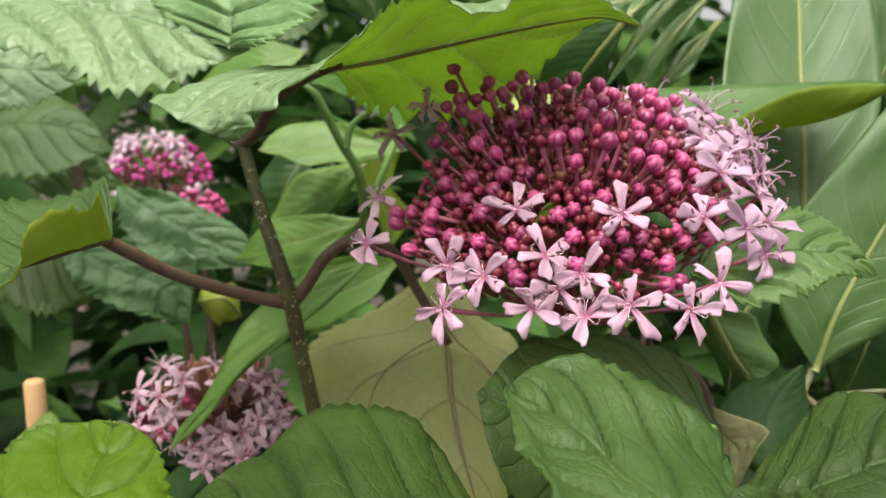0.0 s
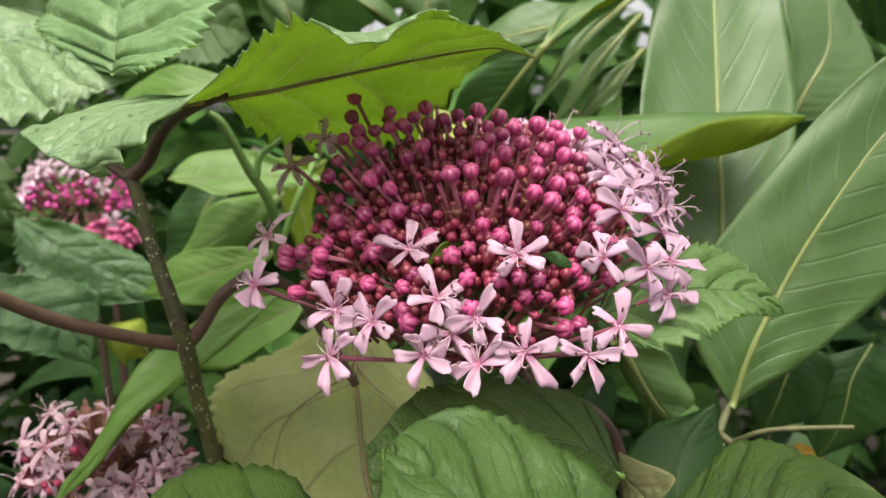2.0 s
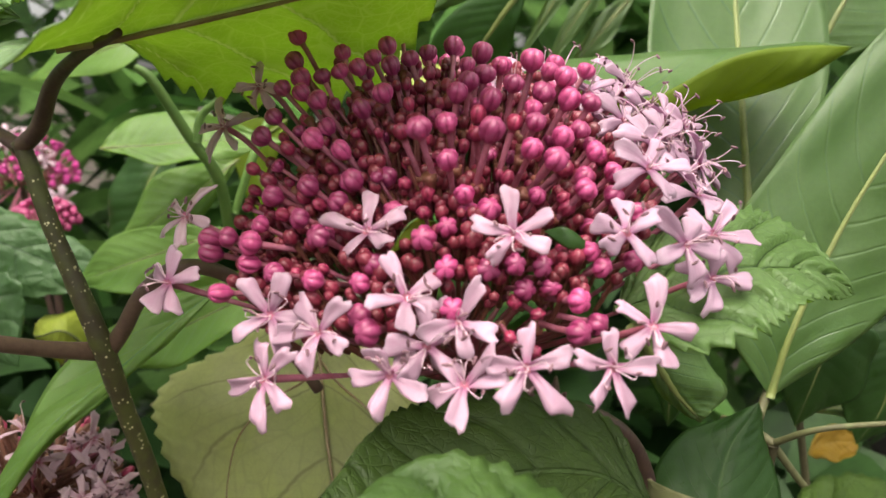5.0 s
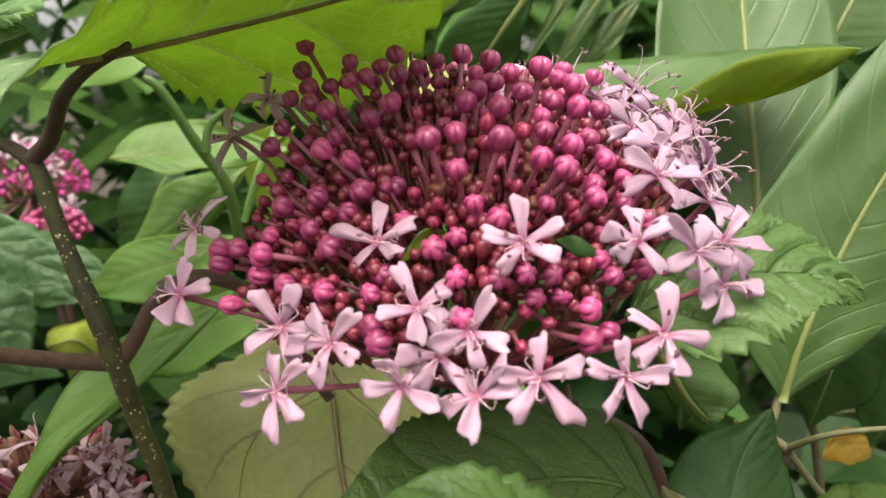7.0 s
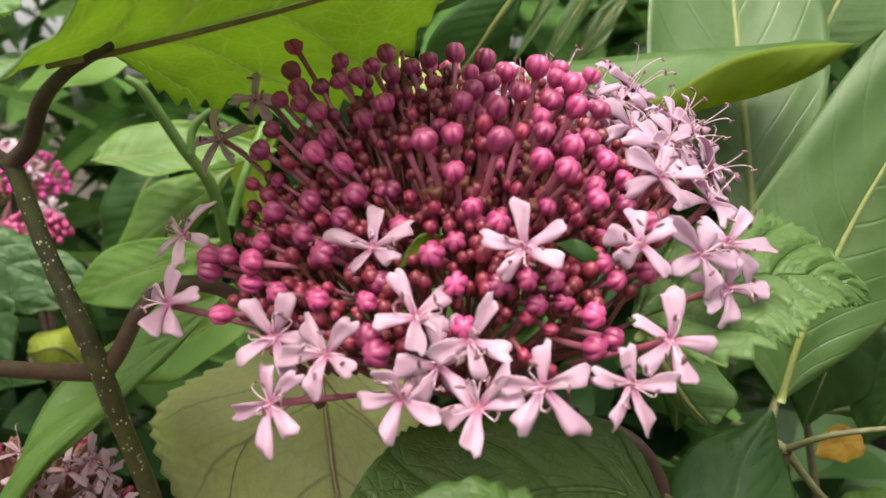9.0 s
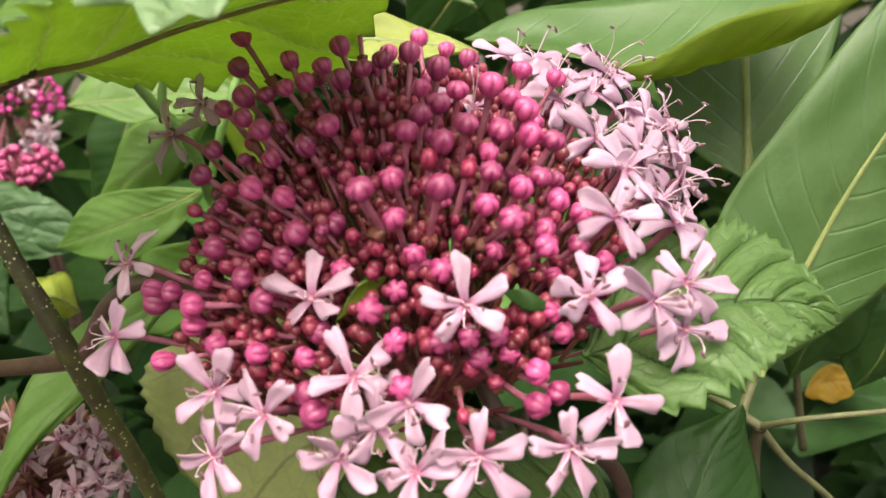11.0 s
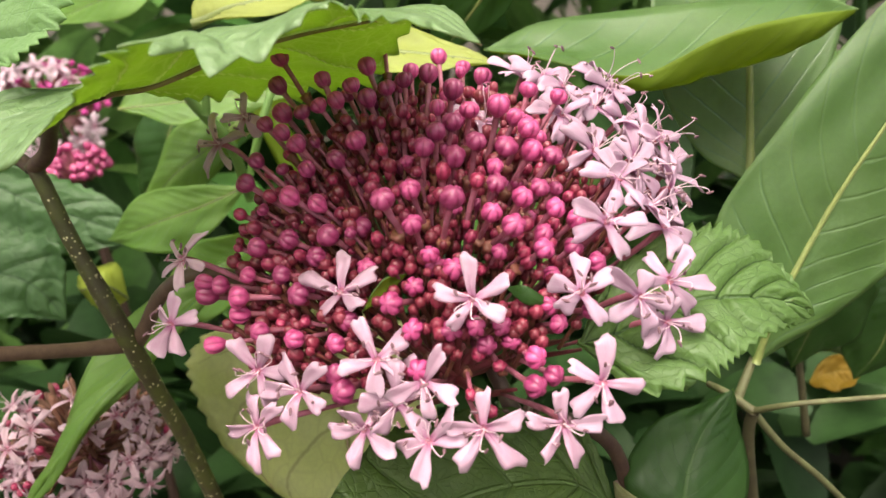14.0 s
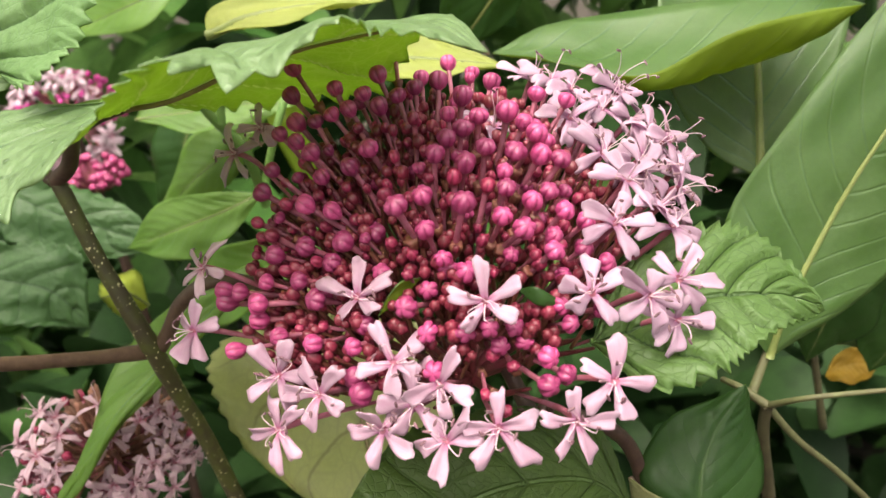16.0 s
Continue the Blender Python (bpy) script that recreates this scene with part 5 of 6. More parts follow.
leaf(shrub, [
    ((-0.1094, 0.3000, 1.0537), (-0.0888, 0.2720, 1.0462), (-0.0702, 0.2660, 1.0391)),
    ((-0.0845, 0.3150, 1.0626), (-0.0720, 0.2850, 1.0586), (-0.0534, 0.2480, 1.0506)),
    ((-0.0453, 0.3038, 1.0659), (-0.0413, 0.2938, 1.0649), (-0.0266, 0.2400, 1.0690)),
    ((-0.0375, 0.3500, 1.0530), (-0.0230, 0.2880, 1.0680), (-0.0150, 0.2340, 1.0775)),
    ((-0.0232, 0.3700, 1.0485), (-0.0070, 0.2980, 1.0724), (-0.0043, 0.2320, 1.0836)),
    ((0.0060, 0.3720, 1.0450), (0.0111, 0.2980, 1.0760), (0.0115, 0.2360, 1.0780)),
    ((0.0280, 0.3580, 1.0500), (0.0243, 0.2920, 1.0782), (0.0293, 0.2400, 1.0853)),
    ((0.0425, 0.3270, 1.0710), (0.0400, 0.2820, 1.0806), (0.0380, 0.2410, 1.0815)),
    ((0.0539, 0.2900, 1.0807), (0.0515, 0.2700, 1.0806), (0.0480, 0.2440, 1.0812)),
    ((0.0610, 0.2520, 1.0754), (0.0609, 0.2519, 1.0753), (0.0608, 0.2518, 1.0752))],
    (PALE_TOP, SHRUB_UNDER), 'big toothed leaf arching over the bloom, translucent from below', seed=51, teeth=22, tooth=0.09, quilt=0.0018, veins=6.0, slope=1.5, cross=5.0, wave=0.002, nu=150, nv=33, rib=0.0009, rib_mat=OLIVE_VEIN, rib_from=0.18)

drop_rng = np.random.default_rng(77)
lobe = next(c for c in shrub.children if c.name.startswith("leaf") and "arching" in c.get("label", ""))
spots = [v for v in lobe.data.vertices[: len(lobe.data.vertices) // 2] if v.co.x < -0.015 and v.co.y < 0.29]
for i in range(60):
    v = spots[int(drop_rng.integers(0, len(spots)))]
    r = drop_rng.uniform(0.0003, 0.0011)
    d = part("water_drop", ball_rows("water_drop", [(r * 0.9, -0.1 * r), (r, 0.15 * r), (r * 0.75, 0.5 * r), (r * 0.3, 0.68 * r)], 10), WATER, lobe)
    d.matrix_basis = toward(v.co, v.normal)

leaf(shrub, [
    ((-0.1129, 0.2680, 1.0061), (-0.1128, 0.2680, 1.0062), (-0.1127, 0.2680, 1.0063)),
    ((-0.1079, 0.2480, 1.0240), (-0.1164, 0.2660, 1.0061), (-0.1202, 0.2850, 1.0244)),
    ((-0.1078, 0.2400, 1.0200), (-0.1200, 0.2620, 1.0056), (-0.1292, 0.2920, 1.0212)),
    ((-0.1121, 0.2340, 1.0206), (-0.1250, 0.2580, 1.0042), (-0.1409, 0.2980, 1.0185)),
    ((-0.1182, 0.2290, 1.0176), (-0.1303, 0.2540, 1.0023), (-0.1522, 0.3000, 1.0170)),
    ((-0.1220, 0.2260, 1.0128), (-0.1353, 0.2500, 1.0007), (-0.1651, 0.3000, 1.0162)),
    ((-0.1239, 0.2220, 1.0042), (-0.1407, 0.2450, 0.9986), (-0.1771, 0.2950, 1.0155)),
    ((-0.1349, 0.2200, 0.9984), (-0.1500, 0.2400, 0.9991), (-0.1858, 0.2850, 1.0121)),
    ((-0.1655, 0.2350, 1.0018), (-0.1654, 0.2350, 1.0019), (-0.1653, 0.2350, 1.0020))],
    (MID_TOP, SHOOT_LEAF), 'folded toothed leaf with a bright underside rim', seed=52, teeth=13, tooth=0.022, quilt=0.0005, wave=0.002, rib=0.001, rib_mat=PETIOLE, nu=60)
leaf(shrub, [
    ((-0.0103, 0.4001, 0.9655), (-0.0004, 0.3920, 0.9656), (0.0092, 0.3976, 0.9633)),
    ((-0.0415, 0.4080, 0.9431), (0.0010, 0.3770, 0.9427), (0.0247, 0.3936, 0.9421)),
    ((-0.0673, 0.4080, 0.9276), (0.0025, 0.3620, 0.9345), (0.0356, 0.3822, 0.9287)),
    ((-0.0731, 0.4000, 0.9167), (0.0044, 0.3520, 0.9170), (0.0436, 0.3750, 0.9047)),
    ((-0.0580, 0.3850, 0.8920), (0.0077, 0.3400, 0.9008), (0.0408, 0.3600, 0.8852)),
    ((-0.0294, 0.3570, 0.8792), (0.0128, 0.3290, 0.8857), (0.0321, 0.3420, 0.8746)),
    ((0.0191, 0.3250, 0.8674), (0.0190, 0.3250, 0.8673), (0.0189, 0.3250, 0.8672))],
    (OLIVE_TOP, OLIVE_UNDER), 'large dull olive leaf hanging with its underside out', seed=53, teeth=18, tooth=0.015, quilt=0.0014, veins=4.0, slope=1.8, wave=0.006, rib=0.0008, rib_mat=OLIVE_VEIN, nu=60, nv=33, ribs=((0.14, 0.75, 0.0006),))

# ---- pale wrinkled leaves at the upper side, on a shoot of the same shrub ----
upper = thing("leaf_cluster", (-0.08, 0.345, 1.03), "cluster of pale wrinkled toothed leaves on a dark shoot", "leaves")

leaf(upper, [
    ((-0.2524, 0.3901, 1.1106), (-0.2525, 0.3900, 1.1105), (-0.2526, 0.3899, 1.1104)),
    ((-0.2358, 0.4200, 1.1341), (-0.2183, 0.3800, 1.1028), (-0.2077, 0.3500, 1.0813)),
    ((-0.1947, 0.4150, 1.1238), (-0.1825, 0.3750, 1.0989), (-0.1756, 0.3380, 1.0739)),
    ((-0.1613, 0.4000, 1.1108), (-0.1518, 0.3650, 1.0942), (-0.1505, 0.3300, 1.0651)),
    ((-0.1336, 0.3850, 1.0997), (-0.1274, 0.3520, 1.0880), (-0.1308, 0.3220, 1.0553)),
    ((-0.1112, 0.3700, 1.0892), (-0.1081, 0.3430, 1.0818), (-0.1087, 0.3200, 1.0588)),
    ((-0.0936, 0.3550, 1.0812), (-0.0921, 0.3380, 1.0770), (-0.0923, 0.3240, 1.0659)),
    ((-0.0788, 0.3351, 1.0738), (-0.0789, 0.3350, 1.0737), (-0.0790, 0.3349, 1.0736))],
    (PALE_TOP, SHRUB_UNDER), 'broad pale wrinkled leaf', seed=61, teeth=21, tooth=0.055, quilt=0.0036, veins=6.0, slope=1.5, cross=6.0, wave=0.003, nu=130, nv=33, rib=0.0011, rib_mat=GREEN_STALK)
leaf(upper, [
    ((-0.2971, 0.4601, 1.0727), (-0.2972, 0.4600, 1.0726), (-0.2973, 0.4599, 1.0725)),
    ((-0.2725, 0.4700, 1.0914), (-0.2638, 0.4520, 1.0728), (-0.2619, 0.4400, 1.0522)),
    ((-0.2354, 0.4660, 1.0860), (-0.2301, 0.4500, 1.0715), (-0.2288, 0.4380, 1.0506)),
    ((-0.2097, 0.4580, 1.0802), (-0.2070, 0.4490, 1.0702), (-0.2073, 0.4410, 1.0582)),
    ((-0.1952, 0.4501, 1.0701), (-0.1953, 0.4500, 1.0700), (-0.1954, 0.4499, 1.0699))],
    (PALE_TOP, SHRUB_UNDER), 'pale bluish wrinkled leaf with a wet sheen', seed=62, teeth=21, tooth=0.055, quilt=0.0014, veins=6.0, slope=1.5, cross=6.0, wave=0.003, nu=130, nv=33, rib=0.0011, rib_mat=GREEN_STALK)
leaf(upper, [
    ((-0.0839, 0.3221, 1.0737), (-0.0840, 0.3220, 1.0736), (-0.0841, 0.3219, 1.0735)),
    ((-0.1027, 0.3420, 1.0786), (-0.0843, 0.3250, 1.0791), (-0.0619, 0.2920, 1.0730)),
    ((-0.1194, 0.3550, 1.0896), (-0.0852, 0.3320, 1.0909), (-0.0482, 0.2970, 1.0819)),
    ((-0.1293, 0.3750, 1.1058), (-0.0881, 0.3520, 1.1113), (-0.0435, 0.3150, 1.1030)),
    ((-0.1180, 0.3950, 1.1347), (-0.0933, 0.3950, 1.1413), (-0.0562, 0.3900, 1.1361)),
    ((-0.0925, 0.4100, 1.1649), (-0.0926, 0.4100, 1.1648), (-0.0927, 0.4100, 1.1647))],
    (SHRUB_TOP, SHRUB_UNDER), 'rounded pale leaf with deep veins', seed=63, teeth=26, tooth=0.035, quilt=0.0036, veins=6.0, slope=1.5, cross=6.0, wave=0.003, nu=130, nv=33, rib=0.0011, rib_mat=GREEN_STALK)

# ---- shoot that carries the bloom ----
shoot = thing("blooming_shoot", (0.10, 0.27, 0.0), "shoot carrying the big bloom with dark wrinkled leaves", "shoot")

stalk(shoot, [(0.0595, 0.2920, 0.9785), (0.0638, 0.2800, 0.9710), (0.0686, 0.2730, 0.9640), (0.0804, 0.2760, 0.9614), (0.0921, 0.2800, 0.9526), (0.0999, 0.2840, 0.9385), (0.1040, 0.2840, 0.9158), (0.1078, 0.2850, 0.8858)], [0.0026, 0.0024, 0.0028, 0.0025, 0.0024, 0.0024, 0.0024, 0.0024], STEM, 'stem', 'dark purple-brown stem', around=14)
stalk(shoot, [(0.1078, 0.2850, 0.8858), (0.1118, 0.2850, 0.5858), (0.10, 0.27, -0.02)], [0.003, 0.004, 0.006], STEM, 'stem')
stalk(shoot, [(0.0686, 0.2730, 0.9640), (0.0664, 0.2710, 0.9678), (0.0626, 0.2670, 0.9721)], [0.0016, 0.0018, 0.0004], STEM, 'bract', '', steps=12)
stalk(shoot, [(0.0690, 0.2730, 0.9640), (0.0716, 0.2710, 0.9675), (0.0723, 0.2670, 0.9714)], [0.0016, 0.0018, 0.0004], STEM, 'bract', '', steps=12)
stalk(shoot, [(0.0684, 0.2720, 0.9643), (0.0699, 0.2700, 0.9694), (0.0721, 0.2770, 0.9721)], [0.0016, 0.0018, 0.0004], STEM, 'bract', '', steps=12)
stalk(shoot, [(0.0678, 0.2720, 0.9654), (0.0651, 0.2700, 0.9658), (0.0608, 0.2670, 0.9665)], [0.0016, 0.0018, 0.0004], STEM, 'bract', '', steps=12)
leaf(shoot, [
    ((0.0714, 0.1500, 0.9498), (0.0713, 0.1500, 0.9497), (0.0712, 0.1500, 0.9496)),
    ((0.0416, 0.1150, 0.9680), (0.0638, 0.1500, 0.9594), (0.0725, 0.1750, 0.9552)),
    ((0.0253, 0.1150, 0.9672), (0.0508, 0.1550, 0.9679), (0.0726, 0.1950, 0.9617)),
    ((0.0205, 0.1450, 0.9736), (0.0389, 0.1750, 0.9704), (0.0605, 0.2050, 0.9750)),
    ((0.0171, 0.1650, 0.9777), (0.0277, 0.1900, 0.9750), (0.0444, 0.2150, 0.9803)),
    ((0.0158, 0.1900, 0.9778), (0.0190, 0.1980, 0.9771), (0.0264, 0.2120, 0.9800)),
    ((0.0173, 0.2030, 0.9770), (0.0172, 0.2030, 0.9769), (0.0171, 0.2030, 0.9768))],
    (MID_TOP, SHRUB_UNDER), 'broad wrinkled green leaf under the bloom', seed=71, teeth=20, tooth=0.022, quilt=0.0032, veins=6.0, slope=2.0, cross=0.9, wave=0.005, nu=130, nv=33, rib=0.0009, rib_mat=GREEN_STALK)
leaf(shoot, [
    ((0.0929, 0.2550, 0.9433), (0.0928, 0.2550, 0.9432), (0.0927, 0.2550, 0.9431)),
    ((0.0769, 0.2350, 0.9399), (0.0792, 0.2580, 0.9525), (0.0857, 0.2700, 0.9611)),
    ((0.0500, 0.2250, 0.9409), (0.0545, 0.2500, 0.9583), (0.0606, 0.2680, 0.9728)),
    ((0.0234, 0.2150, 0.9363), (0.0293, 0.2380, 0.9570), (0.0321, 0.2620, 0.9727)),
    ((0.0136, 0.2220, 0.9522), (0.0152, 0.2340, 0.9618), (0.0212, 0.2500, 0.9695)),
    ((0.0104, 0.2350, 0.9633), (0.0103, 0.2350, 0.9632), (0.0102, 0.2350, 0.9631))],
    (DARK_TOP, SHRUB_UNDER), 'dark wet leaf with a toothed margin', seed=72, teeth=26, tooth=0.02, quilt=0.0006, veins=6.0, slope=1.5, cross=2.0, wave=0.002, nu=130, nv=33, rib=0.0009, rib_mat=GREEN_STALK)
leaf(shoot, [
    ((0.0929, 0.2620, 0.9485), (0.0928, 0.2620, 0.9484), (0.0927, 0.2620, 0.9483)),
    ((0.0965, 0.2550, 0.9488), (0.0942, 0.2560, 0.9418), (0.0934, 0.2620, 0.9406)),
    ((0.1053, 0.2450, 0.9476), (0.0981, 0.2500, 0.9378), (0.0937, 0.2550, 0.9323)),
    ((0.1007, 0.2400, 0.9431), (0.0960, 0.2450, 0.9323), (0.0927, 0.2500, 0.9278)),
    ((0.0950, 0.2450, 0.9217), (0.0949, 0.2450, 0.9216), (0.0948, 0.2450, 0.9215))],
    (DULL_LEAF, DULL_LEAF), 'small folded leaf showing its dull underside', seed=73, veins=6.0, rib=0.0008, rib_mat=PETIOLE, quilt=0.0006)
leaf(shoot, [
    ((0.0829, 0.2600, 0.9952), (0.0828, 0.2600, 0.9951), (0.0827, 0.2600, 0.9950)),
    ((0.0963, 0.2780, 1.0083), (0.0944, 0.2600, 0.9985), (0.0955, 0.2440, 0.9885)),
    ((0.1230, 0.2880, 1.0140), (0.1140, 0.2650, 1.0030), (0.1120, 0.2440, 0.9930)),
    ((0.1345, 0.2850, 1.0115), (0.1260, 0.2660, 1.0025), (0.1210, 0.2470, 0.9962)),
    ((0.1425, 0.2770, 1.0052), (0.1370, 0.2670, 1.0005), (0.1322, 0.2560, 0.9960)),
    ((0.1478, 0.2700, 0.9980), (0.1455, 0.2675, 0.9965), (0.1430, 0.2640, 0.9935)),
    ((0.1492, 0.2680, 0.9934), (0.1491, 0.2680, 0.9933), (0.1490, 0.2680, 0.9932))],
    (SAGE_TOP, SHRUB_UNDER), 'light green toothed leaf beside the bloom', seed=74, teeth=22, tooth=0.055, quilt=0.0030, veins=7.0, slope=1.5, cross=3.0, wave=0.002, nu=130, nv=33, rib=0.0009, rib_mat=GREEN_STALK)

# ---- leaves low in front ----
low = thing("low_leaves", (0.0, 0.21, 0.93), "low spreading wrinkled leaves of the shrub", "leaves")

leaf(low, [
    ((-0.0757, 0.1400, 0.9416), (-0.0758, 0.1400, 0.9415), (-0.0759, 0.1400, 0.9414)),
    ((-0.1051, 0.1500, 0.9443), (-0.0767, 0.1450, 0.9526), (-0.0519, 0.1500, 0.9439)),
    ((-0.1230, 0.1750, 0.9543), (-0.0831, 0.1650, 0.9573), (-0.0583, 0.1650, 0.9539)),
    ((-0.1170, 0.2050, 0.9590), (-0.0871, 0.1880, 0.9605), (-0.0679, 0.1850, 0.9575)),
    ((-0.1035, 0.2100, 0.9634), (-0.0900, 0.2050, 0.9639), (-0.0777, 0.2000, 0.9635)),
    ((-0.0916, 0.2080, 0.9656), (-0.0917, 0.2080, 0.9655), (-0.0918, 0.2080, 0.9654))],
    (LIME_TOP, SHRUB_UNDER), 'bright yellow-green leaf with rust spots', seed=81, teeth=26, tooth=0.034, quilt=0.0014, veins=6.0, slope=1.5, cross=4.0, wave=0.002, nu=130, nv=33, rib=0.0009, rib_mat=GREEN_STALK)
leaf(low, [
    ((0.0127, 0.1701, 0.9512), (0.0126, 0.1700, 0.9511), (0.0125, 0.1699, 0.9510)),
    ((0.0006, 0.1350, 0.9577), (0.0020, 0.1650, 0.9547), (0.0048, 0.2050, 0.9493)),
    ((-0.0099, 0.1350, 0.9577), (-0.0121, 0.1680, 0.9551), (-0.0081, 0.2220, 0.9591)),
    ((-0.0205, 0.1350, 0.9577), (-0.0253, 0.1700, 0.9560), (-0.0245, 0.2280, 0.9624)),
    ((-0.0310, 0.1400, 0.9579), (-0.0380, 0.1750, 0.9547), (-0.0390, 0.2280, 0.9602)),
    ((-0.0422, 0.1500, 0.9577), (-0.0501, 0.1800, 0.9528), (-0.0508, 0.2220, 0.9508)),
    ((-0.0538, 0.1650, 0.9540), (-0.0599, 0.1850, 0.9508), (-0.0610, 0.2100, 0.9494)),
    ((-0.0670, 0.1851, 0.9494), (-0.0671, 0.1850, 0.9493), (-0.0672, 0.1849, 0.9492))],
    (DARK_TOP, SHRUB_UNDER), 'dark green wrinkled leaf', seed=82, teeth=24, tooth=0.012, quilt=0.0028, veins=6.0, slope=1.5, cross=0.9, wave=0.002, nu=130, nv=33, rib=0.0009, rib_mat=GREEN_STALK)
leaf(low, [
    ((0.0653, 0.1700, 0.9542), (0.0652, 0.1700, 0.9541), (0.0651, 0.1700, 0.9540)),
    ((0.0843, 0.1950, 0.9605), (0.0783, 0.1750, 0.9587), (0.0727, 0.1600, 0.9533)),
    ((0.1008, 0.2100, 0.9653), (0.0935, 0.1800, 0.9621), (0.0848, 0.1550, 0.9549)),
    ((0.1186, 0.2200, 0.9695), (0.1123, 0.1850, 0.9658), (0.1054, 0.1550, 0.9559)),
    ((0.1367, 0.2150, 0.9641), (0.1346, 0.1900, 0.9597), (0.1280, 0.1650, 0.9518)),
    ((0.1551, 0.1900, 0.9522), (0.1550, 0.1900, 0.9521), (0.1549, 0.1900, 0.9520))],
    (DARK_TOP, SHRUB_UNDER), 'dark wrinkled leaf with sunken veins', seed=83, teeth=24, tooth=0.015, quilt=0.0028, veins=6.0, slope=1.5, cross=0.9, wave=0.002, nu=130, nv=33, rib=0.0009, rib_mat=GREEN_STALK)
leaf(low, [
    ((0.0800, 0.1400, 0.9613), (0.0799, 0.1400, 0.9612), (0.0798, 0.1400, 0.9611)),
    ((0.0666, 0.1300, 0.9607), (0.0706, 0.1400, 0.9661), (0.0809, 0.1550, 0.9678)),
    ((0.0545, 0.1350, 0.9626), (0.0646, 0.1500, 0.9665), (0.0730, 0.1650, 0.9678)),
    ((0.0571, 0.1600, 0.9649), (0.0570, 0.1600, 0.9648), (0.0569, 0.1600, 0.9647))],
    (DARK_TOP, SHRUB_UNDER), 'small dark wrinkled leaf', seed=84, teeth=26, tooth=0.034, quilt=0.0020, veins=6.0, slope=1.5, cross=2.0, wave=0.002, nu=130, nv=33, rib=0.0009, rib_mat=GREEN_STALK)
leaf(low, [
    ((-0.1986, 0.4000, 0.8684), (-0.1987, 0.4000, 0.8683), (-0.1988, 0.4000, 0.8682)),
    ((-0.2178, 0.4200, 0.8838), (-0.2176, 0.4000, 0.8774), (-0.2189, 0.3900, 0.8713)),
    ((-0.2394, 0.4100, 0.8660), (-0.2395, 0.4100, 0.8659), (-0.2396, 0.4100, 0.8658))],
    (MID_TOP, SHRUB_UNDER), '', seed=85, teeth=26, tooth=0.034, quilt=0.0005, veins=6.0, slope=2.0, cross=4.0, wave=0.002, nu=130, nv=33, rib=0.0009, rib_mat=GREEN_STALK)
stalk(low, [(-0.0154, 0.15, 0.90), (0.02, 0.20, 0.6), (0.0, 0.22, -0.02)], [0.002, 0.004, 0.006], STEM, 'stem')

# ---- wooden stake ----
stake_mesh = ball_rows("wooden_stake", [(0.0056, 0.0), (0.0060, 0.8634), (0.0058, 0.8939), (0.0050, 0.8954)], 14)
stake = part("wooden_stake", stake_mesh, WOOD, None)
stake.location = (-0.2360, 0.4400, 0.0)
tagged(stake, "pale raw wooden garden stake standing in soil", "stake")


# ---- the bloom: a dome of crimson buds with open pink flowers round its rim ----
HUB = Vector((0.0500, 0.2870, 0.9720))
bloom = thing("flower_head", HUB, "domed flower head of crimson buds ringed by open pink flowers", "flower", "flower heads")


def bud_group(buds, size, young=False):
    # buds of one branch of the bloom, each on its tube
    for i, b in enumerate(buds):
        way = (Vector(b) - Vector((0.0480, 0.2900, 0.9980))).normalized()
        way = (way + Vector((0, 0, 0.12))).normalized()
        rnd = random.Random(round(b[0] * 1e4) * 31 + round(b[2] * 1e4))
        way = (way + Vector((rnd.uniform(-0.14, 0.14), rnd.uniform(-0.14, 0.14), rnd.uniform(-0.1, 0.1)))).normalized()
        bud(bloom, Vector(b), way, rnd.uniform(0, 360), size * rnd.uniform(0.88, 1.1), young)


# the large buds of the outer layer
bud_group([(0.0043, 0.3269, 1.0660), (0.0034, 0.3214, 1.0585), (0.0361, 0.3377, 1.0672), (0.0179, 0.3156, 1.0604), (0.0361, 0.2550, 1.0408), (0.0427, 0.2588, 1.0415), (0.0425, 0.2565, 1.0333), (0.0525, 0.2546, 1.0399), (0.0616, 0.2548, 1.0353), (0.0663, 0.2508, 1.0331), (0.0360, 0.2475, 1.0171), (0.0113, 0.2716, 1.0383), (0.0202, 0.2680, 1.0282), (0.0283, 0.2722, 1.0281), (0.0168, 0.2660, 1.0234), (0.0077, 0.2637, 1.0201), (0.0122, 0.2586, 1.0165), (0.0111, 0.2509, 1.0080), (-0.0164, 0.2771, 1.0104), (-0.0108, 0.2724, 1.0149), (-0.0042, 0.2637, 1.0148), (-0.0112, 0.2591, 1.0041), (0.0023, 0.2538, 1.0094), (0.0229, 0.2401, 0.9985), (0.0216, 0.2475, 1.0077), (0.0692, 0.2415, 1.0028)], 1.0)
bud_group([(0.0686, 0.2392, 0.9963), (0.0755, 0.2457, 1.0090), (0.0406, 0.2455, 1.0107), (0.0498, 0.2448, 1.0100), (0.0556, 0.2440, 1.0110), (0.0618, 0.2451, 1.0101), (0.0579, 0.2456, 1.0049), (0.0736, 0.2525, 1.0259), (0.0835, 0.2643, 1.0282), (0.0472, 0.2594, 1.0205), (0.0635, 0.2595, 1.0410), (0.0732, 0.2709, 1.0512), (0.0596, 0.2666, 1.0500), (0.0667, 0.2797, 1.0557), (0.0736, 0.2691, 1.0459)], 1.0)
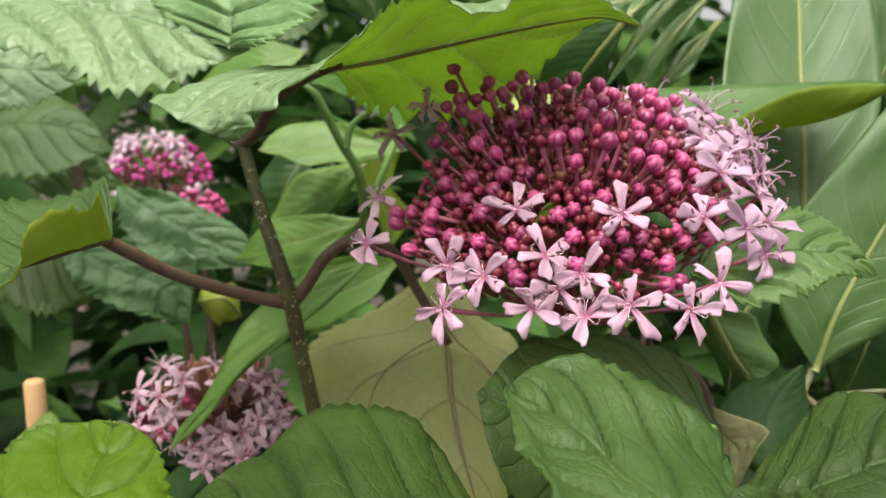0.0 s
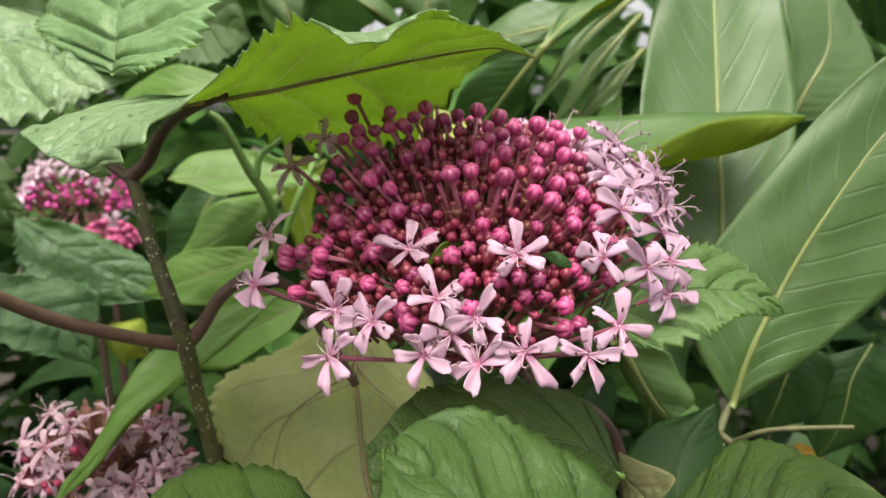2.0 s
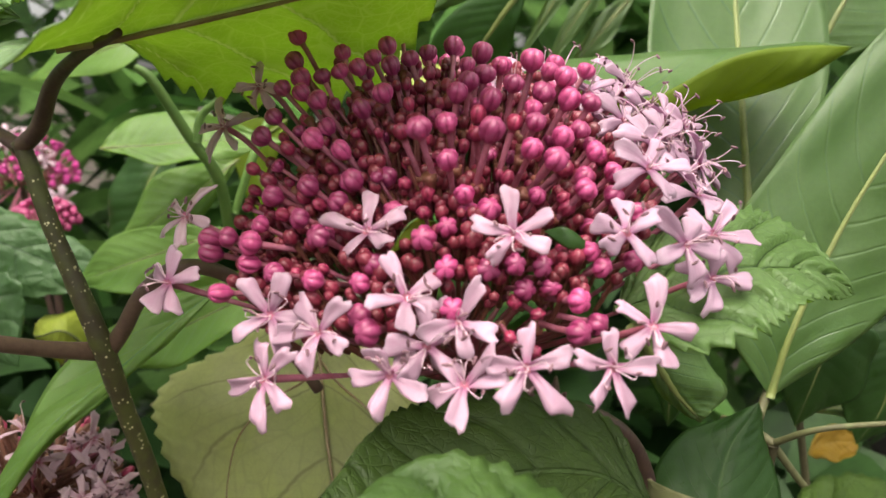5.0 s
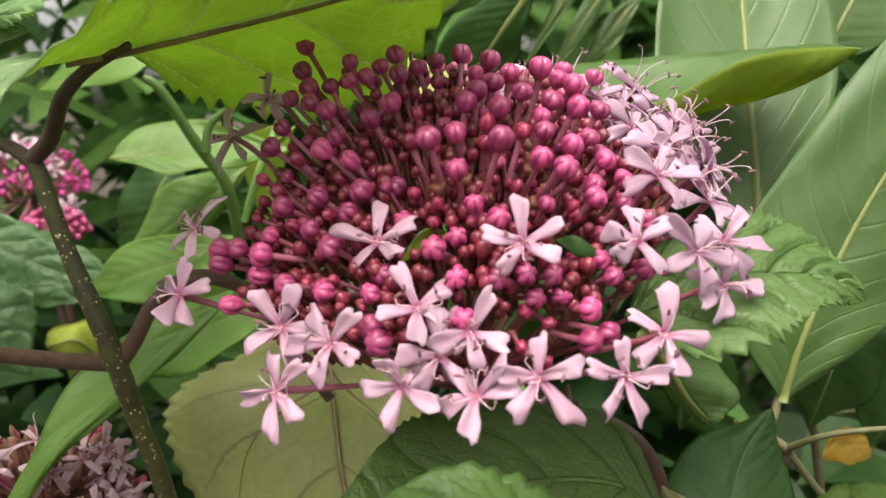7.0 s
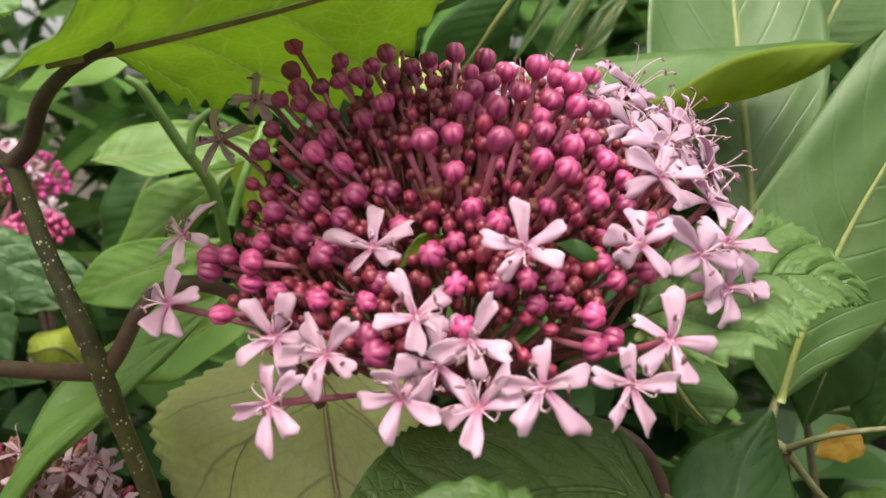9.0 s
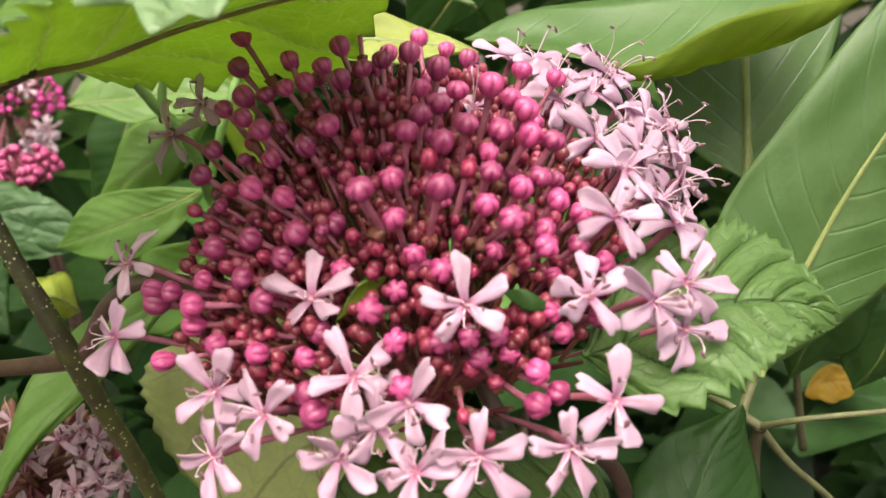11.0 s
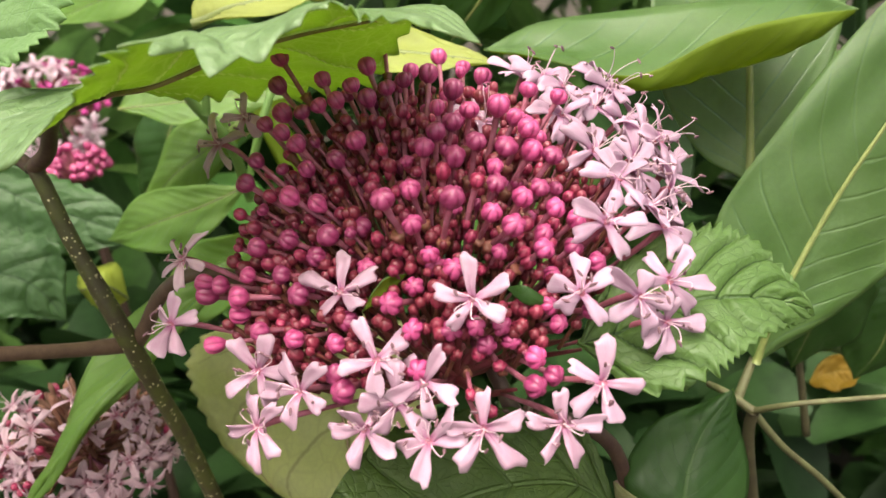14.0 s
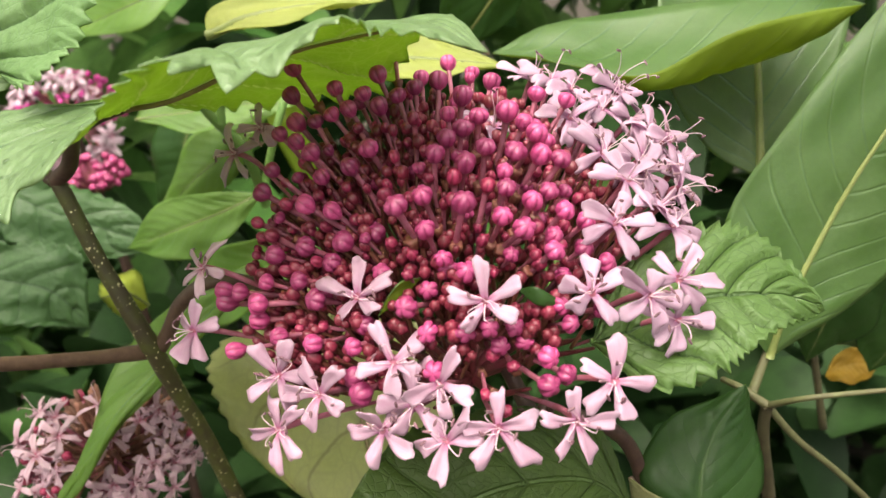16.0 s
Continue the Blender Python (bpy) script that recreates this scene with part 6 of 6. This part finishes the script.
# buds between and behind them
bud_group([(0.0125, 0.3030, 1.0535), (0.0224, 0.3047, 1.0558), (0.0314, 0.3035, 1.0560), (0.0266, 0.3111, 1.0585), (0.0173, 0.3038, 1.0548), (0.0311, 0.3211, 1.0623), (0.0065, 0.3057, 1.0532), (0.0069, 0.2976, 1.0493), (0.0013, 0.3038, 1.0506), (0.0117, 0.2908, 1.0473), (0.0232, 0.2801, 1.0449), (0.0287, 0.2838, 1.0486), (-0.0002, 0.2916, 1.0432), (-0.0030, 0.2870, 1.0384), (0.0179, 0.2732, 1.0352), (0.0096, 0.2706, 1.0270), (0.0006, 0.2729, 1.0246), (-0.0024, 0.2700, 1.0181), (-0.0165, 0.2776, 1.0138), (-0.0050, 0.2646, 1.0096), (0.0299, 0.2605, 1.0215), (0.0371, 0.3067, 1.0578), (0.0423, 0.3084, 1.0594), (0.0212, 0.2437, 1.0012), (0.0246, 0.2529, 1.0107), (0.0495, 0.3068, 1.0610)], 0.97)
bud_group([(0.0558, 0.2932, 1.0584), (0.0592, 0.2821, 1.0546), (0.0510, 0.2867, 1.0551), (0.0545, 0.2787, 1.0526), (0.0501, 0.2764, 1.0509), (0.0467, 0.2720, 1.0482), (0.0542, 0.2667, 1.0465), (0.0671, 0.2683, 1.0476), (0.0708, 0.2775, 1.0527), (0.0636, 0.2633, 1.0441), (0.0695, 0.2579, 1.0375), (0.0740, 0.2598, 1.0389), (0.0783, 0.2663, 1.0449), (0.0775, 0.2588, 1.0338), (0.0740, 0.2561, 1.0283), (0.0816, 0.2580, 1.0234), (0.0874, 0.2579, 1.0189), (0.0514, 0.2543, 1.0218), (0.0417, 0.2537, 1.0182), (0.0461, 0.2560, 1.0253), (0.0740, 0.2501, 1.0119), (0.0847, 0.2521, 1.0087), (0.0640, 0.2461, 1.0051), (0.0735, 0.2420, 0.9971), (0.0413, 0.2405, 1.0026)], 0.97)
# buds along the far rim
bud_group([(0.0532, 0.3350, 1.0614), (0.0605, 0.3300, 1.0582), (0.0662, 0.3250, 1.0557), (0.0672, 0.3180, 1.0523), (0.0493, 0.3250, 1.0571), (0.0548, 0.3100, 1.0526), (0.0570, 0.3000, 1.0489), (0.0483, 0.3150, 1.0533), (0.0441, 0.3300, 1.0583), (0.0395, 0.3250, 1.0545), (0.0771, 0.3000, 1.0553), (0.0854, 0.2980, 1.0529), (0.0319, 0.3150, 1.0521), (0.0245, 0.3200, 1.0542), (0.0171, 0.3250, 1.0580)], 0.98)
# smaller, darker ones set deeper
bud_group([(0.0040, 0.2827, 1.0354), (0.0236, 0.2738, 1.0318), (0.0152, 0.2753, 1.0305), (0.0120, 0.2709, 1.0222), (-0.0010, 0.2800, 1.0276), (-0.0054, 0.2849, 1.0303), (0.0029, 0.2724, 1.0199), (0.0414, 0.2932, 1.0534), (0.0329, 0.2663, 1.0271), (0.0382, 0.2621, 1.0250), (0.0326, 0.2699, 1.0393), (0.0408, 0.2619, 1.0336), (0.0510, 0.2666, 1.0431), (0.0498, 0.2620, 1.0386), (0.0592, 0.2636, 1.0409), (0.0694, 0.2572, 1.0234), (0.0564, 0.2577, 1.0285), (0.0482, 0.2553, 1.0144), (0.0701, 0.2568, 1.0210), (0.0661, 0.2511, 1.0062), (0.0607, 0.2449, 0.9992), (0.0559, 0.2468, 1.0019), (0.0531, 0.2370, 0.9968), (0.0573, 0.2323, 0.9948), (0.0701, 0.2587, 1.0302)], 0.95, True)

# smaller, darker buds and stalks inside the dome
rng = np.random.default_rng(21)
base_v = np.array([tuple(q.co) for q in YOUNG_MESH.vertices])
base_f = [tuple(f.vertices) for f in YOUNG_MESH.polygons]
stem_v = np.array([tuple(q.co) for q in TUBE_MESHES[0].vertices])
stem_f = [tuple(f.vertices) for f in TUBE_MESHES[0].polygons]
verts, faces, kinds = [], [], []
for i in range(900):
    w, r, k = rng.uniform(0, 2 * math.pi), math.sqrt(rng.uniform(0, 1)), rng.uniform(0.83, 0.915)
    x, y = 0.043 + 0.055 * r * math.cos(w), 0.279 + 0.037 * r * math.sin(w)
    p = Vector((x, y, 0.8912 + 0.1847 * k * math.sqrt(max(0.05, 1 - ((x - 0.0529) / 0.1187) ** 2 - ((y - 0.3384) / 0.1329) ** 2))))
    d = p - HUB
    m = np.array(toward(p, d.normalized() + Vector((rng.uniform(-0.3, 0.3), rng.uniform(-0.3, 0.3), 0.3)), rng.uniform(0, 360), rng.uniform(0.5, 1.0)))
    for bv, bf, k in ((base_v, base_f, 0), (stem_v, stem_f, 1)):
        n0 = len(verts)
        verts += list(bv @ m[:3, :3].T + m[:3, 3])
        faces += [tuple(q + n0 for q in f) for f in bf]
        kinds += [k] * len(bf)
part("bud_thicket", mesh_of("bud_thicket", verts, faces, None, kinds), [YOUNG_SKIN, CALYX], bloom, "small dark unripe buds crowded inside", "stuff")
for i in range(34):
    d = rng.normal(size=3)
    d[2] = abs(d[2]) * 0.7
    d /= np.linalg.norm(d)
    d[2] = max(d[2], 0.35)
    e = HUB + Vector(d) * rng.uniform(0.030, 0.042)
    k = rng.uniform(-0.004, 0.004, 3)
    part("branch", tube_mesh("branch", [HUB, HUB.lerp(e, 0.5) + Vector(k), e], [0.0016, 0.0012, 0.0005], 8, 10), BRANCH, bloom)

flower(bloom, (0.0237, 0.2547, 1.0179), (-0.21, -0.83, 0.51), HUB, ((358, 10.0, -2), (58, 9.9, 3), (131, 6.9, 17), (222, 8.1, -9), (286, 12.0, -8)), 'pink', 1)
flower(bloom, (0.0553, 0.2442, 1.0178), (-0.05, -0.89, 0.45), HUB, ((355, 10.6, 6), (62, 9.9, 2), (131, 8.8, 23), (212, 8.5, 9), (289, 9.6, 1)), 'pink', 2)
flower(bloom, (0.0317, 0.2414, 1.0055), (0.11, -0.85, 0.52), HUB, ((337, 11.1, 1), (59, 9.6, -6), (126, 7.2, 4), (192, 8.2, 4), (262, 9.1, 7)), 'pink', 3)
flower(bloom, (0.0422, 0.2385, 1.0002), (-0.25, -0.82, 0.52), HUB, ((36, 10.8, 23), (105, 9.6, 12), (164, 8.6, 19), (246, 9.0, 28), (314, 9.4, -23)), 'pink', 4)
flower(bloom, (0.0014, 0.2495, 1.0009), (0.04, -0.96, 0.29), HUB, ((322, 10.0, 0), (31, 9.8, 12), (104, 7.7, 2), (170, 9.4, -1), (248, 9.2, 16)), 'pink', 5)
flower(bloom, (0.0125, 0.2418, 0.9987), (-0.30, -0.86, 0.41), HUB, ((315, 9.9, -8), (44, 9.5, 10), (111, 7.6, 13), (194, 9.1, 3), (266, 11.6, -14)), 'pink', 6)
flower(bloom, (-0.0002, 0.2450, 0.9876), (-0.44, -0.84, 0.32), HUB, ((346, 8.5, 8), (47, 10.0, 4), (120, 9.4, 8), (181, 10.7, 10), (252, 10.3, -8)), 'pink', 7)
flower(bloom, (0.0275, 0.2366, 0.9900), (-0.15, -0.92, 0.37), HUB, ((323, 8.2, 31), (34, 8.6, -36), (127, 10.1, 27), (207, 9.2, 3), (268, 9.2, -5)), 'pink', 8)
flower(bloom, (0.0355, 0.2380, 0.9956), (0.08, -0.91, 0.40), HUB, ((59, 10.2, 9), (139, 10.8, 11), (214, 9.1, 0), (278, 9.1, -10), (357, 11.0, 9)), 'pink', 9)
flower(bloom, (0.0426, 0.2309, 0.9890), (-0.33, -0.80, 0.51), HUB, ((39, 10.6, 15), (83, 9.1, 5), (181, 10.1, 18), (255, 9.1, -21), (306, 11.9, -24)), 'pink', 10)
flower(bloom, (0.0552, 0.2286, 0.9928), (0.05, -0.94, 0.32), HUB, ((360, 9.0, -7), (74, 9.3, 17), (147, 12.3, 0), (216, 10.3, 13), (287, 9.0, 2)), 'pink', 11)
flower(bloom, (0.0736, 0.2303, 0.9912), (0.16, -0.97, 0.20), HUB, ((4, 8.0, -8), (92, 9.5, 13), (170, 10.3, 0), (223, 9.5, 12), (292, 9.9, 10)), 'pink', 12)
flower(bloom, (0.0838, 0.2354, 0.9980), (0.16, -0.90, 0.40), HUB, ((17, 10.5, 2), (99, 9.5, 4), (174, 9.6, 9), (237, 10.1, 10), (312, 9.1, -7)), 'pink', 13)
flower(bloom, (0.0810, 0.2461, 1.0166), (-0.07, -0.86, 0.51), HUB, ((7, 9.9, -15), (59, 8.7, 11), (139, 9.0, 5), (225, 6.9, 5), (293, 7.8, -6)), 'lilac', 14)
flower(bloom, (0.0958, 0.2491, 1.0126), (0.31, -0.89, 0.32), HUB, ((321, 11.2, 8), (29, 6.5, 2), (111, 8.5, 9), (168, 9.2, 0), (262, 10.3, 16)), 'lilac', 15)
flower(bloom, (0.1047, 0.2550, 1.0136), (0.05, -0.93, 0.37), HUB, ((333, 8.9, -26), (46, 10.3, -4), (106, 10.8, -1), (144, 10.3, -7), (276, 6.5, 8)), 'lilac', 16)
flower(bloom, (0.1036, 0.2518, 1.0038), (0.21, -0.92, 0.33), HUB, ((3, 6.5, 22), (103, 9.6, 6), (193, 8.9, 5), (249, 8.9, 6), (308, 7.9, -5)), 'lilac', 17)
flower(bloom, (-0.0269, 0.2748, 1.0036), (-0.28, -0.87, 0.40), HUB, ((21, 9.2, 12), (68, 8.9, 8), (156, 9.1, 14), (179, 10.5, 40), (301, 6.5, -13)), 'pink', 18)
flower(bloom, (-0.0232, 0.2837, 1.0188), (-0.51, -0.73, 0.46), HUB, ((29, 10.0, 8), (100, 6.5, -7), (171, 8.1, 10), (228, 8.3, 13), (300, 9.8, -14)), 'dull', 19)
flower(bloom, (-0.0063, 0.3137, 1.0512), (-0.53, -0.82, 0.23), HUB, ((1, 6.6, 11), (85, 6.5, 7), (146, 6.6, -15), (216, 8.3, -21), (268, 7.8, 15)), 'dull', 20)
flower(bloom, (-0.0211, 0.3330, 1.0393), (-0.63, -0.67, 0.39), HUB, ((58, 10.4, -8), (131, 11.0, 0), (193, 10.9, 6), (267, 10.3, 14), (339, 10.7, 7)), 'dull', 21)
flower(bloom, (0.0895, 0.2570, 1.0297), (0.20, -0.75, 0.63), HUB, ((312, 9.2, 11), (33, 8.5, 1), (109, 9.7, 15), (178, 11.1, 20), (260, 8.9, -19)), 'lilac', 22)
flower(bloom, (0.0931, 0.2879, 1.0393), (0.57, -0.55, 0.61), HUB, ((53, 10.2, -7), (125, 11.8, -5), (189, 11.4, 1), (264, 10.7, -8), (337, 10.6, -1)), 'lilac', 23)
flower(bloom, (0.1068, 0.2800, 1.0245), (0.64, -0.33, 0.70), HUB, ((22, 11.1, 2), (97, 11.1, 11), (160, 11.6, 10), (244, 10.8, 13), (303, 11.7, 4)), 'lilac', 24)
flower(bloom, (0.0976, 0.2780, 1.0339), (0.36, -0.54, 0.76), HUB, ((3, 10.3, -1), (75, 10.3, 14), (161, 10.1, -5), (232, 11.9, -2), (305, 10.2, 3)), 'lilac', 25)
flower(bloom, (0.1115, 0.3050, 1.0384), (0.55, -0.48, 0.68), HUB, ((31, 10.0, 7), (113, 11.1, 5), (173, 11.1, -6), (252, 10.7, 13), (324, 10.3, -4)), 'lilac', 26)
flower(bloom, (0.0988, 0.3150, 1.0451), (0.57, -0.42, 0.71), HUB, ((47, 10.1, -2), (130, 11.7, -10), (189, 10.6, 13), (264, 10.3, 11), (346, 10.6, -1)), 'lilac', 27)
flower(bloom, (0.0865, 0.3350, 1.0524), (0.37, -0.24, 0.90), HUB, ((68, 11.6, -9), (125, 10.7, 11), (213, 11.1, 9), (274, 11.7, 10), (342, 12.0, -2)), 'lilac', 28)
flower(bloom, (0.1091, 0.2750, 1.0201), (0.51, -0.46, 0.73), HUB, ((4, 11.0, -4), (69, 9.9, -1), (145, 9.9, -4), (225, 11.2, 14), (298, 11.3, -6)), 'lilac', 29)
flower(bloom, (0.0643, 0.3000, 1.0470), (0.20, -0.31, 0.93), HUB, ((16, 10.1, 4), (94, 11.8, -2), (154, 10.8, 4), (228, 11.3, 12), (303, 11.0, 8)), 'lilac', 30)
flower(bloom, (0.0917, 0.3280, 1.0498), (0.38, -0.26, 0.89), HUB, ((57, 11.3, 1), (140, 10.0, -9), (203, 12.1, -3), (283, 12.1, 7), (348, 10.8, -8)), 'lilac', 31)
flower(bloom, (0.1158, 0.2980, 1.0286), (0.44, -0.43, 0.79), HUB, ((13, 10.8, -2), (87, 12.0, 13), (159, 11.8, 1), (224, 11.1, 4), (307, 10.8, 3)), 'lilac', 32)
flower(bloom, (0.1080, 0.3160, 1.0406), (0.71, -0.29, 0.64), HUB, ((33, 11.9, -4), (106, 10.7, 8), (177, 10.3, 2), (243, 10.0, -7), (317, 9.9, 9)), 'lilac', 33)
flower(bloom, (0.0914, 0.3120, 1.0401), (0.46, -0.39, 0.80), HUB, ((7, 10.5, 6), (72, 11.7, 11), (151, 11.0, 13), (224, 11.4, 8), (283, 11.8, 14)), 'lilac', 34)
flower(bloom, (0.1076, 0.3000, 1.0330), (0.64, -0.43, 0.64), HUB, ((24, 12.0, 13), (89, 9.9, 1), (176, 11.7, 12), (246, 10.2, 13), (310, 9.9, -9)), 'lilac', 35)
flower(bloom, (0.0806, 0.3400, 1.0520), (0.45, -0.11, 0.88), HUB, ((11, 11.9, 0), (88, 11.0, 3), (164, 10.5, -7), (226, 10.8, 6), (309, 10.3, -3)), 'lilac', 36)
flower(bloom, (0.1065, 0.3250, 1.0479), (0.74, -0.19, 0.65), HUB, ((54, 10.0, 7), (119, 10.9, 14), (187, 10.3, -7), (273, 11.4, -4), (332, 11.4, -5)), 'lilac', 37)
flower(bloom, (0.0862, 0.3000, 1.0473), (0.35, -0.55, 0.75), HUB, ((0, 10.2, -8), (77, 11.7, 10), (153, 11.2, 2), (217, 10.7, -4), (291, 10.2, 6)), 'lilac', 38)
flower(bloom, (0.1156, 0.3020, 1.0367), (0.75, -0.45, 0.5), HUB, ((17, 10.7, 10), (94, 10.2, 2), (170, 11.7, -4), (234, 11.2, 6), (308, 10.7, -8)), 'lilac', 39)
flower(bloom, (0.1038, 0.3250, 1.0499), (0.5, -0.35, 0.8), HUB, ((34, 11.2, 2), (111, 10.7, -4), (187, 10.2, 6), (251, 11.7, -8), (325, 11.2, 10)), 'lilac', 40)
flower(bloom, (0.1151, 0.2880, 1.0264), (0.8, -0.5, 0.35), HUB, ((51, 11.7, -4), (128, 11.2, 6), (204, 10.7, -8), (268, 10.2, 10), (342, 11.7, 2)), 'lilac', 41)
flower(bloom, (0.1037, 0.2850, 1.0340), (0.6, -0.65, 0.5), HUB, ((68, 10.2, 6), (145, 11.7, -8), (221, 11.2, 10), (285, 10.7, 2), (359, 10.2, -4)), 'lilac', 42)
HOLLOW = Vector((0.0271, 0.2749, 1.0484))

# buds that fill the dome between the larger ones, never touching another bud or a flower
rng = np.random.default_rng(20)
taken = [(b.matrix_basis.translation.copy(), 0.0135 if b.name.startswith("flower") else 0.0060) for b in bloom.children if b.name.startswith(("bud", "flower"))]
filled = 0
for i in range(3000):
    w, r = rng.uniform(0, 2 * math.pi), math.sqrt(rng.uniform(0, 1))
    x, y = 0.041 + 0.050 * r * math.cos(w), 0.280 + 0.036 * r * math.sin(w)
    k = rng.uniform(0.86, 0.935)
    z = 0.8912 + 0.1847 * k * math.sqrt(1 - ((x - 0.0529) / 0.1187) ** 2 - ((y - 0.3384) / 0.1329) ** 2)
    q = Vector((x, y, z))
    if (q - HOLLOW).length < rng.uniform(0.009, 0.026) and k > 0.92:
        continue
    if filled >= 130 or any((q - o).length < d for o, d in taken):
        continue
    taken.append((q, 0.0056))
    filled += 1
    way = (q - Vector((0.048, 0.290, 0.990))).normalized() + Vector((rng.uniform(-0.2, 0.2), rng.uniform(-0.2, 0.2), 0.12))
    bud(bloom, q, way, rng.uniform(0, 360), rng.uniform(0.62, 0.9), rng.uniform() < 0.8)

leaf(bloom, [
    ((0.0398, 0.2620, 1.0184), (0.0397, 0.2620, 1.0183), (0.0396, 0.2620, 1.0182)),
    ((0.0339, 0.2560, 1.0198), (0.0322, 0.2560, 1.0168), (0.0341, 0.2570, 1.0146)),
    ((0.0283, 0.2540, 1.0127), (0.0282, 0.2540, 1.0126), (0.0281, 0.2540, 1.0125))],
    (GLOSS_TOP, GLOSS_UNDER), 'tiny green leaf among the buds', seed=91, nu=20, nv=9, rib=0, veins=6.0)
leaf(bloom, [
    ((0.0640, 0.2520, 1.0168), (0.0639, 0.2520, 1.0167), (0.0638, 0.2520, 1.0166)),
    ((0.0686, 0.2500, 1.0176), (0.0691, 0.2490, 1.0153), (0.0683, 0.2490, 1.0131)),
    ((0.0753, 0.2500, 1.0121), (0.0752, 0.2500, 1.0120), (0.0751, 0.2500, 1.0119))],
    (GLOSS_DARK, GLOSS_UNDER), 'tiny dark leaf among the buds', seed=92, nu=20, nv=9, rib=0, veins=6.0)


def small_head(at, label, buds, flowers, radius, flat, kinds, seed, rusty=0, young=False, ring=False):
    # a flower head of the same kind, seen from farther off
    rng = np.random.default_rng(seed)
    at = Vector(at)
    head = thing("flower_head", at, label, "flower", "flower heads")
    for i in range(buds):
        d = rng.normal(size=3)
        d[2] = abs(d[2]) * flat
        d /= np.linalg.norm(d)
        p = at + Vector((d[0] * radius, d[1] * radius, d[2] * radius * 0.9))
        bud(head, p, Vector(d) + Vector((0, 0, 0.4)), rng.uniform(0, 360), rng.uniform(0.8, 1.1), young, body=MAGENTA_MESH if flowers and not young else None)
    for i in range(flowers):
        d = rng.normal(size=3)
        d[1] = -abs(d[1]) * 0.8
        d[2] = abs(d[2]) * 0.7 - 0.1
        if ring:
            # open flowers stand round the rim, buds fill the middle
            w = rng.uniform(0, 6.28)
            d = np.array((math.cos(w), -0.55, 0.1 + 0.8 * math.sin(w)))
        d /= np.linalg.norm(d)
        p = at + Vector(d) * radius * rng.uniform(0.82, 1.12)
        flower(head, p, Vector(d) + Vector((0, -0.4, 0.25)) + Vector(rng.uniform(-0.7, 0.7, 3) * (1 if rusty else 0.3)), at, five(rng, rng.uniform(1.0, 1.35) if ring else rng.uniform(0.75, 1.05)), kinds[i % len(kinds)], seed + i)
    for i in range(rusty):
        d = rng.normal(size=3)
        d[2] = abs(d[2])
        d /= np.linalg.norm(d)
        c, e = np.array(at), d * radius * rng.uniform(0.8, 1.0)
        part("withered_calyx", tube_mesh("withered_calyx", [c + e * 0.1, c + e * 0.6 + rng.uniform(-0.003, 0.003, 3), c + e * 0.93, c + e], [0.0005, 0.0006, 0.0013, 0.0003], 7, 9), RUSTY, head)
    return head


small_head((-0.1128, 0.3750, 0.8961), 'fading flower head with dull pink petals and rusty calyces', 22, 42, 0.037, 0.8, ('dull',), 101, 170, True)
small_head((-0.2674, 0.7600, 0.9839), 'distant flower head with magenta buds and pale pink flowers', 110, 32, 0.045, 0.7, ('pale',), 151, ring=True)
small_head((-0.1771, 0.5750, 0.9739), 'distant cluster of unopened crimson buds', 75, 0, 0.019, 0.7, ('lilac',), 171)
stalk(back, [(-0.2674, 0.7600, 0.9839), (-0.2474, 0.7600, 0.6839), (-0.2674, 0.7600, -0.0200)], [0.002, 0.004, 0.005], STEM, 'stem')
stalk(back, [(-0.1771, 0.5750, 0.9739), (-0.1671, 0.5750, 0.6739), (-0.1771, 0.5750, -0.0200)], [0.002, 0.004, 0.005], STEM, 'stem')
stalk(low, [(-0.1128, 0.3750, 0.8961), (-0.1028, 0.3750, 0.5961), (-0.1128, 0.3750, -0.0200)], [0.002, 0.004, 0.005], STEM, 'stem')
